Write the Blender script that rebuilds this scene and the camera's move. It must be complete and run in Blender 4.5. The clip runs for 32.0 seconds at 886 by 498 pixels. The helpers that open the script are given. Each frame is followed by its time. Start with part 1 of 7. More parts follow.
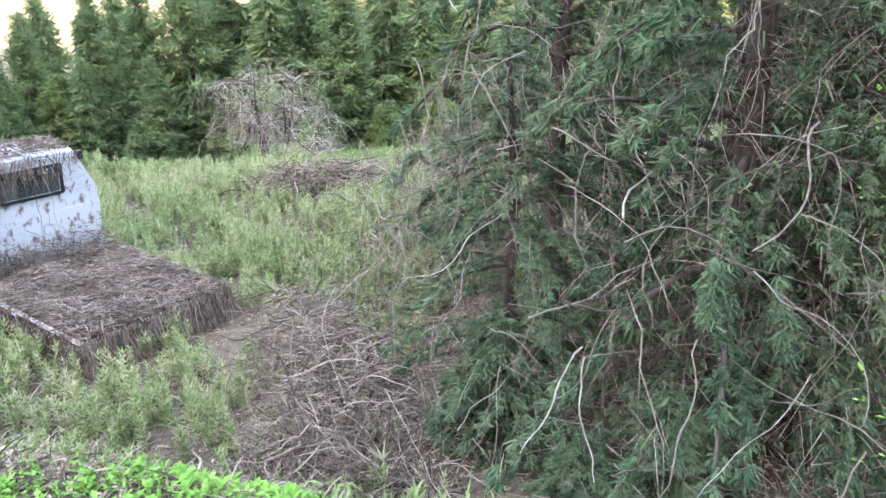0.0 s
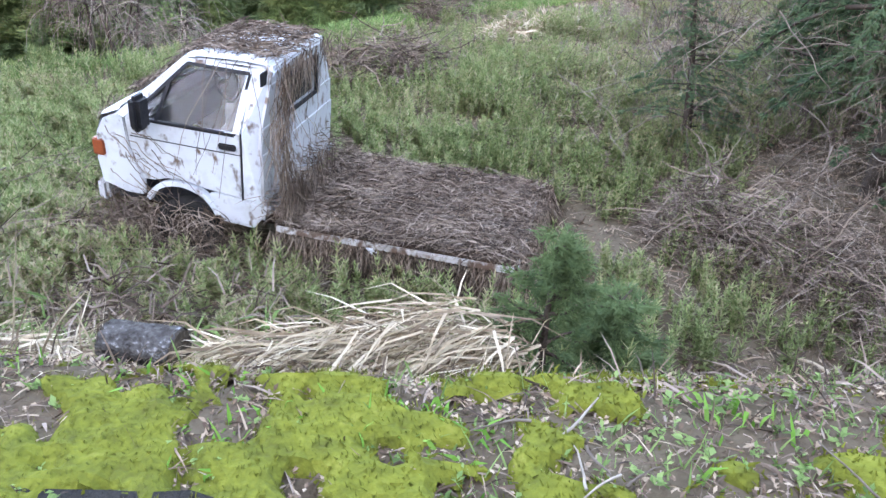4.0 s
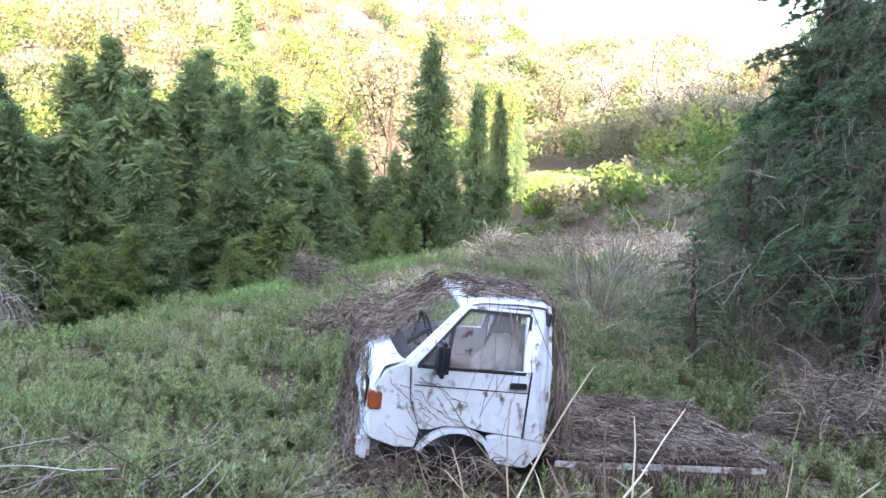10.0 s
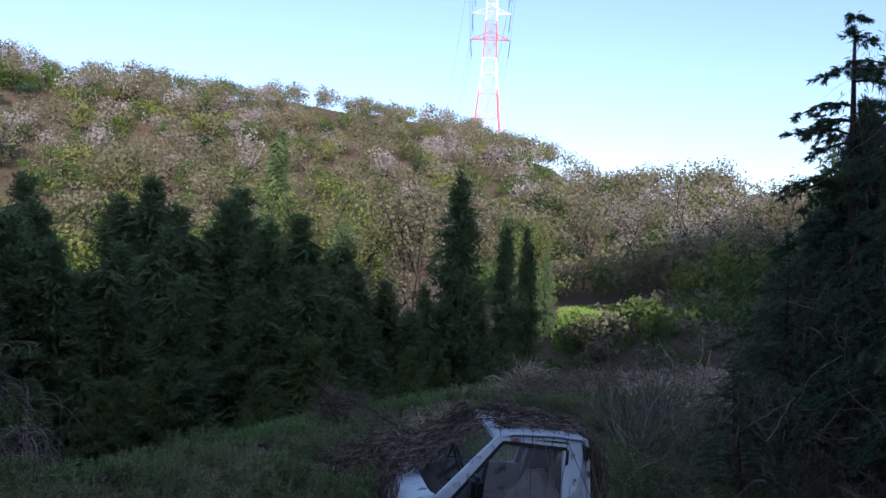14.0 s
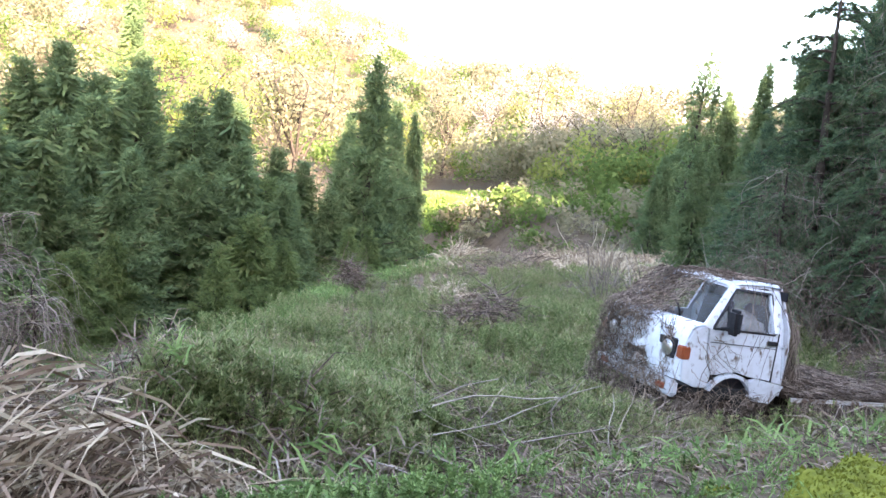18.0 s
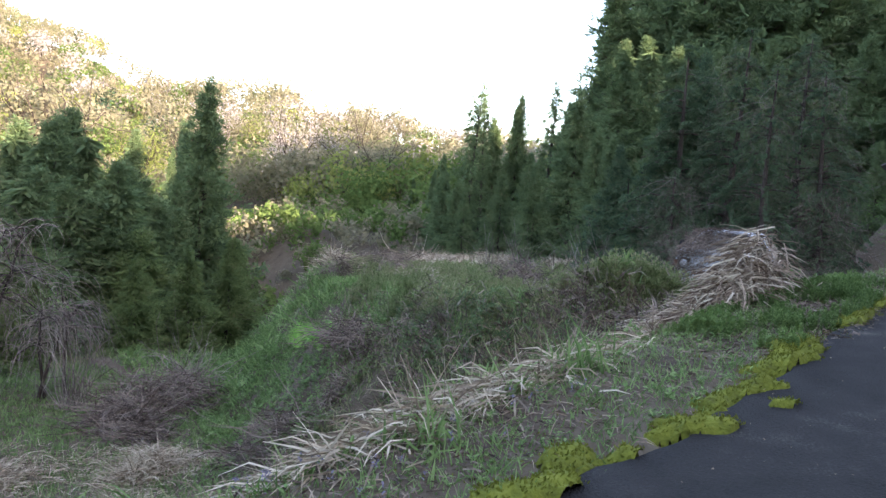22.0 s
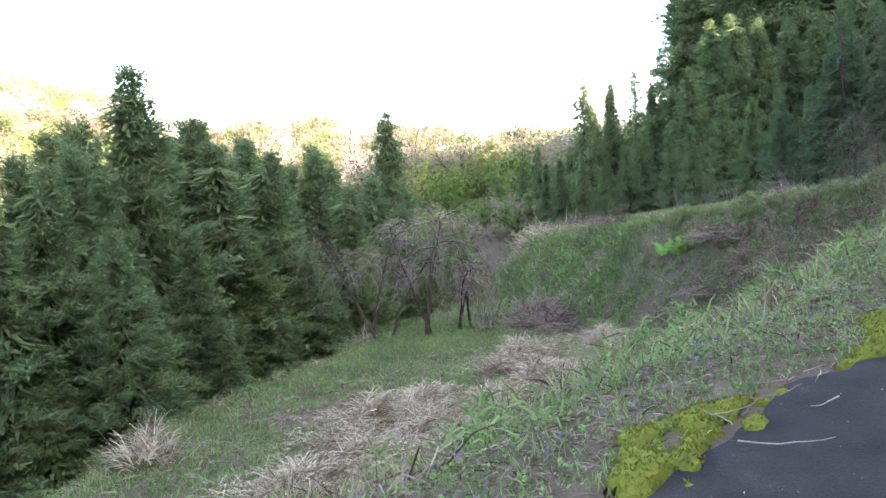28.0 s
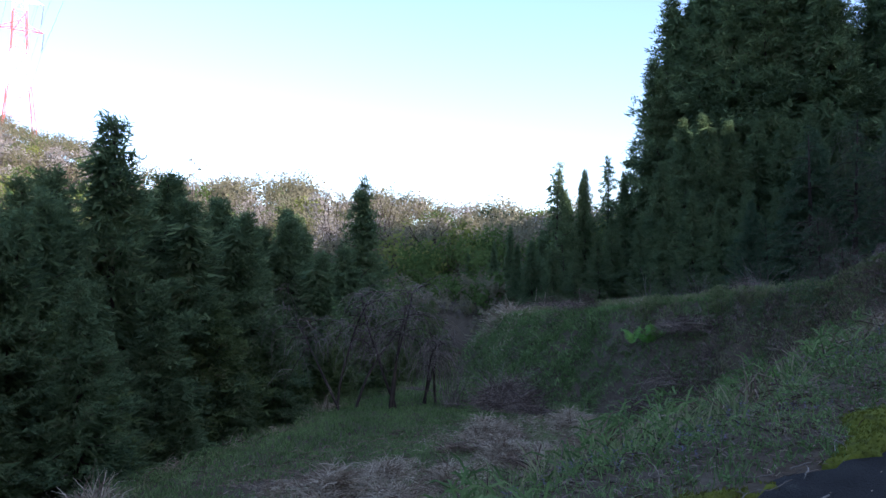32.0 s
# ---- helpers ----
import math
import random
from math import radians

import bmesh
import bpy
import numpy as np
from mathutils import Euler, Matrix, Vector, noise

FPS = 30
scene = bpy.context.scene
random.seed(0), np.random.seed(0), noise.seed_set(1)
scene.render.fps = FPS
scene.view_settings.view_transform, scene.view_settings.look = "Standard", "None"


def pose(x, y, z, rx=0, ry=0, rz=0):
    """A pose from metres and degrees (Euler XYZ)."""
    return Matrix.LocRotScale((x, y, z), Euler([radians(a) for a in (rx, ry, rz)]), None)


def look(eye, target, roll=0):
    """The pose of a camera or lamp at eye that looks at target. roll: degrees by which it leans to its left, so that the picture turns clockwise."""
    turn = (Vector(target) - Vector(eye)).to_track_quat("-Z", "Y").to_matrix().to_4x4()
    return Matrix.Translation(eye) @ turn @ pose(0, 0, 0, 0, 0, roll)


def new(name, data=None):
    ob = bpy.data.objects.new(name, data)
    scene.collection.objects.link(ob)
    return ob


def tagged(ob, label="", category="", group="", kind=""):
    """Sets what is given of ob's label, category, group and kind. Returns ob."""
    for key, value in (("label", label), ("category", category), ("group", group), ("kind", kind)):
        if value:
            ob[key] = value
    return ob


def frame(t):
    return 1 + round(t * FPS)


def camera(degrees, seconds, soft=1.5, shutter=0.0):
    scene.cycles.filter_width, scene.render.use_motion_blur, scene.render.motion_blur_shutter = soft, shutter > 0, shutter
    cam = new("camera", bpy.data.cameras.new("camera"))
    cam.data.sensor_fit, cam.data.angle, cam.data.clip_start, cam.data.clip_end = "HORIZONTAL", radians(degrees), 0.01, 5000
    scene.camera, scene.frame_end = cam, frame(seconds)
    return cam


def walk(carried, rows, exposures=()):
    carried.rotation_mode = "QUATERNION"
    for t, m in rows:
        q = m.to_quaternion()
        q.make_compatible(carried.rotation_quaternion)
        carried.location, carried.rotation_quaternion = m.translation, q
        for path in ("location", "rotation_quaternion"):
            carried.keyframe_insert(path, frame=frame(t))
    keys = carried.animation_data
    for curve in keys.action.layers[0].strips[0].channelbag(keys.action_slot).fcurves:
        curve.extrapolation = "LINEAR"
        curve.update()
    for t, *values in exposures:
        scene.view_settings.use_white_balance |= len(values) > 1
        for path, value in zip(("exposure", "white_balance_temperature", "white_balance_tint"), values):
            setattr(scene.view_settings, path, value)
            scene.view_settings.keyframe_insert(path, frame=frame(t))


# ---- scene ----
cam = camera(60.2, 32.0, soft=1.5)
PATH = [
    (0, (2.670, -1.121, 0.568), (2.637, 0.762, -0.105), -1.7),
    (0.5, (2.218, -1.005, 0.554), (2.251, 0.877, -0.122), -1.6),
    (1, (1.638, -0.883, 0.553), (1.731, 0.978, -0.173), -3.6),
    (1.5, (0.986, -0.721, 0.541), (1.203, 1.110, -0.233), -3.7),
    (2, (0.270, -0.517, 0.525), (0.547, 1.239, -0.391), -4.8),
    (2.5, (-0.483, -0.263, 0.513), (-0.185, 1.469, -0.443), -5.2),
    (3, (-1.232, -0.014, 0.508), (-0.889, 1.689, -0.482), -5.1),
    (3.5, (-1.896, 0.206, 0.485), (-1.401, 1.874, -0.502), -1.8),
    (5.5, (-3.946, 1.299, 0.515), (-2.998, 2.794, -0.416), 0.2),
    (6, (-4.286, 1.471, 0.489), (-3.261, 2.988, -0.315), -0.3),
    (6.5, (-4.536, 1.595, 0.455), (-3.513, 3.148, -0.282), 1.3),
    (7, (-4.611, 1.633, 0.437), (-3.575, 3.211, -0.224), 0.8),
    (7.5, (-4.603, 1.631, 0.445), (-3.6, 3.206, -0.271), 0.3),
    (8, (-4.755, 1.712, 0.425), (-3.773, 3.291, -0.313), -0.8),
    (8.5, (-5.085, 1.882, 0.383), (-4.018, 3.406, -0.352), 0.1),
    (9, (-5.565, 2.056, 0.36), (-4.355, 3.508, -0.296), 2.4),
    (9.5, (-5.96, 2.221, 0.331), (-4.616, 3.646, -0.073), 3.1),
    (10, (-6.191, 2.302, 0.296), (-4.798, 3.703, -0.009), 3.0),
    (10.5, (-6.237, 2.308, 0.28), (-4.835, 3.721, 0.09), 2.8),
    (11, (-6.238, 2.327, 0.252), (-4.852, 3.765, 0.139), 2.7),
    (11.5, (-6.234, 2.323, 0.261), (-4.871, 3.779, 0.111), 2.5),
    (12, (-6.199, 2.343, 0.271), (-4.839, 3.809, 0.32), 2.0),
    (12.5, (-6.18, 2.345, 0.281), (-4.831, 3.804, 0.507), 1.1),
    (13, (-6.179, 2.349, 0.272), (-4.835, 3.81, 0.517), 0.7),
    (13.5, (-6.158, 2.356, 0.269), (-4.815, 3.82, 0.505), 0.6),
    (14, (-6.169, 2.353, 0.231), (-4.825, 3.834, 0.274), 2.8),
    (14.5, (-6.134, 2.377, 0.245), (-4.791, 3.825, -0.077), 4.7),
    (16.5, (-7.014, 2.76, 0.187), (-5.546, 4.071, -0.166), 5.3),
    (17, (-7.934, 2.992, 0.21), (-6.454, 4.287, -0.154), 5.8),
    (17.5, (-8.965, 3.448, 0.159), (-7.462, 4.721, -0.19), 4.8),
    (18, (-10.164, 4.061, 0.051), (-8.536, 5.199, -0.181), 5.2),
    (18.5, (-11.369, 4.768, -0.079), (-9.686, 5.807, -0.381), 4.3),
    (19, (-12.699, 5.472, -0.18), (-10.934, 6.373, -0.451), 3.1),
    (19.5, (-13.847, 6.205, -0.337), (-12.029, 6.991, -0.612), 3.8),
    (20, (-14.85, 6.83, -0.458), (-13.015, 7.576, -0.734), 4.4),
    (20.5, (-15.772, 7.436, -0.601), (-13.965, 8.227, -0.927), 4.4),
    (21, (-16.571, 7.951, -0.705), (-14.741, 8.732, -0.906), 4.6),
    (21.5, (-17.113, 8.277, -0.779), (-15.199, 8.856, -0.764), 4.9),
    (22, (-17.479, 8.475, -0.825), (-15.531, 8.914, -0.94), 4.3),
    (22.5, (-17.966, 8.752, -0.854), (-16.057, 9.292, -1.1), 3.5),
    (23, (-18.666, 9.165, -0.936), (-16.787, 9.781, -1.238), 1.4),
    (23.5, (-19.585, 9.766, -1.074), (-17.709, 10.383, -1.39), 0.6),
    (24, (-20.713, 10.423, -1.181), (-18.885, 11.154, -1.534), -1.2),
    (24.5, (-21.952, 11.228, -1.333), (-20.126, 11.98, -1.65), -2.2),
    (25, (-23.253, 12.063, -1.482), (-21.43, 12.827, -1.787), -1.5),
    (25.5, (-24.437, 12.835, -1.765), (-22.605, 13.608, -1.983), -1.7),
    (27.5, (-27.729, 15.167, -1.909), (-25.815, 15.729, -2.057), -5.2),
    (28, (-27.94, 15.604, -2.006), (-26.0, 16.083, -2.105), -4.7),
    (28.5, (-28.019, 15.627, -2.041), (-26.055, 15.983, -2.169), -2.6),
    (29, (-28.016, 15.626, -1.986), (-26.047, 15.967, -2.052), -3.1),
    (29.5, (-28.043, 15.576, -2.004), (-26.058, 15.808, -1.931), -1.5),
    (30, (-28.1, 15.625, -2.032), (-26.102, 15.702, -1.974), 0.5),
    (30.5, (-28.082, 15.689, -2.022), (-26.083, 15.729, -1.978), 2.5),
    (31, (-28.052, 15.678, -2.021), (-26.057, 15.818, -1.992), 1.6),
    (31.5, (-28.034, 15.657, -2.011), (-26.059, 15.956, -1.919), 0.0),
    (32, (-27.934, 15.77, -2.026), (-25.974, 16.159, -1.935), -0.7),
]
EXPOSURES = [(t, stops + 2.45, kelvin, 22) for t, stops, kelvin in (
    (0, 2.45, 7700), (3, 2.02, 7700), (5.5, 1.6, 7500), (9, 1.55, 7200), (9.8, 1.5, 6950), (10.6, 1.2, 6950), (11.8, 0.75, 6900), (12.5, -1.15, 6300), (13, -1.6, 6200), (13.6, -1.6, 6200),
    (14.1, -1.65, 5600), (14.6, -0.8, 6500), (16.5, 1.4, 7300), (18, 1.35, 7200), (20.6, 1.35, 7200), (21.3, 0.85, 7100), (22, 0.5, 6900), (22.8, 1.1, 7200), (24, 1.42, 7200), (25.5, 1.45, 7200),
    (27.5, 1.2, 7200), (29, 0.9, 7200), (29.6, 0.1, 7000), (30.2, -0.25, 6800), (31, -0.35, 6700), (31.5, -0.75, 6000), (32, -0.95, 5600),
)]
walk(cam, [(t, look(eye, target, roll)) for t, eye, target, roll in PATH], EXPOSURES)

# ---- sky and sun ----
SUN_AZ, SUN_EL = radians(238), radians(19.3)
world = bpy.data.worlds.new("sky")
scene.world = world
world.use_nodes = True
wn, wl = world.node_tree.nodes, world.node_tree.links
sky = wn.new("ShaderNodeTexSky")
sky.sky_type, sky.sun_disc = "NISHITA", False
sky.sun_elevation, sky.sun_rotation = SUN_EL, radians(90) - SUN_AZ
sky.air_density, sky.dust_density, sky.ozone_density = 1.0, 1.2, 1.0
wl.new(sky.outputs["Color"], wn["Background"].inputs["Color"])
wn["Background"].inputs["Strength"].default_value = 0.15
sun = new("sun", bpy.data.lights.new("sun", "SUN"))
sun.data.energy, sun.data.angle, sun.data.color = 3.7, radians(0.6), (1.0, 0.90, 0.76)
_dir = Vector((math.cos(SUN_EL) * math.cos(SUN_AZ), math.cos(SUN_EL) * math.sin(SUN_AZ), math.sin(SUN_EL)))
sun.matrix_world = look(_dir * 100, (0, 0, 0))

# ---- materials ----


def material(name, colors, rough=0.8, scale=3.0, fine=25.0, bump=0.3, metal=0.0, per_island=0.0, spec=0.12, translucent=0.0, extra=None):
    """Colours mixed by two noises in object space, with fine relief; per_island varies the brightness piece by piece."""
    m = bpy.data.materials.new(name)
    m.use_nodes = True
    nt = m.node_tree
    nd, ln = nt.nodes, nt.links
    b = nd["Principled BSDF"]
    b.inputs["Roughness"].default_value, b.inputs["Metallic"].default_value = rough, metal
    b.inputs["Specular IOR Level"].default_value = spec
    tc = nd.new("ShaderNodeTexCoord")
    n1, n2 = nd.new("ShaderNodeTexNoise"), nd.new("ShaderNodeTexNoise")
    n1.inputs["Scale"].default_value, n2.inputs["Scale"].default_value = scale, fine
    n1.inputs["Detail"].default_value, n2.inputs["Detail"].default_value = 4, 3
    ln.new(tc.outputs["Object"], n1.inputs["Vector"])
    ln.new(tc.outputs["Object"], n2.inputs["Vector"])
    mx = nd.new("ShaderNodeMath")
    mx.operation = "MULTIPLY_ADD"
    mx.inputs[1].default_value, mx.inputs[2].default_value = 0.45, 0.0
    ln.new(n2.outputs["Fac"], mx.inputs[0])
    ad = nd.new("ShaderNodeMath")
    ad.operation = "MULTIPLY_ADD"
    ad.inputs[1].default_value = 0.75
    ln.new(n1.outputs["Fac"], ad.inputs[0])
    ln.new(mx.outputs[0], ad.inputs[2])
    last = ad.outputs[0]
    if per_island:
        geo = nd.new("ShaderNodeNewGeometry")
        pi = nd.new("ShaderNodeMath")
        pi.operation = "MULTIPLY_ADD"
        pi.inputs[1].default_value = per_island
        ln.new(geo.outputs["Random Per Island"], pi.inputs[0])
        ln.new(last, pi.inputs[2])
        sub = nd.new("ShaderNodeMath")
        sub.operation = "SUBTRACT"
        sub.inputs[1].default_value = per_island / 2
        ln.new(pi.outputs[0], sub.inputs[0])
        last = sub.outputs[0]
    ramp = nd.new("ShaderNodeValToRGB")
    el = ramp.color_ramp.elements
    k = len(colors)
    while len(el) < k:
        el.new(0.5)
    for i, c in enumerate(colors):
        el[i].position = 0.34 + 0.52 * i / max(1, k - 1)
        el[i].color = (*c, 1)
    ln.new(last, ramp.inputs["Fac"])
    ln.new(ramp.outputs["Color"], b.inputs["Base Color"])
    if bump:
        bp = nd.new("ShaderNodeBump")
        bp.inputs["Strength"].default_value, bp.inputs["Distance"].default_value = bump, 0.02
        ln.new(n2.outputs["Fac"], bp.inputs["Height"])
        ln.new(bp.outputs["Normal"], b.inputs["Normal"])
    if translucent:
        tr = nd.new("ShaderNodeBsdfTranslucent")
        ln.new(ramp.outputs["Color"], tr.inputs["Color"])
        ms = nd.new("ShaderNodeMixShader")
        ms.inputs[0].default_value = translucent
        ln.new(b.outputs[0], ms.inputs[1])
        ln.new(tr.outputs[0], ms.inputs[2])
        ln.new(ms.outputs[0], nd["Material Output"].inputs["Surface"])
    return m


M = {}
M["soil"] = material("soil", [(0.045, 0.033, 0.024), (0.095, 0.070, 0.047), (0.11, 0.088, 0.058), (0.15, 0.115, 0.08)], 0.95, 1.7, 26, 1.0)
M["asphalt"] = material("asphalt", [(0.019, 0.0175, 0.016), (0.028, 0.026, 0.0235), (0.036, 0.033, 0.030), (0.09, 0.082, 0.07)], 0.95, 3, 75, 1.0)
M["moss"] = material("moss", [(0.070, 0.072, 0.018), (0.10, 0.112, 0.018), (0.14, 0.152, 0.022), (0.19, 0.195, 0.04)], 0.95, 9, 45, 0.6)
M["cedar"] = material("cedar", [(0.052, 0.083, 0.043), (0.097, 0.149, 0.071), (0.146, 0.206, 0.09), (0.185, 0.175, 0.095)], 0.95, 0.35, 3, 0, per_island=0.16, translucent=0.35, spec=0.05)
M["cedar_dark"] = material("cedar_dark", [(0.02, 0.036, 0.024), (0.04, 0.068, 0.04), (0.07, 0.10, 0.055)], 0.7, 0.3, 5, 0, per_island=0.35, translucent=0.25, spec=0.05)
M["cedar_light"] = material("cedar_light", [(0.055, 0.085, 0.035), (0.11, 0.16, 0.06), (0.165, 0.22, 0.08), (0.19, 0.175, 0.09)], 0.9, 0.5, 4, 0, per_island=0.16, translucent=0.4, spec=0.05)
M["cedar_near"] = material("cedar_near", [(0.035, 0.062, 0.038), (0.078, 0.130, 0.072), (0.125, 0.19, 0.095), (0.15, 0.13, 0.085)], 0.9, 0.9, 8, 0, per_island=0.3, translucent=0.3, spec=0.05)
M["bark"] = material("bark", [(0.03, 0.023, 0.018), (0.065, 0.050, 0.040), (0.11, 0.092, 0.076)], 0.9, 3, 30, 0.8)
M["twig"] = material("twig", [(0.09, 0.07, 0.055), (0.19, 0.155, 0.125), (0.32, 0.28, 0.23)], 0.85, 2, 20, 0, per_island=0.5)
M["vine"] = material("vine", [(0.055, 0.040, 0.031), (0.145, 0.108, 0.082), (0.28, 0.22, 0.175)], 0.9, 2, 20, 0, per_island=0.6)
M["straw"] = material("straw", [(0.17, 0.125, 0.085), (0.38, 0.30, 0.205), (0.62, 0.53, 0.39)], 0.75, 2, 14, 0, per_island=0.6, translucent=0.15)
M["litter"] = material("litter", [(0.10, 0.066, 0.046), (0.21, 0.148, 0.103), (0.36, 0.28, 0.20)], 0.85, 1.5, 14, 0, per_island=0.6)
M["shoot"] = material("shoot", [(0.12, 0.15, 0.058), (0.185, 0.235, 0.092), (0.27, 0.315, 0.135), (0.40, 0.33, 0.21)], 0.85, 0.7, 9, 0, per_island=0.5, translucent=0.4)
M["grass"] = material("grass", [(0.085, 0.14, 0.045), (0.155, 0.245, 0.08), (0.24, 0.33, 0.12)], 0.7, 0.9, 9, 0, per_island=0.5, translucent=0.35)
M["bright"] = material("bright", [(0.08, 0.20, 0.03), (0.14, 0.31, 0.05), (0.22, 0.40, 0.09)], 0.6, 2, 9, 0, per_island=0.4, translucent=0.35)
M["hill_tan"] = material("hill_tan", [(0.142, 0.132, 0.075), (0.22, 0.202, 0.122), (0.295, 0.265, 0.175)], 0.9, 0.13, 0.5, 0, per_island=0.16, spec=0.0, translucent=0.5)
M["hill_green"] = material("hill_green", [(0.06, 0.10, 0.030), (0.11, 0.165, 0.048), (0.18, 0.23, 0.075)], 0.9, 0.13, 0.5, 0, per_island=0.16, spec=0.0, translucent=0.5)
M["hill_yellow"] = material("hill_yellow", [(0.135, 0.165, 0.042), (0.215, 0.245, 0.07), (0.30, 0.305, 0.11)], 0.9, 0.13, 0.5, 0, per_island=0.16, spec=0.0, translucent=0.5)
M["blossom"] = material("blossom", [(0.25, 0.21, 0.175), (0.37, 0.33, 0.29), (0.50, 0.46, 0.42)], 0.9, 0.1, 0.8, 0, per_island=0.16, spec=0.0, translucent=0.5)
M["field"] = material("field", [(0.10, 0.17, 0.035), (0.17, 0.26, 0.055), (0.25, 0.30, 0.09)], 0.9, 0.1, 0.7, 0)
M["flower"] = material("flower", [(0.10, 0.085, 0.10), (0.16, 0.14, 0.17), (0.23, 0.20, 0.25)], 0.8, 3, 20, 0, per_island=0.4)

# ---- mesh helpers ----


def raw_mesh(name, verts, faces, mat=None, smooth=False):
    """A mesh from arrays: verts (n, 3), faces (m, k) with one k for all."""
    verts, faces = np.asarray(verts, np.float32), np.asarray(faces, np.int32)
    me = bpy.data.meshes.new(name)
    m, k = faces.shape
    me.vertices.add(len(verts))
    me.vertices.foreach_set("co", verts.ravel())
    me.loops.add(m * k)
    me.loops.foreach_set("vertex_index", faces.ravel())
    me.polygons.add(m)
    me.polygons.foreach_set("loop_start", np.arange(0, m * k, k, dtype=np.int32))
    me.polygons.foreach_set("use_smooth", np.full(m, smooth))
    me.update(calc_edges=True)
    if mat:
        me.materials.append(mat)
    return me


def link(name, me, parent=None, label=""):
    ob = new(name, me)
    ob.parent = parent
    return tagged(ob, label)


def part(name, bm, mat, parent=None, label="", smooth=False):
    me = bpy.data.meshes.new(name)
    bm.normal_update()
    for f in bm.faces:
        f.smooth = smooth
    bm.to_mesh(me)
    bm.free()
    me.materials.append(mat)
    return link(name, me, parent, label)


def thing(name, m, label, category, group="", kind=""):
    ob = new(name)
    ob.matrix_world = m
    return tagged(ob, label, category, group, kind)


def quads(base, along, side):
    """Quads from base to base + along, tapering from side to a third of side. All (n, 3)."""
    n = len(base)
    v = np.stack([base - side, base + side, base + along + side * 0.3, base + along - side * 0.3], 1).reshape(-1, 3)
    return v, np.arange(4 * n).reshape(-1, 4)


def blades(base, direction, length, width, droop, rng):
    """Bent blades of two quads each, drooping over."""
    n = len(base)
    d = direction / np.linalg.norm(direction, axis=1, keepdims=True)
    s = np.cross(d, rng.normal(size=(n, 3)))
    s = s / (np.linalg.norm(s, axis=1, keepdims=True) + 1e-6) * (width / 2)[:, None]
    L = length[:, None]
    p1 = base + d * L * 0.55
    d2 = d.copy()
    d2[:, 2] -= droop
    d2 /= np.linalg.norm(d2, axis=1, keepdims=True) + 1e-6
    p2 = p1 + d2 * L * 0.45
    v = np.stack([base - s, base + s, p1 + s * 0.8, p1 - s * 0.8, p2 + s * 0.15, p2 - s * 0.15], 1).reshape(-1, 3)
    k = np.arange(n)[:, None] * 6
    f = np.concatenate([k + np.array([[0, 1, 2, 3]]), k + np.array([[3, 2, 4, 5]])])
    return v, f


def tubes(paths, radii, sides=4):
    """One mesh of tubes along polylines: paths is a list of (k, 3), radii a list of (r0, r1)."""
    vs, fs, o = [], [], 0
    for p, (r0, r1) in zip(paths, radii):
        p = np.asarray(p, float)
        k = len(p)
        t = np.gradient(p, axis=0)
        t /= np.linalg.norm(t, axis=1, keepdims=True) + 1e-9
        a = np.cross(t, np.array([0.31, 0.17, 0.93]))
        a /= np.linalg.norm(a, axis=1, keepdims=True) + 1e-9
        b = np.cross(t, a)
        r = np.linspace(r0, r1, k)[:, None, None]
        w = np.linspace(0, 2 * np.pi, sides, endpoint=False)[None, :, None]
        ring = p[:, None] + r * (np.cos(w) * a[:, None] + np.sin(w) * b[:, None])
        vs.append(ring.reshape(-1, 3))
        i = np.arange(k - 1)[:, None] * sides
        j = np.arange(sides)[None]
        f = np.stack([i + j, i + (j + 1) % sides, i + sides + (j + 1) % sides, i + sides + j], -1).reshape(-1, 4)
        fs.append(f + o)
        o += k * sides
    return np.concatenate(vs), np.concatenate(fs)


def wander(rng, start, direction, length, steps, wild, sag=0.0):
    """A crooked line."""
    p, d, out = np.array(start, float), np.array(direction, float), []
    d = d / np.linalg.norm(d)
    for _ in range(steps + 1):
        out.append(p.copy())
        p = p + d * length / steps
        d = d + rng.normal(size=3) * wild
        d[2] -= sag
        d = d / np.linalg.norm(d)
    return np.array(out)


def merge(items):
    vs, fs, o = [], [], 0
    for v, f in items:
        vs.append(v)
        fs.append(f + o)
        o += len(v)
    return np.concatenate(vs), np.concatenate(fs)


# ---- the lie of the land ----
# s runs down the road, n away from it towards the valley
U, N = np.array([-0.87, 0.493]), np.array([0.493, 0.87])


def xy(s, n):
    return np.stack([np.asarray(s) * U[0] + np.asarray(n) * N[0], np.asarray(s) * U[1] + np.asarray(n) * N[1]], -1)


def sn(x, y):
    return x * U[0] + y * U[1], x * N[0] + y * N[1]


def road_z(s):
    return np.interp(s, [-40, -3, 2, 7, 11, 14, 18, 21, 26, 29, 33, 70], [0.6, -1.1, -1.14, -1.27, -1.45, -1.72, -2.17, -2.42, -3.0, -3.33, -3.62, -6.5])


def edge_n(s):
    return np.interp(s, [-40, -6, -1, 3, 10, 15, 18, 20.5, 22, 25.5, 26.9, 27.5, 29, 33, 70], [2.5, 1.7, 1.0, 0.55, 0.5, 0.40, 0.52, 0.5, 0.7, 0.9, 1.1, 1.42, 1.5, 1.75, 4])


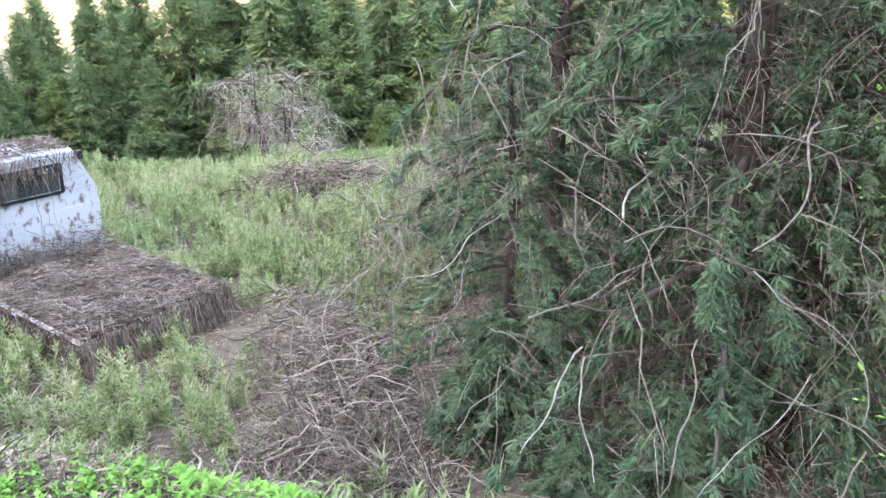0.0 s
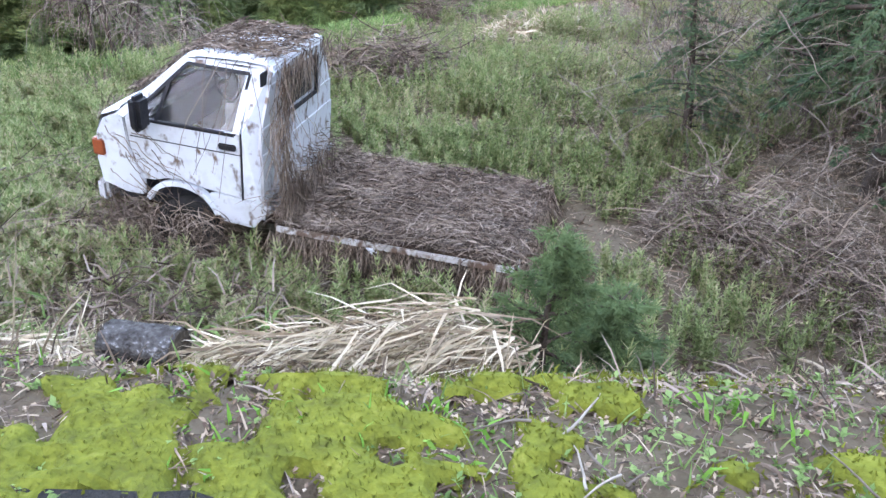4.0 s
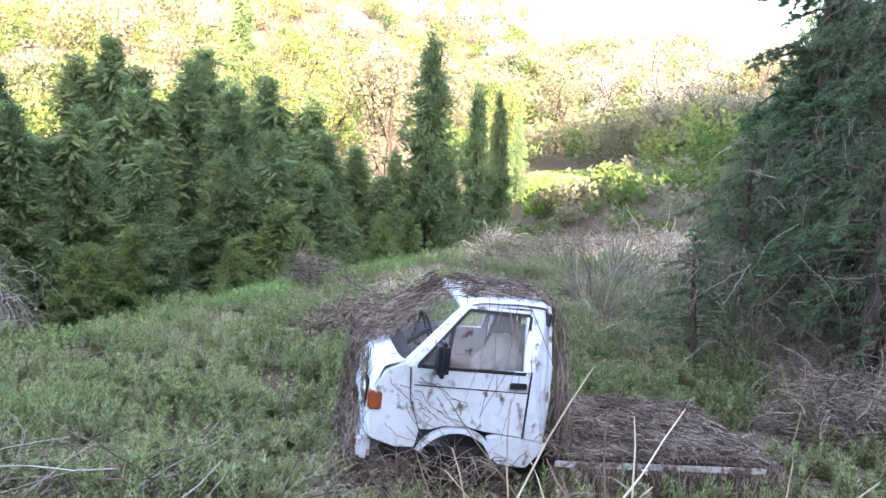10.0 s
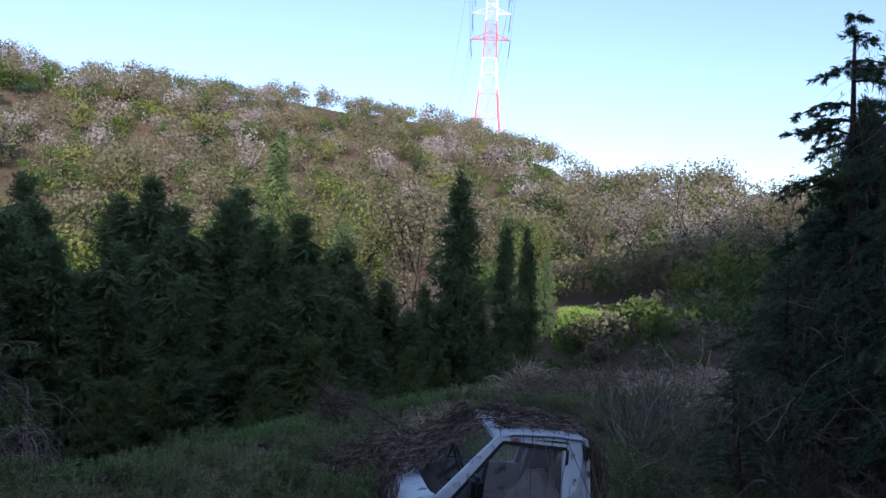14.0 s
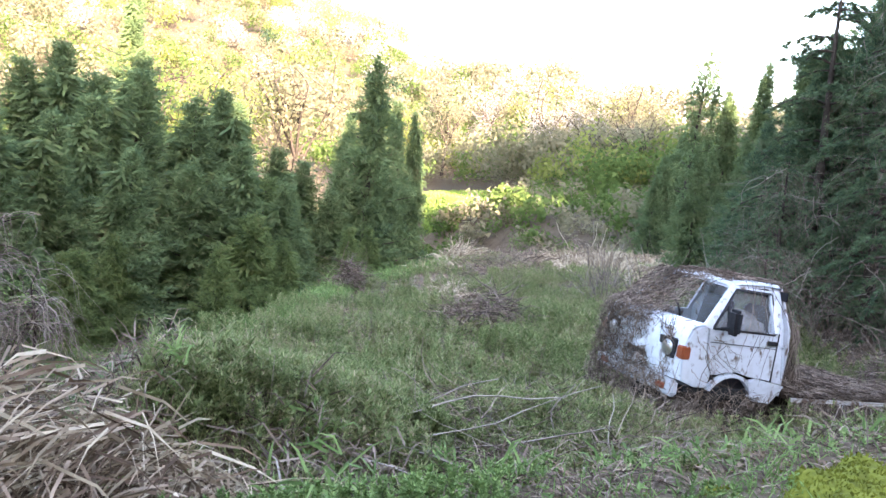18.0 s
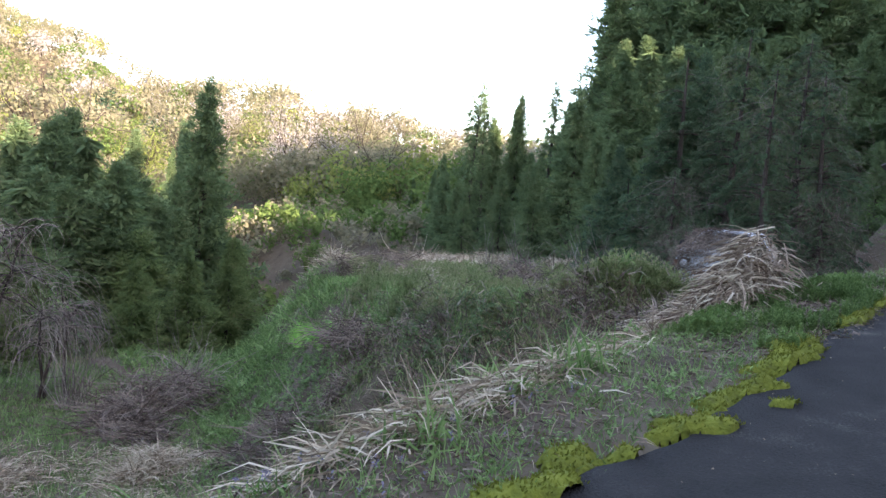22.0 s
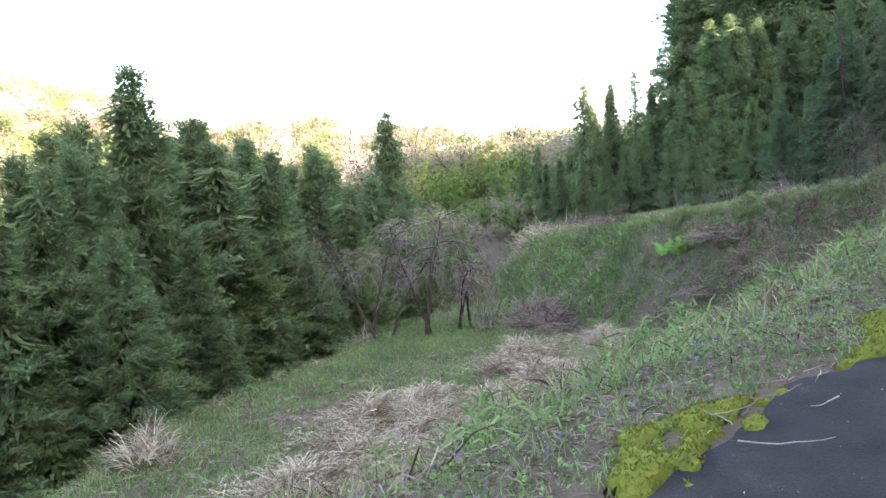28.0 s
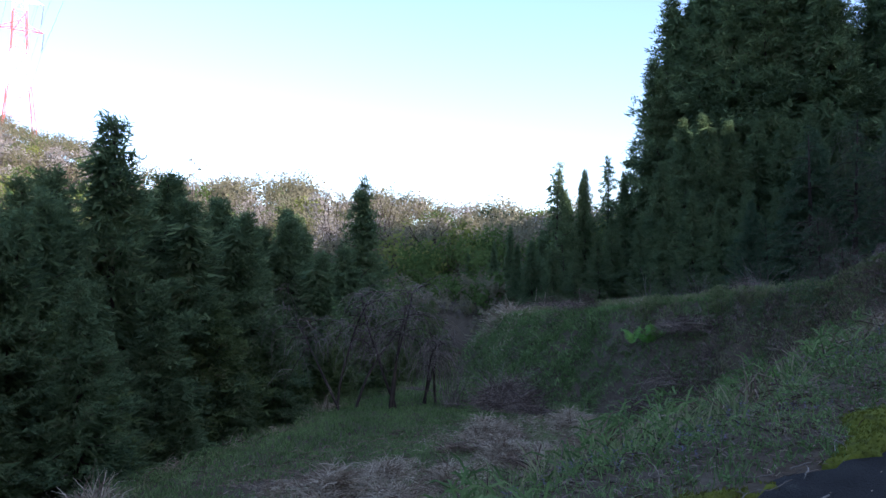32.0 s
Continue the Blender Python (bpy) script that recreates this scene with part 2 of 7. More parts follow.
UPPER = np.array([(-60, 3.4), (-1, 3.2), (5, 2.8), (9, 2.9), (10.3, 3.6), (10.6, 6), (9.5, 8.5), (8.3, 10.5), (6.9, 13.2), (5.7, 15.4), (4.9, 16.8), (3.3, 18.6), (1.4, 21.0), (-4.2, 27.2), (-8, 28.6), (-20, 31), (-60, 46)])


def outside(poly, s, n):
    """Distance to a polygon, negative inside."""
    d2, inside = np.full(s.shape, 1e9), np.zeros(s.shape, bool)
    for (ax, ay), (bx, by) in zip(poly, np.roll(poly, -1, 0)):
        ex, ey = bx - ax, by - ay
        t = np.clip(((s - ax) * ex + (n - ay) * ey) / (ex * ex + ey * ey), 0, 1)
        d2 = np.minimum(d2, (s - ax - t * ex) ** 2 + (n - ay - t * ey) ** 2)
        if ey != 0:
            inside ^= ((ay > n) != (by > n)) & (s < (bx - ax) * (n - ay) / ey + ax)
    d = np.sqrt(d2)
    return np.where(inside, -d, d)


LOWER = np.array([(6, 8.2), (13, 8.4), (18, 8.1), (23, 7.7), (28, 7.0), (33, 6.2), (33, 7.5), (28.5, 11.6), (27, 12.9), (24, 14.9), (21, 16.5), (17.3, 18.3), (13.4, 20.3), (9, 22), (5, 20)])
_w = np.random.RandomState(5)
_F, _P = _w.normal(size=(24, 2)), _w.uniform(0, 6.28, 24)


def ripple(x, y, size):
    """Smooth noise of about unit height and the given size in metres."""
    out = 0
    for (a, b), p in zip(_F, _P):
        out = out + np.sin((a * x + b * y) * 2.2 / size + p)
    return out / 4.0


RIDGE = np.array([  # bearing, distance, height of the ridge's ground
    (-180, 60, 40), (-100, 70, 40), (-60, 90, 34), (-30, 120, 6), (-12, 150, 6), (0, 150, 5), (8, 150, 7), (14, 165, 9), (20, 175, 12), (26, 180, 14),
    (32, 190, 18), (38, 230, 26), (45, 300, 52), (52, 300, 55), (60, 290, 57), (70, 280, 56), (80, 270, 55), (100, 250, 50), (140, 160, 40), (180, 60, 40)], float)


def land(x, y):
    x, y = np.asarray(x, float), np.asarray(y, float)
    s, n = sn(x, y)
    r, az = np.hypot(x + 5, y - 5), np.degrees(np.arctan2(y - 5, x + 5))
    R, H = np.interp(az, RIDGE[:, 0], RIDGE[:, 1]), np.interp(az, RIDGE[:, 0], RIDGE[:, 2])
    k = np.clip((r - 48) / (R - 48), 0, 2.5)
    up = np.where(k < 1, k, 1 - 0.25 * (k - 1))
    hill = -15 + (H + 15) * (0.25 * up + 0.75 * up * np.clip(1.25 * up, 0.35, 1)) + ripple(x, y, 40) * np.clip(k, 0, 1) * 2.0
    hill = np.where(n < 0, -15, hill)
    q = np.clip((-12 - s) / 17, 0, 1)
    east = -15 + (11 + 0.10 * np.clip(-20 - s, 0, None) - 0.02 * np.abs(n - 5)) * q * q * (3 - 2 * q)
    d_up, d_low = outside(UPPER, s, n), outside(LOWER, s, n)
    z_up = np.interp(n, [0, 4, 8, 10, 15, 22, 28, 40], [-2.3, -2.4, -2.58, -2.72, -3.2, -3.68, -4.08, -4.6]) + 0.02 * np.clip(-s, 0, 40) + ripple(x, y, 2.5) * 0.035
    z_low = -6.2 + 0.02 * (s - 14) + ripple(x, y, 2.0) * 0.05
    rough = ripple(x, y, 1.3) * 0.11 + ripple(x + 3, y + 8, 0.55) * 0.05
    up_t = z_up - np.clip(d_up, 0, None) * 1.2 + rough * np.clip(d_up, 0, 1)
    low_t = z_low - np.clip(d_low, 0, None) * 0.95 + rough * np.clip(d_low, 0, 1)
    e = edge_n(s)
    over = np.clip(n - e - np.interp(s, [-6, -1, 0.5, 1.3, 3, 5, 8, 11], [1.0, 0.9, 0.75, 0.65, 0.62, 0.65, 0.85, 1.0]), 0, None)
    road_t = road_z(s) - 0.03 - over * np.interp(s, [6, 11, 24, 30], [0.95, 0.72, 0.55, 0.45]) + rough * np.clip(over, 0, 1) * 0.7
    # Unseen bank behind the road, added for shade; height along s sets what it shadows.
    cut = np.clip(-3.2 - n, 0, None)
    road_t = np.where(n < -3.2, road_z(s) + np.minimum(cut * 0.85, np.interp(s, [-60, -25.8, -24.4, -20, -15, -8, 0, 70], [60, 58, 27, 27, 38, 38, 33, 30]) + 0.1 * cut), road_t)
    spur = 0.78 * np.exp(-(((s - 10.0) / 1.5) ** 2 + ((n - 4.0) / 1.3) ** 2)) + 2.4 * np.exp(-((x - 8.7) ** 2 + (y + 0.4) ** 2) / 2.6)
    up_t = up_t + spur
    road_t = road_t + np.where(n > 1.5, spur * 0.8, 0)
    z = np.maximum.reduce([up_t, low_t, road_t, hill, np.where(n > -3, east, -15)])
    return z


def ground_grid():
    p = np.linspace(-1, 1, 430)
    g = 27 * p + 60 * p**3 + 1500 * p**9
    X, Y = np.meshgrid(g - 9, g + 12, indexing="ij")
    Z = land(X, Y)
    s, n = sn(X, Y)
    Z = np.where((n > -2.9) & (n < edge_n(s) + 0.12), Z - 0.05, Z)
    k = len(p)
    i = np.arange(k * k).reshape(k, k)
    f = np.stack([i[:-1, :-1], i[1:, :-1], i[1:, 1:], i[:-1, 1:]], -1).reshape(-1, 4)
    return np.stack([X, Y, Z], -1).reshape(-1, 3), f


tagged(link("ground", raw_mesh("ground", *ground_grid(), M["soil"], True)), "overgrown terraced ground of soil and dead leaves", "ground", kind="structure")


def road_strip():
    s = np.arange(-40, 66, 0.12)
    w = np.append(np.linspace(0, 0.99, 13), 1.0)
    rng = np.random.RandomState(3)
    e = edge_n(s) + ripple(s * 1.0, s * 0 + 3, 0.5) * 0.05 + rng.normal(size=len(s)) * 0.012
    n = -3.0 + (e[:, None] + 3.0) * w[None]
    P = xy(np.repeat(s[:, None], 14, 1), n)
    z = road_z(s)[:, None] + 0.012 + 0 * n + ripple(P[..., 0], P[..., 1], 1.5) * 0.008
    z[:, -1] -= 0.05
    v = np.concatenate([P, z[..., None]], -1).reshape(-1, 3)
    i = np.arange(len(s) * 14).reshape(len(s), 14)
    return v, np.stack([i[:-1, :-1], i[:-1, 1:], i[1:, 1:], i[1:, :-1]], -1).reshape(-1, 4)


tagged(link("road", raw_mesh("road", *road_strip(), M["asphalt"], True)), "narrow worn dark asphalt road running downhill", "road", kind="structure")

# ---- the truck ----
TRUCK = pose(-2.05, 5.62, -1.62, 0, 0, 146) @ pose(0, 0, 0, 1.0, -4.0, 0)


def paint(name, base, stain, amount):
    """Chalky white paint with grey grime and rust streaks and chips."""
    m = material(name, [base, base, stain], 0.45, 2.2, 16, 0.08, spec=0.4)
    nt = m.node_tree
    nd, ln = nt.nodes, nt.links
    ramp = next(x for x in nd if x.type == "VALTORGB")
    b = nd["Principled BSDF"]
    tc = nd.new("ShaderNodeTexCoord")
    mp = nd.new("ShaderNodeMapping")
    mp.inputs["Scale"].default_value = (13, 13, 9)
    ln.new(tc.outputs["Object"], mp.inputs["Vector"])
    n3 = nd.new("ShaderNodeTexNoise")
    n3.inputs["Scale"].default_value, n3.inputs["Detail"].default_value = 1.0, 6
    ln.new(mp.outputs["Vector"], n3.inputs["Vector"])
    rr = nd.new("ShaderNodeValToRGB")
    rr.color_ramp.elements[0].position, rr.color_ramp.elements[1].position = amount, amount + 0.12
    ln.new(n3.outputs["Fac"], rr.inputs["Fac"])
    mx = nd.new("ShaderNodeMix")
    mx.data_type = "RGBA"
    ln.new(rr.outputs["Color"], mx.inputs["Factor"])
    ln.new(ramp.outputs["Color"], mx.inputs["A"])
    mx.inputs["B"].default_value = (0.13, 0.085, 0.06, 1)
    ln.new(mx.outputs["Result"], b.inputs["Base Color"])
    return m


M["white"] = paint("white_paint", (0.56, 0.60, 0.635), (0.42, 0.44, 0.45), 0.575)
M["grimy"] = paint("grimy_paint", (0.42, 0.43, 0.44), (0.25, 0.24, 0.23), 0.55)
M["rail"] = paint("flaking_paint", (0.46, 0.45, 0.43), (0.22, 0.20, 0.18), 0.44)
M["rubber"] = material("rubber", [(0.012, 0.012, 0.012), (0.03, 0.028, 0.026)], 0.8, 6, 50, 0.3)
M["rust"] = material("rust", [(0.022, 0.015, 0.011), (0.045, 0.028, 0.02), (0.075, 0.05, 0.036)], 0.9, 6, 50, 0.5)
M["black"] = material("black_plastic", [(0.012, 0.012, 0.014), (0.03, 0.03, 0.033)], 0.5, 8, 50, 0.1)
M["amber"] = material("amber_lens", [(0.16, 0.035, 0.015), (0.33, 0.08, 0.03)], 0.3, 8, 50, 0.05, spec=0.6)
M["seat"] = material("seat_cloth", [(0.025, 0.024, 0.023), (0.05, 0.047, 0.043), (0.08, 0.075, 0.07)], 0.85, 4, 60, 0.3)
M["sheet"] = material("sheet", [(0.10, 0.095, 0.09), (0.17, 0.165, 0.155), (0.24, 0.235, 0.22)], 0.9, 6, 50, 0.3)
M["chrome"] = material("dull_chrome", [(0.35, 0.36, 0.37), (0.6, 0.6, 0.6)], 0.3, 8, 40, 0.05, metal=0.9)


def glass_material():
    m = bpy.data.materials.new("dusty_glass")
    m.use_nodes = True
    nd, ln = m.node_tree.nodes, m.node_tree.links
    tr, gl, df = nd.new("ShaderNodeBsdfTransparent"), nd.new("ShaderNodeBsdfGlossy"), nd.new("ShaderNodeBsdfDiffuse")
    gl.inputs["Roughness"].default_value = 0.06
    df.inputs["Color"].default_value = (0.3, 0.3, 0.28, 1)
    m1, m2 = nd.new("ShaderNodeMixShader"), nd.new("ShaderNodeMixShader")
    m1.inputs[0].default_value = 0.012
    ln.new(tr.outputs[0], m1.inputs[1])
    ln.new(gl.outputs[0], m1.inputs[2])
    tc, nz = nd.new("ShaderNodeTexCoord"), nd.new("ShaderNodeTexNoise")
    nz.inputs["Scale"].default_value, nz.inputs["Detail"].default_value = 5, 5
    ln.new(tc.outputs["Object"], nz.inputs["Vector"])
    mm = nd.new("ShaderNodeMath")
    mm.operation = "MULTIPLY"
    mm.inputs[1].default_value = 0.07
    ln.new(nz.outputs["Fac"], mm.inputs[0])
    ln.new(mm.outputs[0], m2.inputs[0])
    ln.new(m1.outputs[0], m2.inputs[1])
    ln.new(df.outputs[0], m2.inputs[2])
    ln.new(m2.outputs[0], nd["Material Output"].inputs["Surface"])
    return m


M["glass"] = glass_material()
CAB_W = 1.38


def side_y(z):
    """How far the cab's flank leans in at height z."""
    return -0.02 * max(0, -z - 0.25) / 0.2 - (0.23 * (z - 0.24) / 0.45 if z > 0.24 else 0.0)


def flank(bm, pts, left=True, thick=0.03, grow=0.0):
    """A slab whose outline lies on the cab's flank; pts are (x, z)."""
    ring = []
    for depth in (0, thick):
        row = []
        for x, z in pts:
            y = side_y(z) - depth + grow
            row.append(bm.verts.new((x, y if left else -CAB_W - y, z)))
        ring.append(row)
    a, b = ring
    bm.faces.new(a)
    bm.faces.new(b[::-1])
    for i in range(len(a)):
        j = (i + 1) % len(a)
        bm.faces.new((a[i], b[i], b[j], a[j]))


def slab(bm, quad, thick):
    """A four-cornered plate with thickness along its normal."""
    q = [Vector(p) for p in quad]
    nrm = (q[1] - q[0]).cross(q[3] - q[0]).normalized() * thick
    a = [bm.verts.new(p) for p in q]
    b = [bm.verts.new(p - nrm) for p in q]
    bm.faces.new(a)
    bm.faces.new(b[::-1])
    for i in range(4):
        j = (i + 1) % 4
        bm.faces.new((a[i], b[i], b[j], a[j]))


def box(bm, lo, hi, bevel=0.0):
    r = bmesh.ops.create_cube(bm, size=1)
    lo, hi = Vector(lo), Vector(hi)
    for v in r["verts"]:
        v.co = Vector([(lo[i] + hi[i]) / 2 + v.co[i] * (hi[i] - lo[i]) for i in range(3)])
    if bevel:
        bmesh.ops.bevel(bm, geom=list({e for v in r["verts"] for e in v.link_edges}), offset=bevel, segments=2, affect="EDGES")


def soften(bm, w=0.008):
    bmesh.ops.recalc_face_normals(bm, faces=bm.faces)
    bmesh.ops.bevel(bm, geom=[e for e in bm.edges if len(e.link_faces) == 2 and e.calc_face_angle() > 0.5], offset=w, segments=2, affect="EDGES")


def build_truck():
    t = thing("truck", TRUCK, "abandoned white cab-over flatbed truck, rust-spotted and overgrown with dead vines", "truck")
    for left in (True, False):
        # the door: skin below the belt, frame round the window
        bm = bmesh.new()
        flank(bm, [(0.80, 0.23), (0.78, 0.0), (0.70, -0.22), (0.62, -0.22), (0.52, -0.19), (0.38, -0.185), (0.22, -0.22), (-0.06, -0.25), (-0.07, 0.235)], left, 0.04)
        soften(bm, 0.006)
        door = part("door", bm, M["white"], t, "white sheet-metal door with rust chips")
        bm = bmesh.new()
        for a, b, w in (((0.80, 0.23), (0.39, 0.655), 0.035), ((0.39, 0.655), (-0.10, 0.64), 0.035), ((-0.10, 0.64), (-0.065, 0.235), 0.05)):
            d = Vector((b[0] - a[0], b[1] - a[1])).normalized() * 1
            nx, nz = -d.y * w, d.x * w
            flank(bm, [a, b, (b[0] - nx * -1, b[1] + nz), (a[0] + nx, a[1] + nz)], left, 0.03)
        bmesh.ops.recalc_face_normals(bm, faces=bm.faces)
        part("window_frame", bm, M["white"], door)
        bm = bmesh.new()
        flank(bm, [(0.74, 0.245), (0.385, 0.615), (-0.075, 0.605), (-0.03, 0.24)], left, 0.006, -0.018)
        bmesh.ops.recalc_face_normals(bm, faces=bm.faces)
        part("window_pane", bm, M["glass"], door, "dusty window glass").visible_shadow = False
        bm = bmesh.new()
        for a, b in (((0.76, 0.235), (-0.03, 0.222)), ((-0.075, 0.612), (0.385, 0.622)), ((-0.078, 0.61), (-0.028, 0.225)), ((0.385, 0.625), (0.75, 0.245)), ((0.56, 0.235), (0.50, 0.5))):
            d = Vector((b[0] - a[0], b[1] - a[1])).normalized() * 0.011
            flank(bm, [(a[0] - d.y, a[1] + d.x), (b[0] - d.y, b[1] + d.x), (b[0] + d.y, b[1] - d.x), (a[0] + d.y, a[1] - d.x)], left, 0.025, 0.002)
        bmesh.ops.recalc_face_normals(bm, faces=bm.faces)
        part("window_seal", bm, M["black"], door, "black rubber window seal")
        # the pressed line's shade, put in as a thin black strip
        bm = bmesh.new()
        flank(bm, [(0.77, 0.105), (-0.07, 0.085), (-0.07, 0.079), (0.77, 0.098)], left, 0.01, 0.003)
        bmesh.ops.recalc_face_normals(bm, faces=bm.faces)
        part("crease_shade", bm, M["black"], door, "black strip for the shade under the door's pressed line")
        bm = bmesh.new()
        ys = (0.004, 0.028) if left else (-CAB_W - 0.028, -CAB_W - 0.004)
        box(bm, (-0.045, ys[0], 0.115), (0.085, ys[1], 0.16), 0.008)
        part("handle", bm, M["black"], door, "black plastic door handle")
        bm = bmesh.new()
        r = bmesh.ops.create_cone(bm, segments=14, radius1=0.012, radius2=0.012, depth=0.02, cap_ends=True)
        bmesh.ops.transform(bm, matrix=pose(0, 0.006 if left else -CAB_W - 0.006, 0.0, 90), verts=r["verts"])
        part("lock", bm, M["chrome"], door, "round chrome lock")
        # seams, pillar, arch and sill
        bm = bmesh.new()
        flank(bm, [(-0.072, 0.24), (-0.062, -0.26), (-0.07, -0.26), (-0.08, 0.24)], left, 0.02, 0.0025)
        bmesh.ops.recalc_face_normals(bm, faces=bm.faces)
        part("door_seam", bm, M["black"], t, "dark door gap")
        bm = bmesh.new()
        flank(bm, [(-0.085, 0.66), (-0.08, 0.235), (-0.075, -0.26), (-0.21, -0.28), (-0.225, 0.235), (-0.225, 0.66)], left, 0.05)
        soften(bm, 0.006)
        part("rear_pillar", bm, M["white"], t)
        bm = bmesh.new()
        flank(bm, [(0.86, 0.255), (0.41, 0.672), (0.375, 0.648), (0.805, 0.23)], left, 0.04, 0.004)
        bmesh.ops.recalc_face_normals(bm, faces=bm.faces)
        part("windscreen_pillar", bm, M["white"], t)
        bm = bmesh.new()
        flank(bm, [(0.98, 0.195), (1.04, 0.08), (1.06, -0.12), (1.04, -0.30), (0.86, -0.36), (0.72, -0.36), (0.70, -0.23), (0.79, 0.0), (0.81, 0.235), (0.86, 0.25)], left, 0.04, 0.001)
        soften(bm, 0.008)
        part("front_wing", bm, M["white"], t, "white front corner panel, dirty low down")
        bm = bmesh.new()
        flank(bm, [(0.12, -0.235), (-0.20, -0.285), (-0.27, -0.30), (-0.13, -0.49), (0.10, -0.47), (0.16, -0.36), (0.20, -0.26)], left, 0.05)
        soften(bm, 0.008)
        part("sill", bm, M["white"], t, "white sill panel behind the wheel arch")
        bm = bmesh.new()
        arch = [(0.42 + 0.30 * math.cos(a), -0.47 + 0.27 * math.sin(a)) for a in np.linspace(0.35, 2.95, 14)]
        inner = [(0.42 + 0.265 * math.cos(a), -0.47 + 0.235 * math.sin(a)) for a in np.linspace(0.35, 2.95, 14)]
        for i in range(13):
            flank(bm, [arch[i], arch[i + 1], inner[i + 1], inner[i]], left, 0.06, 0.012)
        bmesh.ops.remove_doubles(bm, verts=bm.verts, dist=0.0005)
        bmesh.ops.recalc_face_normals(bm, faces=bm.faces)
        part("wheel_arch", bm, M["white"], t)
        # lamps at the corner
        bm = bmesh.new()
        y0, y1 = (-0.09, 0.012) if left else (-CAB_W - 0.012, -CAB_W + 0.09)
        box(bm, (0.985, y0, -0.09), (1.082, y1, 0.04), 0.012)
        part("indicator", bm, M["amber"], t, "orange indicator lens")
        bm = bmesh.new()
        yc = -0.22 if left else -CAB_W + 0.22
        r = bmesh.ops.create_uvsphere(bm, u_segments=18, v_segments=10, radius=0.085)
        bmesh.ops.transform(bm, matrix=pose(1.09, yc, -0.02) @ Matrix.Diagonal((0.3, 1, 0.95, 1)), verts=r["verts"])
        part("headlight", bm, M["chrome"], t, "round headlight glass", True)
        bm = bmesh.new()
        box(bm, (1.06, yc - 0.14, -0.12), (1.092, yc + 0.13, 0.09), 0.01)
        part("headlight_panel", bm, M["black"], t, "dark headlight surround")
        # mirror
        bm = bmesh.new()
        ym = 0.10 if left else -CAB_W - 0.10
        box(bm, (0.57, ym - 0.08, 0.20), (0.655, ym + 0.08, 0.45), 0.03)
        mirror = part("mirror", bm, M["black"], t, "black door mirror")
        v, f = tubes([np.array([(0.70, ym * 0.3 if left else -CAB_W, 0.25), (0.66, ym, 0.27), (0.615, ym, 0.33)])], [(0.012, 0.012)], 6)
        link("mirror_arm", raw_mesh("mirror_arm", v, f, M["black"]), mirror)
        # wheels
        for xw, zw in ((0.42, -0.60), (-1.50, -0.69)):
            bm = bmesh.new()
            prof = [(0.13, -0.065), (0.225, -0.07), (0.248, -0.045), (0.25, 0), (0.248, 0.045), (0.225, 0.07), (0.13, 0.065)]
            vs = [[bm.verts.new((xw + rr * math.cos(a), (-0.10 if left else -CAB_W + 0.10) + y, zw + rr * math.sin(a))) for rr, y in prof] for a in np.linspace(0, 2 * math.pi, 28, endpoint=False)]
            for i in range(28):
                for j in range(len(prof)):
                    k = (j + 1) % len(prof)
                    bm.faces.new((vs[i][j], vs[(i + 1) % 28][j], vs[(i + 1) % 28][k], vs[i][k]))
            bmesh.ops.recalc_face_normals(bm, faces=bm.faces)
            wheel = part("wheel", bm, M["rubber"], t, "perished black tyre sunk in the soil", True)
            bm = bmesh.new()
            sgn = 1 if left else -1
            for depth, r0, r1, off in ((0.03, 0.135, 0.12, 0.04), (0.02, 0.07, 0.055, 0.055), (0.06, 0.12, 0.12, 0.0)):
                r = bmesh.ops.create_cone(bm, segments=20, radius1=r0, radius2=r1, depth=depth, cap_ends=True)
                bmesh.ops.transform(bm, matrix=pose(xw, (-0.10 if left else -CAB_W + 0.10) + sgn * off, zw, -90 * sgn), verts=r["verts"])
            part("rim", bm, M["rust"], wheel, "rusty steel rim")
    W = -CAB_W
    # nose
    bm = bmesh.new()
    prof = [(1.06, -0.30), (1.085, -0.10), (1.075, 0.08), (1.02, 0.22), (0.88, 0.275)]
    prof2 = [(1.03, -0.30), (1.05, -0.10), (1.04, 0.07), (0.99, 0.195), (0.86, 0.25)]
    ys = [-0.015, -0.10, -0.3, W / 2, W + 0.3, W + 0.10, W + 0.015]
    back = [0.03, 0.0, -0.012, -0.02, -0.012, 0.0, 0.03]
    for pr, flip in ((prof, 1), (prof2, -1)):
        g = [[bm.verts.new((x - dx, y, z)) for x, z in pr] for y, dx in zip(ys, back)]
        for i in range(len(ys) - 1):
            for j in range(len(pr) - 1):
                bm.faces.new((g[i][j], g[i + 1][j], g[i + 1][j + 1], g[i][j + 1])[::flip])
    part("front_panel", bm, M["white"], t, "white nose panel stained brown by creeper", True)
    bm = bmesh.new()
    box(bm, (1.03, W + 0.02, -0.47), (1.12, -0.02, -0.31), 0.025)
    part("bumper", bm, M["grimy"], t, "dented grey bumper")
    for yy in (-0.2, W + 0.2):
        bm = bmesh.new()
        box(bm, (1.112, yy - 0.07, -0.42), (1.13, yy + 0.07, -0.36), 0.006)
        part("fog_lamp", bm, M["amber"], t, "small orange bumper lamp")
    bm = bmesh.new()
    box(bm, (1.068, -0.85, -0.2), (1.10, -0.53, -0.05), 0.01)
    part("grille", bm, M["black"], t, "dark grille")
    # windscreen, roof and back wall
    bm = bmesh.new()
    slab(bm, [(0.855, -0.06, 0.28), (0.42, -0.23, 0.675), (0.42, W + 0.23, 0.675), (0.855, W + 0.06, 0.28)], 0.006)
    bmesh.ops.recalc_face_normals(bm, faces=bm.faces)
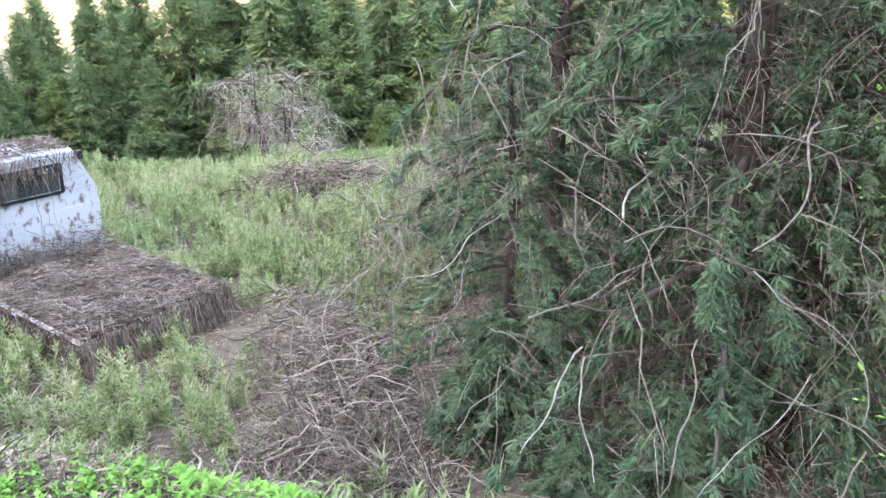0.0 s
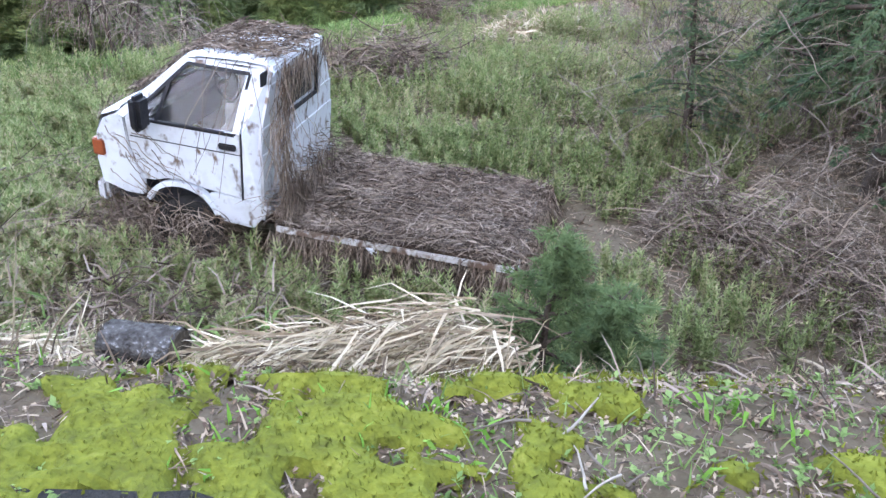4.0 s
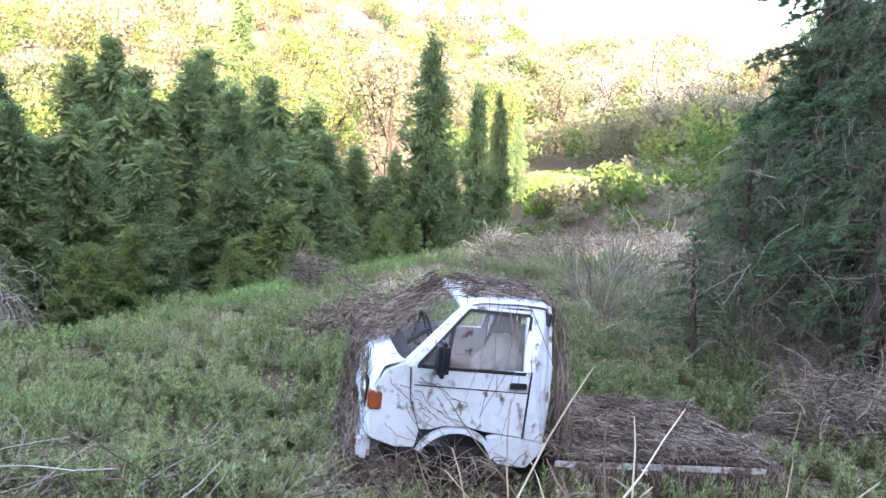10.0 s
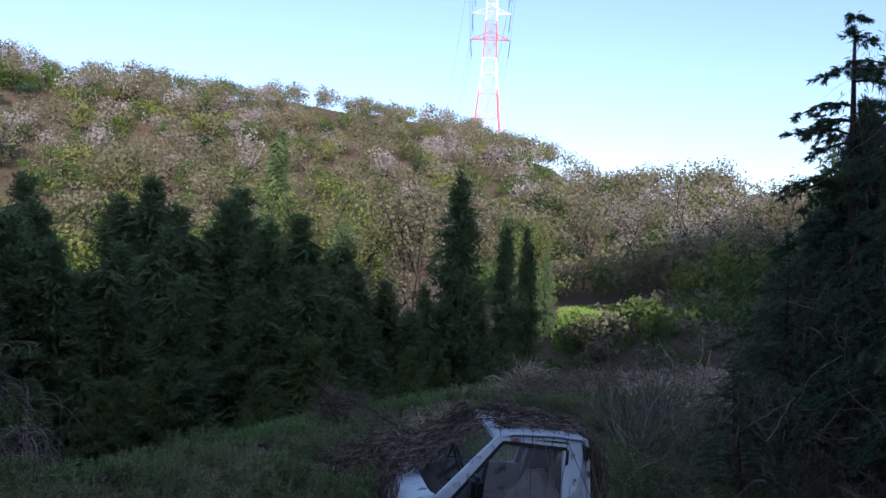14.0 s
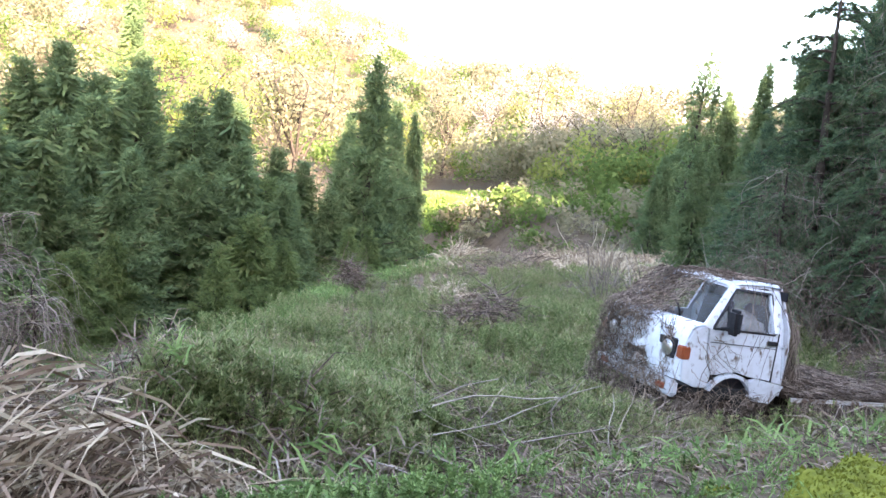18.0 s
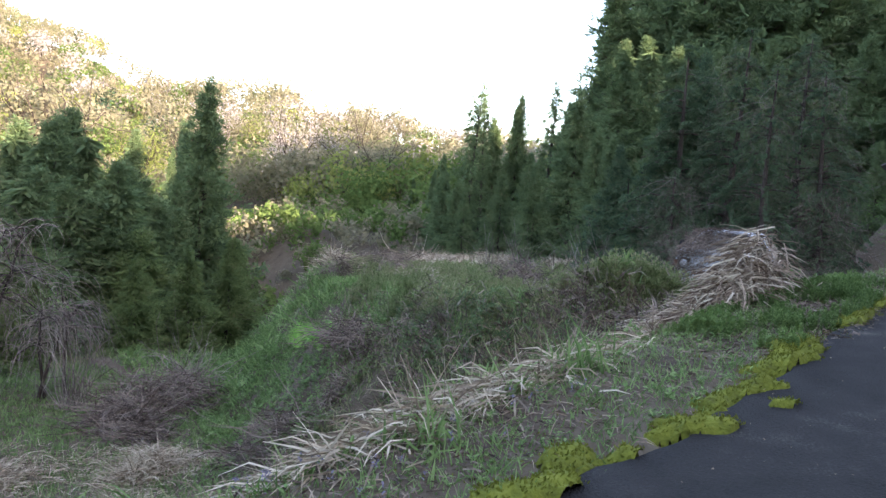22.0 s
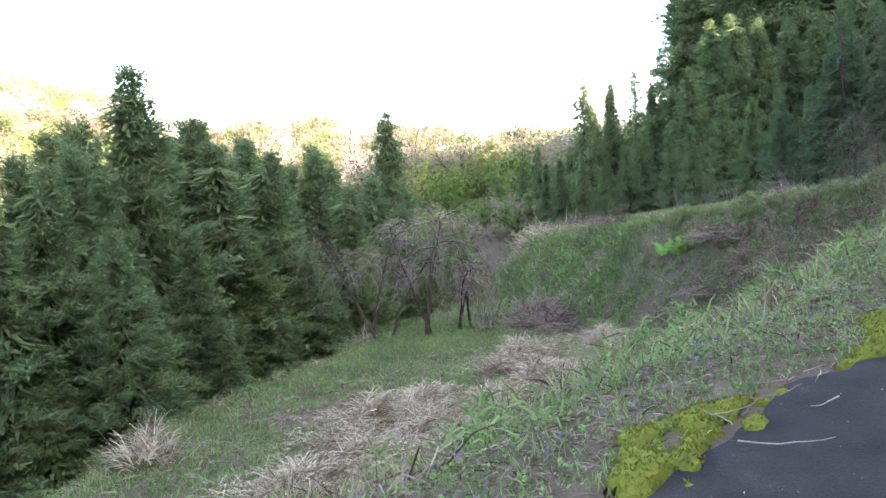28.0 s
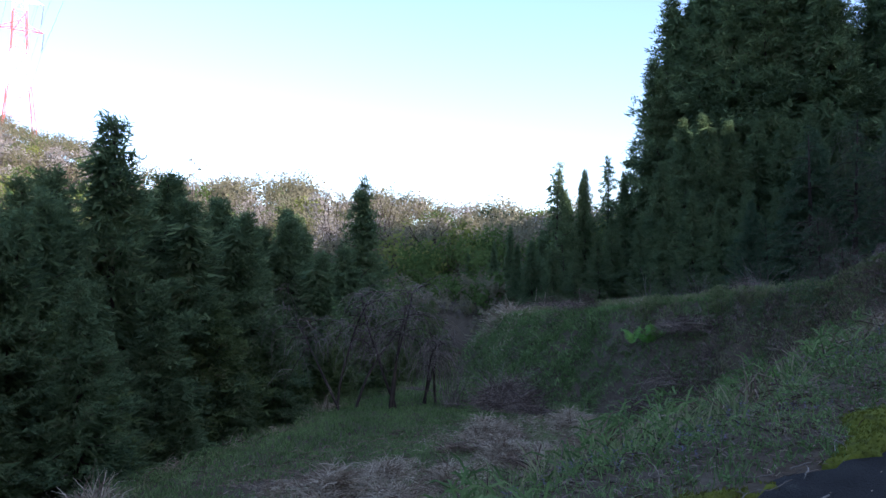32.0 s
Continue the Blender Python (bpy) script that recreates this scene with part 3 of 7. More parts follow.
    part("windscreen", bm, M["glass"], t, "dusty windscreen").visible_shadow = False
    bm = bmesh.new()
    xs = [0.44, 0.40, 0.30, 0.0, -0.18, -0.24]
    zs = [0.66, 0.69, 0.715, 0.725, 0.715, 0.67]
    for dz, flip in ((0, 1), (-0.03, -1)):
        g = []
        for x, z in zip(xs, zs):
            g.append([bm.verts.new((x, y, z + dz - d)) for y, d in ((-0.205, 0.035), (-0.24, 0.008), (-0.4, 0.0), (W / 2, -0.015), (W + 0.4, 0.0), (W + 0.24, 0.008), (W + 0.205, 0.035))])
        for i in range(len(xs) - 1):
            for j in range(6):
                bm.faces.new((g[i][j], g[i][j + 1], g[i + 1][j + 1], g[i + 1][j])[::flip])
    part("roof", bm, M["white"], t, "white cab roof", True)
    bm = bmesh.new()
    slab(bm, [(0.36, -0.27, 0.66), (-0.19, -0.27, 0.66), (-0.19, W + 0.27, 0.66), (0.36, W + 0.27, 0.66)], 0.012)
    part("headliner", bm, M["black"], t, "dark roof lining")
    bm = bmesh.new()
    for z0, z1 in ((-0.38, 0.26), (0.56, 0.65)):
        box(bm, (-0.200, W + 0.1, z0), (-0.188, -0.1, z1))
    part("back_lining", bm, M["black"], t, "dark lining of the back wall")
    xb, xt = -0.225, -0.235
    wz0, wz1, wi = 0.29, 0.56, 0.39
    for z0, z1, a, b in ((-0.40, 0.10, 0.0, CAB_W), (0.10, wz0, 0.0, CAB_W), (wz1, 0.68, 0.0, CAB_W), (wz0, wz1, 0.0, wi), (wz0, wz1, CAB_W - wi, CAB_W)):
        def yy(v, z):
            return -v + (side_y(z) if v == 0.0 else 0) - (side_y(z) if v == CAB_W else 0)
        q = [(xb, yy(a, z0), z0), (xb, yy(b, z0), z0), (xt, yy(b, z1), z1), (xt, yy(a, z1), z1)]
        bm = bmesh.new()
        slab(bm, q, 0.02 if z0 != 0.10 else 0.03)
        bmesh.ops.recalc_face_normals(bm, faces=bm.faces)
        part("back_panel", bm, M["grimy"], t, "grimy white back wall of the cab")
    bm = bmesh.new()
    slab(bm, [(-0.24, -wi, wz0), (-0.24, -CAB_W + wi, wz0), (-0.245, -CAB_W + wi, wz1), (-0.245, -wi, wz1)], 0.005)
    part("rear_window", bm, M["glass"], t, "dusty rear window").visible_shadow = False
    bm = bmesh.new()
    for lo, hi in (((-0.26, -wi - 0.01, wz0 - 0.015), (-0.235, -wi + 0.02, wz1 + 0.015)), ((-0.26, -CAB_W + wi - 0.02, wz0 - 0.015), (-0.235, -CAB_W + wi + 0.01, wz1 + 0.015)), ((-0.26, -CAB_W + wi, wz0 - 0.02), (-0.235, -wi, wz0 + 0.008)), ((-0.26, -CAB_W + wi, wz1 - 0.008), (-0.235, -wi, wz1 + 0.02))):
        box(bm, lo, hi, 0.004)
    part("rear_window_seal", bm, M["black"], t, "black rubber seal")
    # inside
    bm = bmesh.new()
    box(bm, (-0.19, W + 0.05, -0.42), (0.95, -0.05, -0.36))
    part("cab_floor", bm, M["black"], t)
    bm = bmesh.new()
    box(bm, (0.72, W + 0.06, -0.1), (0.93, -0.06, 0.22), 0.03)
    part("dashboard", bm, M["black"], t, "dark dashboard")
    for yc in (-0.37, -1.0):
        bm = bmesh.new()
        box(bm, (-0.08, yc - 0.25, -0.12), (0.38, yc + 0.25, 0.02), 0.05)
        seat = part("seat", bm, M["seat"], t, "dark worn seat cushion", True)
        bm = bmesh.new()
        r = bmesh.ops.create_cube(bm, size=1)
        bmesh.ops.transform(bm, matrix=pose(-0.10, yc, 0.22, 0, -12) @ Matrix.Diagonal((0.11, 0.46, 0.5, 1)), verts=r["verts"])
        bmesh.ops.bevel(bm, geom=bm.edges[:], offset=0.04, segments=3, affect="EDGES")
        part("backrest", bm, M["seat"], seat, "", True)
    rng = np.random.RandomState(8)
    bm = bmesh.new()
    r = bmesh.ops.create_icosphere(bm, subdivisions=4, radius=1)
    for v in r["verts"]:
        v.co = Vector((0.06 + v.co.x * 0.2, -0.42 + v.co.y * 0.26, 0.14 + v.co.z * 0.24 - max(0, v.co.x) * 0.12)) + v.co * 0.07 * noise.noise(v.co * 3)
    part("sheet", bm, M["sheet"], t, "crumpled pale sheet over the seat", True)
    a = np.linspace(0, 2 * math.pi, 22)
    ring = np.stack([0.52 + 0.06 * np.sin(a), -1.0 + 0.17 * np.cos(a), 0.27 + 0.155 * np.sin(a)], 1)
    v, f = tubes([ring, np.array([(0.52, -1.0, 0.27), (0.72, -1.0, 0.12)])], [(0.013, 0.013), (0.02, 0.02)], 6)
    link("steering_wheel", raw_mesh("steering_wheel", v, f, M["black"], True), t, "black steering wheel")
    # load bed
    bm = bmesh.new()
    box(bm, (-2.06, W - 0.02, -0.43), (-0.31, 0.02, -0.385), 0.006)
    part("bed_deck", bm, M["rust"], t, "rusty load bed")
    for y0, y1 in ((0.015, 0.04), (W - 0.04, W - 0.015)):
        bm = bmesh.new()
        box(bm, (-2.06, y0, -0.45), (-0.33, y1, -0.40), 0.008)
        part("bed_rail", bm, M["rail"], t, "grimy side rail, its white paint mostly gone")
    bm = bmesh.new()
    slab(bm, [(-2.075, 0.0, -0.40), (-2.075, W, -0.40), (-2.10, W, -0.60), (-2.10, 0.0, -0.60)], 0.02)
    bmesh.ops.recalc_face_normals(bm, faces=bm.faces)
    part("tailboard", bm, M["rail"], t, "stained tailboard hanging down")
    for y in (-0.3, W + 0.3):
        bm = bmesh.new()
        box(bm, (-2.0, y - 0.04, -0.56), (0.9, y + 0.04, -0.45), 0.008)
        part("chassis_beam", bm, M["rust"], t, "rusty chassis beam")
    bm = bmesh.new()
    slab(bm, [(-1.16, 0.03, -0.56), (-1.12, 0.03, -0.56), (-1.01, 0.035, -0.44), (-1.06, 0.035, -0.44)], 0.02)
    bmesh.ops.recalc_face_normals(bm, faces=bm.faces)
    part("stay", bm, M["white"], t, "white slanting stay below the bed")
    return t


truck = build_truck()


def in_truck(p):
    a = np.array(TRUCK)
    return np.asarray(p) @ a[:3, :3].T + a[:3, 3]


# ---- cedars ----


def cedar(seed, height, radius, bare=0.12, clumps=12, whorls=26, spray=7, size=0.33, drooping=0.25, needle=0.055, loose=0.75, core=0, mat="cedar"):
    """Trunk and crown meshes of a cedar: drooping boughs that carry sprays of short shoots."""
    rng = np.random.RandomState(seed)
    trunk = wander(rng, (0, 0, -0.8), (0, 0, 1), height * 0.97 + 0.8, 10, 0.012)
    paths, radii = [trunk], [(height * 0.014 + 0.05, 0.015)]
    bases, dirs, lens = [], [], []
    for w in range(whorls):
        f = bare + (1 - bare) * ((w + rng.rand()) / whorls)
        z = f * height
        reach = radius * ((1 - f) ** 0.72) * (0.55 + 0.6 * min(1, (f - bare) / 0.18 + 0.3)) + 0.12
        for b in range(5):
            if rng.rand() < 0.12:
                continue
            a = rng.rand() * 6.283
            L = reach * rng.uniform(0.62, 1.15)
            c = np.array([np.interp(z, trunk[:, 2], trunk[:, 0]), np.interp(z, trunk[:, 2], trunk[:, 1]), z])
            d = np.array([math.cos(a), math.sin(a), rng.uniform(0.0, 0.45) * (0.4 + f)])
            p = wander(rng, c, d, L, 5, 0.08, drooping * 0.5)
            if rng.rand() < 0.5:
                paths.append(p)
                radii.append((0.012 + 0.012 * L, 0.006))
            k = max(5, int(clumps * L / radius * 1.5))
            t = rng.uniform(0.08, 1.0, k) ** 0.75
            pts = np.stack([np.interp(t * 5, range(6), p[:, i]) for i in range(3)], 1)
            pts += rng.normal(size=(k, 3)) * size * 0.35
            out = np.stack([np.full(k, d[0]), np.full(k, d[1]), np.zeros(k)], 1)
            for _ in range(spray):
                dd = out * 0.75 + rng.normal(size=(k, 3)) * loose
                dd[:, 2] = dd[:, 2] * 0.7 - drooping
                bases.append(pts + rng.normal(size=(k, 3)) * size * 0.15)
                dirs.append(dd)
                lens.append(rng.uniform(0.5, 1.25, k) * size)
    base, dr, ln_ = np.concatenate(bases), np.concatenate(dirs), np.concatenate(lens)
    dr = dr / np.linalg.norm(dr, axis=1, keepdims=True)
    sd = np.cross(dr, rng.normal(size=dr.shape))
    sd = sd / (np.linalg.norm(sd, axis=1, keepdims=True) + 1e-6) * (needle * 0.5 * ln_ / size)[:, None]
    v, f = quads(base, dr * ln_[:, None], sd)
    if core:
        # shaded twigs close to the trunk fill the crown
        fz = bare + (1 - bare) * rng.rand(core) ** 1.25 * 0.96
        rr = radius * (1 - fz) ** 0.75 * 0.62 * np.sqrt(rng.rand(core)) + 0.03
        a = rng.uniform(0, 6.283, core)
        cb = np.stack([rr * np.cos(a), rr * np.sin(a), fz * height + 0.1], 1)
        cd = np.stack([np.cos(a) * 0.8, np.sin(a) * 0.8, -0.5 - rng.rand(core) * 0.6], 1) + rng.normal(size=(core, 3)) * 0.4
        cs = np.cross(cd, rng.normal(size=(core, 3)))
        cs = cs / np.linalg.norm(cs, axis=1, keepdims=True) * size * 0.13
        v, f = merge([(v, f), quads(cb, cd * size * 0.95, cs)])
    tv, tf = tubes(paths, radii, 5)
    return raw_mesh("trunk", tv, tf, M["bark"], True), raw_mesh("crown", v, f, M[mat])


def plant_tree(name, meshes, x, y, top, height, label, category, turn, wide=1.0, group="", mat=None, z=None):
    """Stands a tree so that its top comes to the height top."""
    zg = float(land(x, y)) if z is None else z
    k = max(0.25, (top - zg) / height)
    t = thing(name, Matrix.LocRotScale((x, y, zg), Euler((0, 0, turn)), (k * wide, k * wide, k)), label, category, group)
    for n_, me in zip(("trunk", "crown"), meshes):
        link(n_, me, t)
    return t


def conifer(seed, radius, boughs=200, tuft=0.36, fill=18, ragged=0.28, bare=0.03, core=2600, mat="cedar"):
    """Trunk and crown of a 14 m cedar: a spire of separate boughs, each ending in tufts of short shoots."""
    rng = np.random.RandomState(seed)
    H = 14.0
    trunk = wander(rng, (0, 0, -0.8), (0, 0, 1), H + 0.6, 12, 0.010)
    paths, radii = [trunk], [(0.24, 0.02)]
    pos, out, size = [], [], []
    phase = rng.uniform(0, 6.28)
    for i in range(boughs):
        f = bare + (1 - bare) * ((i + rng.rand()) / boughs) ** 0.92
        a = i * 2.4 + rng.normal() * 0.45
        L = 1.25 * radius * (1 - f) ** 0.98 * (0.7 + 0.3 * min(1, f / 0.15)) * rng.uniform(1 - ragged, 1 + ragged) * (1 + 0.14 * math.sin(f * 34 + phase)) + 0.14
        z = f * H
        c = np.array([np.interp(z, trunk[:, 2], trunk[:, 0]), np.interp(z, trunk[:, 2], trunk[:, 1]), z])
        el = -0.22 + 0.85 * f + rng.normal() * 0.12
        d = np.array([math.cos(a) * math.cos(el), math.sin(a) * math.cos(el), math.sin(el)])
        p = wander(rng, c, d, L, 5, 0.05, -0.05 if f > 0.5 else 0.05)
        if i % 2:
            paths.append(p)
            radii.append((0.014 + 0.014 * L, 0.006))
        k = 3 + int(L * 2.7)
        t = np.clip(rng.uniform(0.3, 1.05, k), 0, 1) * 5
        pos.append(np.stack([np.interp(t, range(6), p[:, j]) for j in range(3)], 1) + rng.normal(size=(k, 3)) * tuft * 0.3)
        out.append(np.repeat(d[None], k, 0))
        size.append(np.full(k, tuft * (0.62 + 0.5 * (1 - f))))
    pos, out, size = np.concatenate(pos), np.concatenate(out), np.concatenate(size)
    n = len(pos) * fill
    sz = np.repeat(size, fill)[:, None]
    base = np.repeat(pos, fill, 0) + rng.normal(size=(n, 3)) * sz * np.array([0.42, 0.42, 0.3])
    dr = np.repeat(out, fill, 0) * 0.6 + rng.normal(size=(n, 3)) * 0.6 + np.array([0, 0, 0.12])
    dr /= np.linalg.norm(dr, axis=1, keepdims=True)
    side = np.cross(dr, rng.normal(size=(n, 3)))
    side /= np.linalg.norm(side, axis=1, keepdims=True) + 1e-6
    L = rng.uniform(0.5, 1.15, (n, 1)) * sz
    items = [quads(base, dr * L * 0.85, side * L * 0.12)]
    if core:
        fz = bare + (1 - bare) * rng.rand(core) ** 1.25 * 0.93
        rr = radius * (1 - fz) * 0.6 * np.sqrt(rng.rand(core))
        a = rng.uniform(0, 6.283, core)
        cb = np.stack([rr * np.cos(a), rr * np.sin(a), fz * H + 0.1], 1)
        cd = np.stack([np.cos(a), np.sin(a), -0.4 - rng.rand(core) * 0.5], 1) + rng.normal(size=(core, 3)) * 0.4
        cs = np.cross(cd, rng.normal(size=(core, 3)))
        items.append(quads(cb, cd * 0.36, cs / np.linalg.norm(cs, axis=1, keepdims=True) * 0.085))
    return raw_mesh("trunk", *tubes(paths, radii, 5), M["bark"], True), raw_mesh("crown", *merge(items), M[mat])


SPIRES = [conifer(11 + i, (2.3, 2.6, 2.1, 2.8)[i], (210, 190, 220, 200)[i]) for i in range(4)]
BUSHY = [conifer(41 + i, 3.5, 170, 0.40, 20, 0.2, 0.0, 3000, "cedar_light") for i in range(2)]
OPEN = [conifer(31 + i, 1.75, 74, 0.34, 20, 0.5, 0.10, 300) for i in range(2)]
TALL = [conifer(35 + i, 2.3, 130, 0.40, 22, 0.5, 0.05, 1400) for i in range(2)]
ROADSIDE = [conifer(51, 4.2, 330, 0.40, 24, 0.3, 0.0, 3500, "cedar_near")]
CL = "tall dark green cedar standing in the valley beyond the terraces"
LL = "bushy lighter green conifer at the edge of the terraces"
rt = random.Random(4)


def cedar_at(x, y, top, wide=1.0, kinds=SPIRES, label=CL, group="cedars in the valley"):
    if top - float(land(x, y)) > 2.0:
        plant_tree("cedar_tree", rt.choice(kinds), x, y, top, 14, label, "tree", rt.uniform(0, 6.28), wide, group)


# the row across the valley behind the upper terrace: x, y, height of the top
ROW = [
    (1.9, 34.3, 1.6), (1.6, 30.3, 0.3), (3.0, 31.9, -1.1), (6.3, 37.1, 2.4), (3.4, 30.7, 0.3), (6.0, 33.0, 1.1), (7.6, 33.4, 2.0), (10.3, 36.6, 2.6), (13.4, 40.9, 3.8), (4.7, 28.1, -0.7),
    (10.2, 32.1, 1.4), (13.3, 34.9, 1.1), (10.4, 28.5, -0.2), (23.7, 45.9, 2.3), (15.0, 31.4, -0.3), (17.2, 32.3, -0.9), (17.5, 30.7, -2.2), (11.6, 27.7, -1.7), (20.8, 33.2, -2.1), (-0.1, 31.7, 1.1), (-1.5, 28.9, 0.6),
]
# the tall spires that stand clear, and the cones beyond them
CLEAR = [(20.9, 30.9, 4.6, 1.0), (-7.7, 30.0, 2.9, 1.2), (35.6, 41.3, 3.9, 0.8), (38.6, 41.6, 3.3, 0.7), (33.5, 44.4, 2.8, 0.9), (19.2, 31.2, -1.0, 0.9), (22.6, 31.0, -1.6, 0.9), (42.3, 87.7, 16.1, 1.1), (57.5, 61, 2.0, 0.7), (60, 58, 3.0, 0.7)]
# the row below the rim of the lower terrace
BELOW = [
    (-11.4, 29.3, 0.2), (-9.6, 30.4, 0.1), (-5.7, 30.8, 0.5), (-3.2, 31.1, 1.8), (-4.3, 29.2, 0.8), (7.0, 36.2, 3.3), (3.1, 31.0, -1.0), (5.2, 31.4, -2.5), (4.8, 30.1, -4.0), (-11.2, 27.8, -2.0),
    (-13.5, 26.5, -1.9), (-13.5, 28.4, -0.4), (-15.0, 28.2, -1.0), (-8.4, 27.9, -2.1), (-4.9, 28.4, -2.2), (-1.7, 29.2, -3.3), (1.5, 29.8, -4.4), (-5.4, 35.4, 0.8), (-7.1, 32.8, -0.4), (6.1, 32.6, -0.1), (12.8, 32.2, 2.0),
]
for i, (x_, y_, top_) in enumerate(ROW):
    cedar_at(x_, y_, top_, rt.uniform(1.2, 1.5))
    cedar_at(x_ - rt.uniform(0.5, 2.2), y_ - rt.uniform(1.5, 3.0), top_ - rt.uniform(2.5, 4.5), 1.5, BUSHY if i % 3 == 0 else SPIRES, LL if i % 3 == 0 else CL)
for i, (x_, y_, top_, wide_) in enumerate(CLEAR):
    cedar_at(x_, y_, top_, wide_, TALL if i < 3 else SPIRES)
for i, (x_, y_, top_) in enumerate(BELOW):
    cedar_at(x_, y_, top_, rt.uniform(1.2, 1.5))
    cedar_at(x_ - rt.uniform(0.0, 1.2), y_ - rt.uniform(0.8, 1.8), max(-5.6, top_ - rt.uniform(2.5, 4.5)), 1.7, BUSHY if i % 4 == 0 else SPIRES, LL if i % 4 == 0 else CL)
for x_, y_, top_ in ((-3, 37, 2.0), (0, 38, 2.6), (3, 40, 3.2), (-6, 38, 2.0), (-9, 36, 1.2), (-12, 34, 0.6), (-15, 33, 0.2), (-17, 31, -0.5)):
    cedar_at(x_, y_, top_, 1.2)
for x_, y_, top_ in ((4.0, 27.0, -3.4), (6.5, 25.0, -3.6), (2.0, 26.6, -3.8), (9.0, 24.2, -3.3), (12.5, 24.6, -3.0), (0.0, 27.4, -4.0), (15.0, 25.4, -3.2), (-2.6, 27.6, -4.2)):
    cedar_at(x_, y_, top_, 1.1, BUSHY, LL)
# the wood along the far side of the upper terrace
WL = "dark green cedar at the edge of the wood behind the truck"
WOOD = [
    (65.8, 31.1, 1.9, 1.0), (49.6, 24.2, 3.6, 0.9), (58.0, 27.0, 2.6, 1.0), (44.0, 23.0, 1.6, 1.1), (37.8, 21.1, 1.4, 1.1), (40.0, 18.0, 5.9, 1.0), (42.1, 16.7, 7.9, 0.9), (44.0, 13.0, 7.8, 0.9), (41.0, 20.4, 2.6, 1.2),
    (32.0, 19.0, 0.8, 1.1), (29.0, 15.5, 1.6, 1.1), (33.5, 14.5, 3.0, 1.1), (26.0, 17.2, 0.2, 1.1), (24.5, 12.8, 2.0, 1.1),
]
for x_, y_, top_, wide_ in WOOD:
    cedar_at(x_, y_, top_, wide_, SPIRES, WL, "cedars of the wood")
for x_, y_, top_, wide_ in ((36.0, 19.1, 7.8, 1.0), (38.2, 18.4, 7.4, 0.9), (47.0, 14.6, 9.9, 1.1), (54.0, 11.6, 12.6, 1.1)):
    cedar_at(x_, y_, top_, wide_, OPEN, WL, "cedars of the wood")
# three ranks of it climb away to the east, the tallest at the back
for d0, step, low, rise in ((72, 1.25, 0.24, 0.14), (58, 1.6, 0.13, 0.07), (45, 2.1, 0.06, 0.05)):
    turn_ = -4.6
    while turn_ > -29:
        d_ = d0 + rt.uniform(-4, 5)
        x_, y_ = -28.0 + d_ * math.cos(radians(turn_)), 15.6 + d_ * math.sin(radians(turn_))
        gap_ = math.exp(-((turn_ + 17.5) / 1.1) ** 2)
        slope_ = low + rise * min(1.0, (-4.0 - turn_) / 2.5) * (1 - 0.8 * gap_) * rt.uniform(0.85, 1.12)
        if float(sn(x_, y_)[1]) > 4.6:
            cedar_at(x_, y_, -2.0 + d_ * slope_, 1.15, SPIRES, WL, "cedars of the wood")
        turn_ -= step * rt.uniform(0.8, 1.2)

# ---- the far hill ----


def puffs(seed, xs, ys, zs, sizes, leaves, size, broad=0.4):
    """Uneven crowns of small leaf clumps at the given places, as one mesh."""
    rng = np.random.RandomState(seed)
    n = len(xs)
    base = np.repeat(np.stack([xs, ys, zs], 1), leaves, 0)
    R = np.repeat(sizes, leaves)
    lob = rng.normal(size=(n, 6, 3))
    lob /= np.linalg.norm(lob, axis=2, keepdims=True)
    lob[..., 2] = np.abs(lob[..., 2])
    pick = lob[np.repeat(np.arange(n), leaves), rng.randint(0, 6, n * leaves)]
    d = rng.normal(size=(n * leaves, 3))
    d /= np.linalg.norm(d, axis=1, keepdims=True)
    p = base + pick * (R * 0.5)[:, None] + d * (R * 0.5)[:, None] * rng.uniform(0.4, 1, (n * leaves, 1))
    p[:, 2] += R * 0.5
    dirs = np.cross(d, rng.normal(size=d.shape)) + rng.normal(size=d.shape) * 0.25
    dirs /= np.linalg.norm(dirs, axis=1, keepdims=True)
    L = R * size * rng.uniform(0.6, 1.4, len(R))
    side = np.cross(d + rng.normal(size=d.shape) * 0.25, dirs)
    side /= np.linalg.norm(side, axis=1, keepdims=True)
    return quads(p - dirs * (L / 2)[:, None], dirs * L[:, None], side * (L * broad)[:, None])


def hillside(seed, count, az0, az1, k0, k1):
    rng = np.random.RandomState(seed)
    az, k = rng.uniform(az0, az1, count), rng.uniform(k0, k1, count) ** 0.8
    R = np.interp(az, RIDGE[:, 0], RIDGE[:, 1])
    r = 48 + (R - 48) * k
    x, y = -5 + r * np.cos(np.radians(az)), 5 + r * np.sin(np.radians(az))
    keep = ~meadow(x, y)
    return x[keep], y[keep], land(x[keep], y[keep])


def meadow(x, y):
    a, d = np.degrees(np.arctan2(y - 4, x + 10)), np.hypot(x + 10, y - 4)
    return (a > 29.0) & (a < 36.5) & (d > 82) & (d < 103)


def woods(name, seed, count, mat, size, label, az=(2, 100), k=(0.25, 1.05), leaves=400, leaf=0.08, broad=0.45):
    x, y, z = hillside(seed, count, *az, *k)
    rng = np.random.RandomState(seed + 1)
    sizes = rng.uniform(0.6, 1.25, len(x)) * size
    ob = link(name, raw_mesh(name, *puffs(seed, x, y, z, sizes, leaves, leaf, broad), M[mat]))
    tagged(ob, label, "woods", kind="stuff")


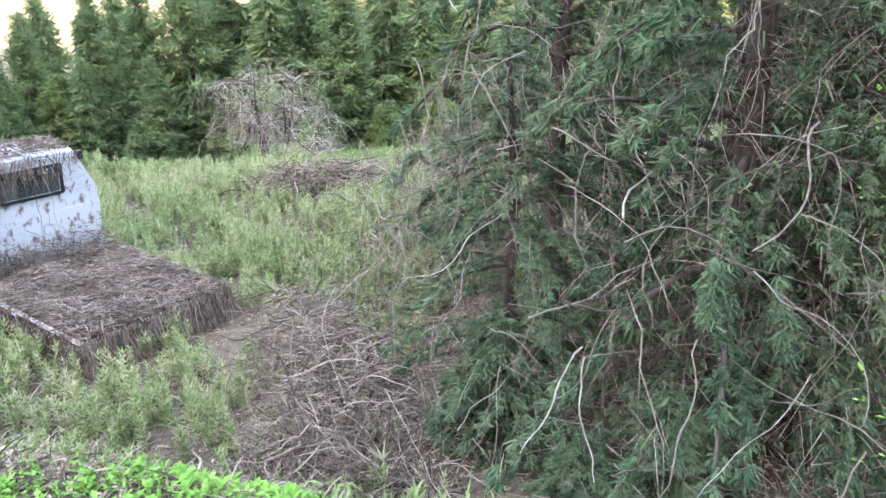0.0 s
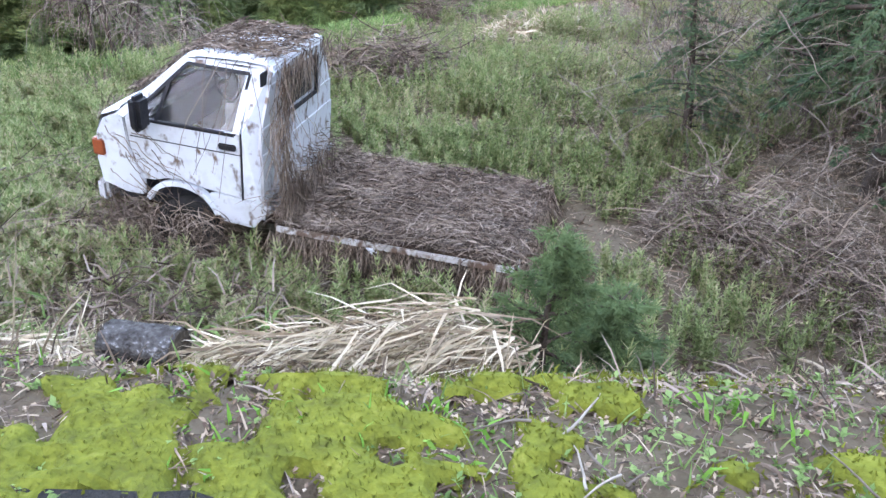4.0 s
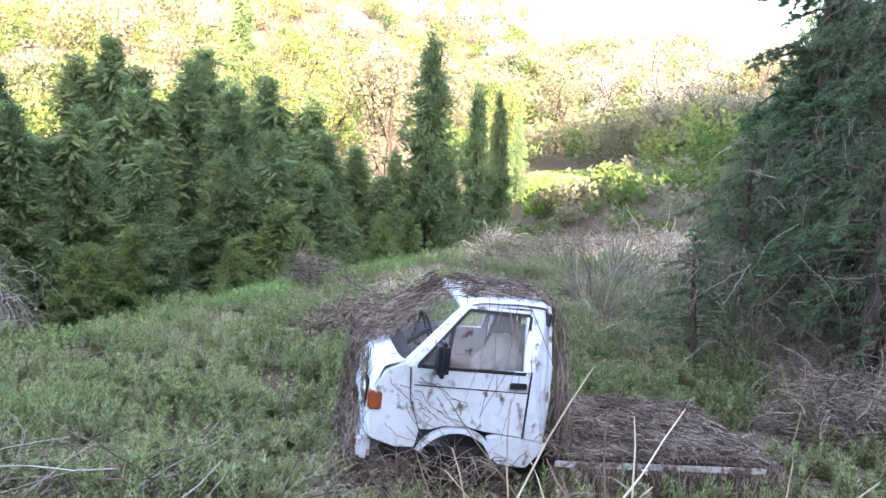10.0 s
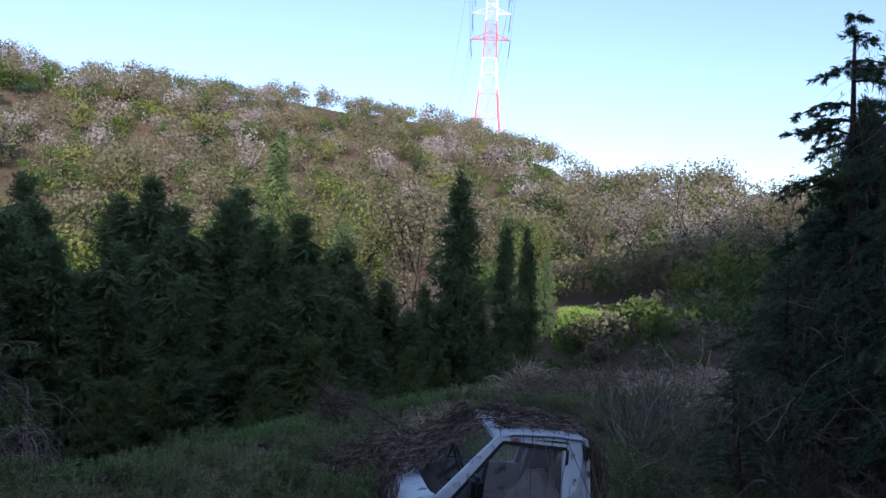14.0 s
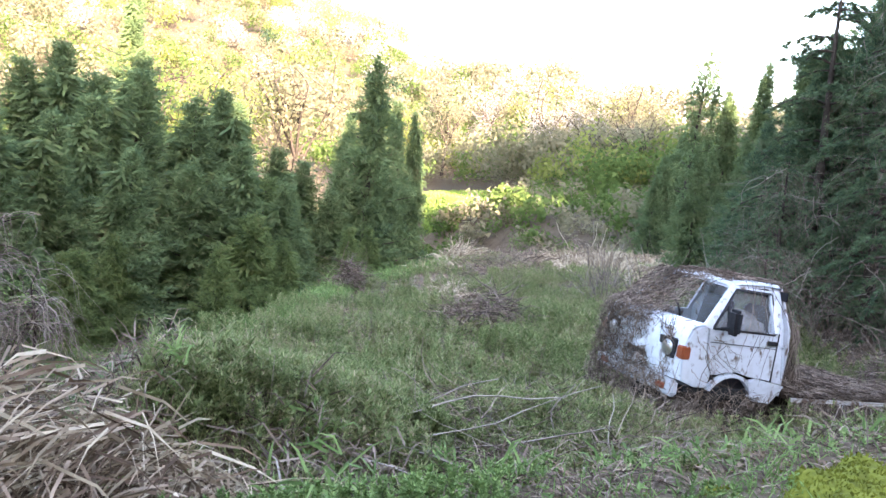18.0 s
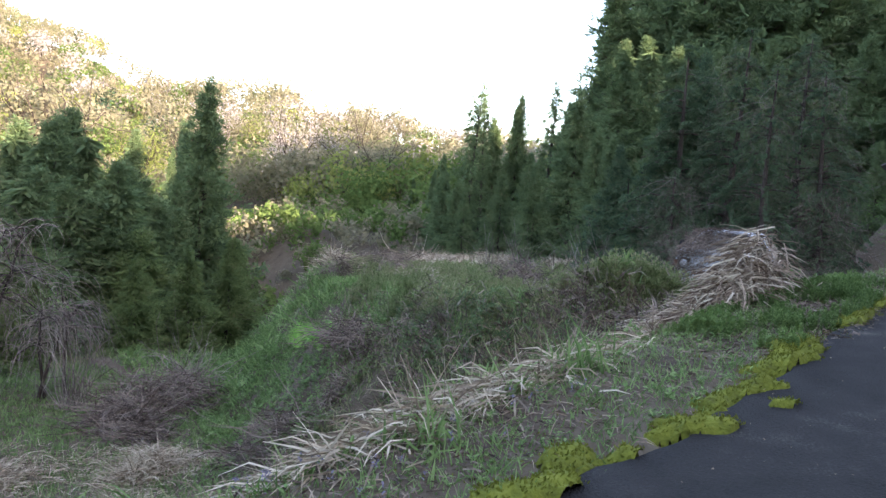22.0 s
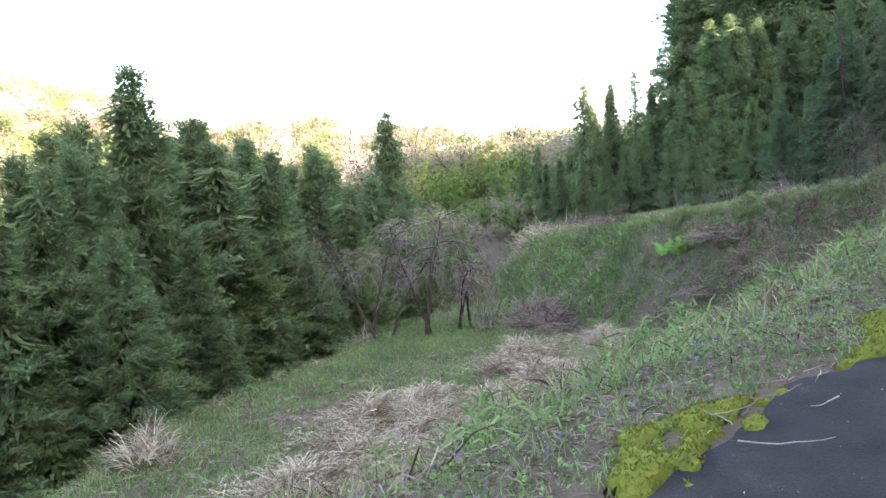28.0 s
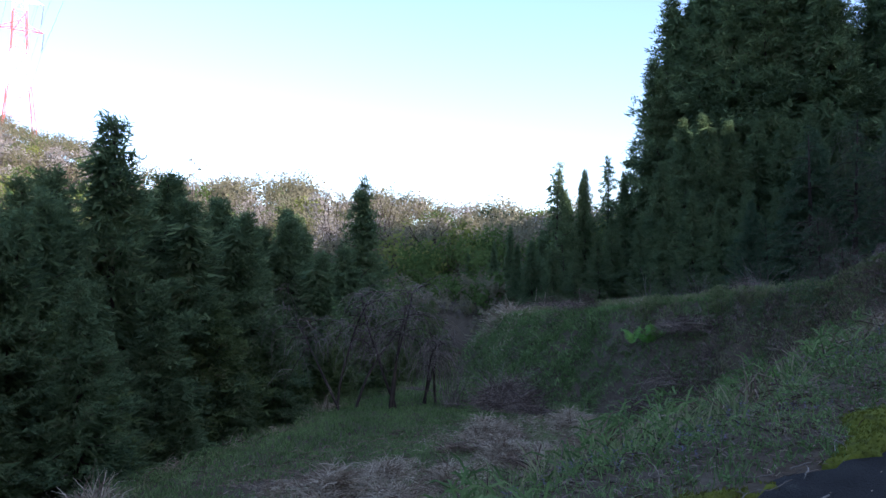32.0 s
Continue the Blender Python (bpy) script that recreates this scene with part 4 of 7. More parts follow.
woods("bare_woods", 51, 950, "hill_tan", 6.0, "budding tan woods covering the sunlit hill", leaves=420, leaf=0.075, broad=0.4)
woods("spring_woods", 52, 520, "hill_green", 5.0, "fresh green bushes and trees on the hill", k=(0.15, 0.95))
woods("yellow_woods", 53, 120, "hill_yellow", 5.5, "yellow-green young trees on the hill", k=(0.12, 0.9))
woods("cherry_trees", 54, 210, "blossom", 5.6, "pale pink blossoming wild cherries scattered on the hill", k=(0.45, 1.0))
woods("hill_conifers", 55, 60, "cedar_dark", 5.0, "dark conifers among the hill woods", k=(0.3, 1.0))

# ---- single trees in bud at the foot of the hill ----
M["lime"] = material("lime", [(0.17, 0.23, 0.03), (0.25, 0.33, 0.05), (0.33, 0.40, 0.08)], 0.9, 0.4, 3, 0, per_island=0.2, spec=0.0, translucent=0.5)


def budding_tree(seed, x, y, top, wide, mat, label, buds=1500):
    """A broad tree of forking limbs with a thin veil of new leaves."""
    rng = np.random.RandomState(seed)
    g = float(land(x, y))
    h = max(5.0, top - g)
    t = thing("budding_tree", pose(x, y, g), label, "tree", "trees in bud")
    paths, radii, tips = [wander(rng, (0, 0, -0.5), (0, 0, 1), h * 0.55, 6, 0.06)], [(h * 0.018, h * 0.011)], []
    for _ in range(11):
        p0 = paths[0][rng.randint(3, 7)]
        a = rng.uniform(0, 6.283)
        limb = wander(rng, p0, (math.cos(a) * wide / h * 1.6, math.sin(a) * wide / h * 1.6, 1), h * rng.uniform(0.35, 0.55), 6, 0.12)
        paths.append(limb)
        radii.append((h * 0.008, h * 0.003))
        for _ in range(5):
            tw = wander(rng, limb[rng.randint(2, 7)], rng.normal(size=3) * np.array([1, 1, 0.6]) + np.array([0, 0, 0.7]), h * rng.uniform(0.12, 0.28), 5, 0.15)
            paths.append(tw)
            radii.append((h * 0.003, h * 0.0012))
            tips.append(tw)
    link("trunk", raw_mesh("trunk", *tubes(paths, radii, 4), M["bark"], True), t)
    tips = np.concatenate(tips)
    b = tips[rng.randint(0, len(tips), buds)] + rng.normal(size=(buds, 3)) * h * 0.035
    d = rng.normal(size=(buds, 3))
    sd = np.cross(d, rng.normal(size=(buds, 3)))
    sd /= np.linalg.norm(sd, axis=1, keepdims=True)
    L = h * rng.uniform(0.010, 0.022, (buds, 1))
    link("crown", raw_mesh("crown", *quads(b, d / np.linalg.norm(d, axis=1, keepdims=True) * L, sd * L * 0.4), M[mat]), t)


TAN, PALE, LIME = "bare tan tree coming into bud", "pale blossoming wild cherry", "tree in bright lime-green new leaf"
for i, (x_, y_, top_, wide_, mat_, label_, buds_) in enumerate((
    (85.2, 55.7, 3.0, 5, "lime", LIME, 4200), (108, 79, 15.4, 6, "blossom", PALE, 2200), (96, 80, 13.1, 6, "hill_tan", TAN, 1600), (79.5, 39.4, 9.0, 6, "hill_tan", TAN, 2000), (116.8, 55, 17.0, 5, "hill_tan", TAN, 1500),
    (110.6, 73, 14.5, 6, "hill_yellow", TAN, 1600), (90.5, 34.9, 6.8, 5, "hill_yellow", TAN, 1800), (68.9, 67.8, 6.8, 5, "hill_yellow", LIME, 2600), (87, 50, 10.0, 6, "blossom", PALE, 1800), (36.7, 67.5, 7.4, 6, "hill_yellow", TAN, 2000),
    (41.7, 58.7, 8.6, 6, "hill_tan", TAN, 2200), (44.6, 70.5, 7.4, 6, "hill_yellow", TAN, 2200), (88.4, 56.2, 12.0, 6, "blossom", PALE, 2000), (78, 43.6, 9.0, 6, "hill_tan", TAN, 1700), (30, 66, 6.5, 6, "hill_green", TAN, 2200))):
    budding_tree(400 + i, x_, y_, top_, wide_, mat_, label_, buds_)

# ---- ground cover ----


def scatter(rng, count, s0, s1, n0, n1, keep=None):
    s, n = rng.uniform(s0, s1, count), rng.uniform(n0, n1, count)
    P = xy(s, n)
    if keep is not None:
        k = keep(s, n, P[:, 0], P[:, 1])
        P, s, n = P[k], s[k], n[k]
    return P[:, 0], P[:, 1], land(P[:, 0], P[:, 1]), s, n


def tufts(rng, x, y, z, height, per, width, spread, lean=0.35, droop=0.2):
    k = len(x)
    base = np.repeat(np.stack([x, y, z - 0.01], 1), per, 0) + rng.normal(size=(k * per, 3)) * np.array([spread, spread, 0])
    d = rng.normal(size=(k * per, 3)) * lean
    d[:, 2] = 1
    h = np.repeat(height, per) * rng.uniform(0.5, 1.2, k * per)
    return blades(base, d, h, np.full(k * per, width), np.full(k * per, droop), rng)


def feathers(rng, x, y, z, height):
    """Upright bottle-brush shoots, each a stem with whorls of soft needles."""
    k = len(x)
    lean = rng.normal(size=(k, 3)) * 0.10
    lean[:, 2] = 1
    base = np.stack([x, y, z - 0.01], 1)
    parts = [blades(base, lean, height * 1.05, np.full(k, 0.008), np.full(k, 0.05), rng)]
    for i, w in enumerate((0.14, 0.3, 0.46, 0.62, 0.78, 0.92)):
        p = base + lean * (height * w)[:, None]
        turn = rng.uniform(0, 6.283, k)
        for j in range(6):
            q = turn + 1.047 * j + rng.normal(size=k) * 0.2
            d = np.stack([np.cos(q), np.sin(q), 0.25 + 0.13 * i + rng.normal(size=k) * 0.25], 1)
            parts.append(quads(p, d * (height * (0.27 - 0.025 * i))[:, None], np.cross(d, (0.3, 0.1, 0.9)) * 0.0085))
    return merge(parts)


def strewn(rng, x, y, z, lo, hi, width, up=0.25, lift=0.05):
    """Stalks lying about, mostly flat."""
    k = len(x)
    d = rng.normal(size=(k, 3))
    d[:, 2] = np.abs(d[:, 2]) * up
    base = np.stack([x, y, z + rng.uniform(0, lift, k)], 1)
    return blades(base, d, rng.uniform(lo, hi, k), np.full(k, width) * rng.uniform(0.6, 1.4, k), np.full(k, 0.35), rng)


def stuff(name, vf, mat, label, category):
    return tagged(link(name, raw_mesh(name, *vf, M[mat])), label, category, kind="stuff")


def under_cedars(x, y):
    return np.min([np.hypot(x - a, y - b) for a, b in ((4.4, 3.3), (3.6, 4.9), (4.8, 2.9), (3.3, 3.7), (5.4, 5.4), (5.9, 3.6), (4.3, 2.0), (5.4, 2.2))], 0) < 1.25


def on_bed(x, y):
    a = np.array(TRUCK.inverted())
    p = np.stack([x, y, np.full(x.shape, -2.4)], -1) @ a[:3, :3].T + a[:3, 3]
    return (p[..., 0] > -2.25) & (p[..., 0] < 1.1) & (p[..., 1] < 0.06) & (p[..., 1] > -1.45)


rng = np.random.RandomState(21)
patch = lambda x, y, size, cut: ripple(x + 7, y - 3, size) + rng.normal(size=x.shape) * 0.25 > cut
x, y, z, s, n = scatter(rng, 34000, -5, 11, 2.0, 24, lambda s, n, x, y: (outside(UPPER, s, n) < 0.4) & ~on_bed(x, y) & ~under_cedars(x, y) & (ripple(x + 7, y - 3, 0.55) + 0.7 * ripple(x - 4, y + 6, 2.2) + rng.normal(size=x.shape) * 0.15 > 0.62))
stuff("shoots", feathers(rng, x, y, z, rng.uniform(0.14, 0.32, len(x)) * (1 + 0.3 * ripple(x, y, 1.2))), "shoot", "feathery green shoots covering the upper terrace", "weeds")
x, y, z, s, n = scatter(rng, 15000, -4, 10.5, 1.2, 8, lambda s, n, x, y: (outside(UPPER, s, n) < 1.9) & (n > edge_n(s) + 0.7) & ~on_bed(x, y) & ~under_cedars(x, y) & (ripple(x + 2, y + 5, 0.4) + 0.6 * ripple(x - 4, y + 6, 1.7) + rng.normal(size=x.shape) * 0.12 > 0.55))
stuff("near_shoots", feathers(rng, x, y, z, rng.uniform(0.10, 0.24, len(x)) * np.clip((n - edge_n(s)) / 2.2, 0.35, 1)), "shoot", "feathery green shoots beside the truck", "weeds")
x, y, z, s, n = scatter(rng, 9000, 5.6, 10.2, 1.9, 6.5, lambda s, n, x, y: (n > edge_n(s) + 1.3) & ~on_bed(x, y) & (ripple(x + 2, y + 5, 0.3) + 0.5 * ripple(x - 4, y + 6, 0.9) + rng.normal(size=x.shape) * 0.2 > 0.45))
stuff("crest_shoots", feathers(rng, x, y, z, rng.uniform(0.13, 0.28, len(x)) * np.clip((n - edge_n(s)) / 2.6, 0.45, 1)), "shoot", "bushy green shoots on the crest above the truck", "weeds")
x, y, z, s, n = scatter(rng, 30000, -5, 11, 1.6, 22, lambda s, n, x, y: (outside(UPPER, s, n) < 1.3) & (n > edge_n(s) + 1.0) & ~on_bed(x, y))
stuff("dead_stalks", strewn(rng, x, y, z, 0.06, 0.24, 0.009, 0.25, 0.03), "litter", "dead brown stalks among the weeds of the terrace", "stalks")
x, y, z, s, n = scatter(rng, 2300, -4, 10.5, 1.9, 12, lambda s, n, x, y: (outside(UPPER, s, n) < 1.0) & ~on_bed(x, y) & ~under_cedars(x, y) & patch(x, y + 4, 1.2, -0.3))
x, y = np.repeat(x, 4) + rng.normal(size=len(x) * 4) * 0.05, np.repeat(y, 4) + rng.normal(size=len(y) * 4) * 0.05
stuff("shoot_clumps", feathers(rng, x, y, land(x, y), rng.uniform(0.12, 0.30, len(x))), "shoot", "bushy clumps of fresh feathery green shoots", "weeds")
x, y, z, s, n = scatter(rng, 6000, -5, 11, 3, 22, lambda s, n, x, y: (outside(UPPER, s, n) < 0.3) & ~on_bed(x, y) & ~under_cedars(x, y) & patch(x + 5, y, 1.4, 0.3))
stuff("tan_stems", tufts(rng, x, y, z, rng.uniform(0.06, 0.2, len(x)), 3, 0.008, 0.04, 0.5), "litter", "short tan dead stems standing among the shoots", "stalks")
x, y, z, s, n = scatter(rng, 14000, -6, 12, 5, 30, lambda s, n, x, y: (np.abs(outside(UPPER, s, n) + 0.15) < 0.55) & (n > 5.5))
stuff("rim_grass", tufts(rng, x, y, z, rng.uniform(0.12, 0.34, len(x)), 6, 0.014, 0.05), "grass", "bright grass along the terrace rim", "grass")
x, y, z, s, n = scatter(rng, 62000, 9.5, 34, 6, 22, lambda s, n, x, y: (outside(LOWER, s, n) < 0.4) & patch(x, y, 2.2, -0.7))
stuff("terrace_grass", tufts(rng, x, y, z, rng.uniform(0.06, 0.18, len(x)), 3, 0.016, 0.06, 0.5), "grass", "short green grass on the lower terrace", "grass")
x, y, z, s, n = scatter(rng, 26000, -42, 6, 12, 52, lambda s, n, x, y: (outside(UPPER, s, n) < 1.5) & (outside(UPPER, s, n) > -22) & ((n > 21) | (s < -4)))
k = ripple(x, y, 3.0) + rng.normal(size=len(x)) * 0.3 > -0.1
stuff("far_dry_grass", tufts(rng, x[k], y[k], z[k], rng.uniform(0.2, 0.55, k.sum()), 5, 0.035, 0.15, 0.8, 0.6), "straw", "tan dead grass at the far end of the terrace", "dry grass")
stuff("far_weeds", tufts(rng, x[~k], y[~k], z[~k], rng.uniform(0.15, 0.4, (~k).sum()), 5, 0.035, 0.15, 0.6, 0.4), "shoot", "green weeds at the far end of the terrace", "weeds")
x, y, z, s, n = scatter(rng, 30000, -30, 9, 14, 50, lambda s, n, x, y: (outside(UPPER, s, n) > 0) & (outside(UPPER, s, n) < 7) & (land(x, y) > -13))
stuff("far_bank_growth", tufts(rng, x, y, z, rng.uniform(0.2, 0.6, len(x)), 6, 0.04, 0.15, 0.8, 0.6), "grass", "rank growth on the far bank of the terrace", "weeds")
# bank between the terraces and the slope under the road
bank = lambda s, n, x, y: (outside(UPPER, s, n) > -0.1) & (outside(LOWER, s, n) < 9) & (land(x, y) > -6.4 + 0.02 * (s - 14)) & (outside(LOWER, s, n) > -0.3) & (n > edge_n(s) + 1.3)
x, y, z, s, n = scatter(rng, 80000, -4, 34, 1.5, 27, bank)
stuff("bank_litter", strewn(rng, x, y, z, 0.10, 0.4, 0.011, 0.5, 0.08), "vine", "brown dead creeper covering the banks", "creeper")
x, y, z, s, n = scatter(rng, 44000, -4, 34, 1.5, 27, lambda s, n, x, y: bank(s, n, x, y) & patch(x, y, 1.5, -0.2))
stuff("bank_weeds", tufts(rng, x, y, z, rng.uniform(0.08, 0.32, len(x)), 6, 0.016, 0.07, 0.6), "shoot", "dull green weeds on the banks", "weeds")
x, y, z, s, n = scatter(rng, 9000, -1, 12, 12.5, 24, lambda s, n, x, y: (outside(UPPER, s, n) > -0.6) & (outside(UPPER, s, n) < 3.4) & patch(x, y, 1.3, -0.9))
stuff("bank_grass", tufts(rng, x, y, z, rng.uniform(0.1, 0.28, len(x)), 7, 0.02, 0.07, 0.7), "grass", "fresh green plants on the end of the bank", "grass")


x, y, z, s, n = scatter(rng, 15000, 2, 12, 8.5, 24, lambda s, n, x, y: (outside(UPPER, s, n) > -0.4) & (outside(UPPER, s, n) < 3.4) & patch(x, y, 1.1, -0.2))
BANK_IVY = (x, y, z)


def clumps(rng, s0, s1, n0, n1, keep, count, per, radius, height, lo, hi, width, lean):
    """Thick patches of growth rather than an even spread."""
    x, y, z, s, n = scatter(rng, count, s0, s1, n0, n1, keep)
    k = len(x)
    r = np.abs(rng.normal(size=k * per)) * radius
    a = rng.uniform(0, 6.283, k * per)
    px, py = np.repeat(x, per) + r * np.cos(a), np.repeat(y, per) + r * np.sin(a)
    pz = land(px, py) + rng.rand(k * per) * height * np.clip(1 - r / (2.2 * radius), 0, 1)
    d = rng.normal(size=(k * per, 3)) * lean
    d[:, 2] = np.abs(d[:, 2]) * 0.5 + 0.4
    return blades(np.stack([px, py, pz], 1), d, rng.uniform(lo, hi, k * per), np.full(k * per, width), rng.uniform(0.3, 1.2, k * per), rng)


stuff("bank_creeper", clumps(rng, 4, 14, 2.5, 20, bank, 900, 70, 0.30, 0.55, 0.12, 0.4, 0.013, 1.2), "vine", "thick dead brown creeper in heaps on the banks", "creeper")
stuff("bank_straw", clumps(rng, 4, 34, 1.5, 18, bank, 620, 45, 0.25, 0.2, 0.15, 0.5, 0.014, 1.2), "litter", "pale dead grass patches on the banks", "dry grass")
stuff("bank_bushes", clumps(rng, -2, 34, 1.5, 26, bank, 1300, 70, 0.26, 0.36, 0.08, 0.25, 0.018, 0.8), "grass", "green leafy patches on the banks", "weeds")
stuff("bank_shade_bushes", clumps(rng, 5, 13, 4, 17, bank, 170, 130, 0.3, 0.45, 0.08, 0.22, 0.016, 0.9), "cedar", "low dark evergreen bushes on the bank", "bushes")


x, y, z, s, n = scatter(rng, 5200, 8.6, 11.6, 2.6, 7, lambda s, n, x, y: patch(x, y, 0.9, -0.9))
stuff("crest_grass", tufts(rng, x, y, z, rng.uniform(0.05, 0.17, len(x)), 5, 0.012, 0.06, 0.6), "shoot", "soft grass on the crest of the bank", "grass")
x, y, z, s, n = scatter(rng, 9000, -6, 9, 0.9, 3.8, lambda s, n, x, y: (n > edge_n(s) + 0.6) & ~on_bed(x, y))
stuff("slope_litter", strewn(rng, x, y, z, 0.04, 0.17, 0.007, 0.5, 0.05), "vine", "brown dead stems on the slope below the verge", "litter")


def leaves(rng, x, y, z, size, per, lift):
    """Low broad-leaved weeds: oval leaves on short stems."""
    k = len(x) * per
    a = rng.uniform(0, 6.283, k)
    d = np.stack([np.cos(a), np.sin(a), rng.uniform(0.15, 1.0, k)], 1)
    b = np.repeat(np.stack([x, y, z], 1), per, 0)
    L = np.repeat(size, per) * rng.uniform(0.6, 1.2, k)
    side = np.stack([-np.sin(a), np.cos(a), rng.normal(size=k) * 0.2], 1) * (L * 0.28)[:, None]
    b[:, 2] += rng.uniform(0, lift, k)
    v = np.stack([b, b + d * (L * 0.45)[:, None] + side, b + d * L[:, None] - np.array([0, 0, 0.25]) * L[:, None], b + d * (L * 0.45)[:, None] - side], 1).reshape(-1, 3)
    return v, np.arange(4 * k).reshape(-1, 4)


x, y, z = BANK_IVY
stuff("bank_ivy", leaves(rng, x, y, z, rng.uniform(0.04, 0.10, len(x)), 6, 0.16), "grass", "broad green leaves of creeper on the end of the bank", "creeper")
x, y, z, s, n = scatter(rng, 70000, -7, 11, 1.0, 13, lambda s, n, x, y: (outside(UPPER, s, n) < 2.6) & (n > edge_n(s) + 0.4) & ~on_bed(x, y))
stuff("terrace_litter", leaves(rng, x, y, z, rng.uniform(0.014, 0.034, len(x)), 3, 0.015), "litter", "dead brown leaves and crumbled stems covering the soil", "litter")
k = rng.rand(len(x)) < 0.35
stuff("dark_terrace_litter", strewn(rng, x[k], y[k], z[k], 0.06, 0.22, 0.008, 0.3, 0.03), "vine", "dark dead stems on the soil of the terrace", "litter")
verge = lambda s, n, x, y: (n > edge_n(s) + 0.12) & (n < edge_n(s) + np.where(s < 9, 1.9, 2.3))
x, y, z, s, n = scatter(rng, 40000, -5, 34, 0.5, 5, lambda s, n, x, y: verge(s, n, x, y) & patch(x, y, 0.8, -1.1) & ((s > 7) | (s < 0.5) | (rng.rand(len(s)) < 0.3)))
stuff("verge_grass", tufts(rng, x, y, z, rng.uniform(0.03, 0.12, len(x)), 4, 0.008, 0.04, 0.6), "grass", "short green weeds on the road verge", "grass")
x, y, z, s, n = scatter(rng, 9000, -5, 34, 0.5, 5, lambda s, n, x, y: verge(s, n, x, y) & patch(x, y, 0.9, -0.6))
stuff("verge_herbs", leaves(rng, x, y, z, rng.uniform(0.018, 0.045, len(x)), 7, 0.05), "grass", "small leafy herbs on the verge", "herbs")
x, y, z, s, n = scatter(rng, 1500, 14.5, 33, 0.5, 4, lambda s, n, x, y: (n > edge_n(s) + 0.45) & (n < edge_n(s) + 1.7) & patch(x, y, 1.1, 0.0))
stuff("purple_weeds", leaves(rng, x, y, z + 0.06, np.full(len(x), 0.022), 8, 0.06), "flower", "purplish dead-nettle tops on the verge", "weeds")
x, y, z, s, n = scatter(rng, 36000, -5, 34, 0.3, 5, lambda s, n, x, y: (n > edge_n(s) + 0.05) & (n < edge_n(s) + 2.0))
stuff("verge_litter", strewn(rng, x, y, z, 0.03, 0.16, 0.006, 0.2, 0.015), "litter", "dead leaves and bits of straw on the verge", "litter")


def moss_mat():
    """Cushions of moss along the edge of the asphalt."""
    ds, s, w = 0.035, np.arange(-3, 33, 0.035), np.arange(-0.3, 1.0, 0.035)
    S, W = np.meshgrid(s, w, indexing="ij")
    P = xy(S, edge_n(S) + W)
    X, Y = P[..., 0], P[..., 1]
    wide = np.interp(S, [-3, 0, 0.9, 1.6, 2.4, 3, 4.5, 8, 9.2, 11.8, 12.8, 18, 21, 24, 27, 33], [0.05, 0.06, 0.12, 0.42, 0.6, 0.65, 0.55, 0.2, 0.06, 0.06, 0.18, 0.21, 0.20, 0.19, 0.24, 0.25])
    first = np.clip((7 - S) / 1.5, 0, 1)
    h = 0.45 - 0.08 * first + ripple(X, Y, 0.42) * 0.72 + ripple(X, Y, 0.16) * (0.5 + 0.35 * first) + ripple(X + 4, Y + 2, 0.09) * 0.35 * first + ripple(X + 9, Y, 1.6) * 0.3 - np.abs(W - wide * 0.42) / wide * 1.1
    road = W < 0
    Z = np.where(road, road_z(S) + 0.012, land(X, Y)) + np.clip(h, 0, 0.9) ** 0.7 * (0.085 - 0.03 * first) + np.minimum(h, 0) * 0.3 - 0.004 + ripple(X, Y, 0.06) * 0.007
    ok = h > -0.3
    k = len(w)
    i = np.arange(len(s) * k).reshape(len(s), k)
    f = np.stack([i[:-1, :-1], i[1:, :-1], i[1:, 1:], i[:-1, 1:]], -1)
    f = f[ok[:-1, :-1] & ok[1:, 1:]].reshape(-1, 4)
    v = np.concatenate([P, Z[..., None]], -1).reshape(-1, 3)
    used, inv = np.unique(f, return_inverse=True)
    rng = np.random.RandomState(6)
    pick = v[used][(rng.rand(len(used)) < 0.9) & (h.reshape(-1)[used] > 0)]
    pick = np.repeat(pick, 3, 0) + rng.normal(size=(len(pick) * 3, 3)) * np.array([0.012, 0.012, 0.0])
    d = rng.normal(size=pick.shape) * 0.5
    d[:, 2] = 1
    fuzz = quads(pick, d * 0.016, np.cross(d, (1, 0.3, 0)) * 0.004)
    return merge([(v[used], inv.reshape(-1, 4)), fuzz])


stuff("moss", moss_mat(), "moss", "yellow-green moss cushions along the asphalt edge", "moss")

rng = np.random.RandomState(58)
x, y, z, s, n = scatter(rng, 90000, -4, 33, 0.2, 3.8, lambda s, n, x, y: (n > edge_n(s) + np.where(s < 13, -0.12, 0.32)) & (n < edge_n(s) + np.where(s < 7, 1.2, 1.5) * rng.rand(len(s)) ** 0.7) & (ripple(x + 2, y, 0.35) + rng.normal(size=len(s)) * 0.4 > 0.0))
z = np.where(n < edge_n(s), road_z(s) + 0.012, z)
stuff("moss_crumbs", tufts(rng, x, y, z, rng.uniform(0.012, 0.035, len(x)), 3, 0.010, 0.02, 0.9), "moss", "crumbs of moss and tiny weeds on the verge", "moss")
x, y, z, s, n = scatter(rng, 26000, -5, 33, 0.2, 3.4, lambda s, n, x, y: (n > edge_n(s) - 0.15) & (n < edge_n(s) + 1.7))
z = np.where(n < edge_n(s), road_z(s) + 0.014, z)
k = (s < 8) & (rng.rand(len(s)) < 0.35)
stuff("verge_sprouts", leaves(rng, x[k], y[k], z[k], rng.uniform(0.012, 0.035, k.sum()), 5, 0.03), "grass", "tiny sprouts and leaves in the verge litter", "weeds")
x2, y2, z2, s2, n2 = scatter(rng, 14000, -5, 8, 0.4, 3.2, lambda s, n, x, y: (n > edge_n(s) - 0.05) & (n < edge_n(s) + 2.0))
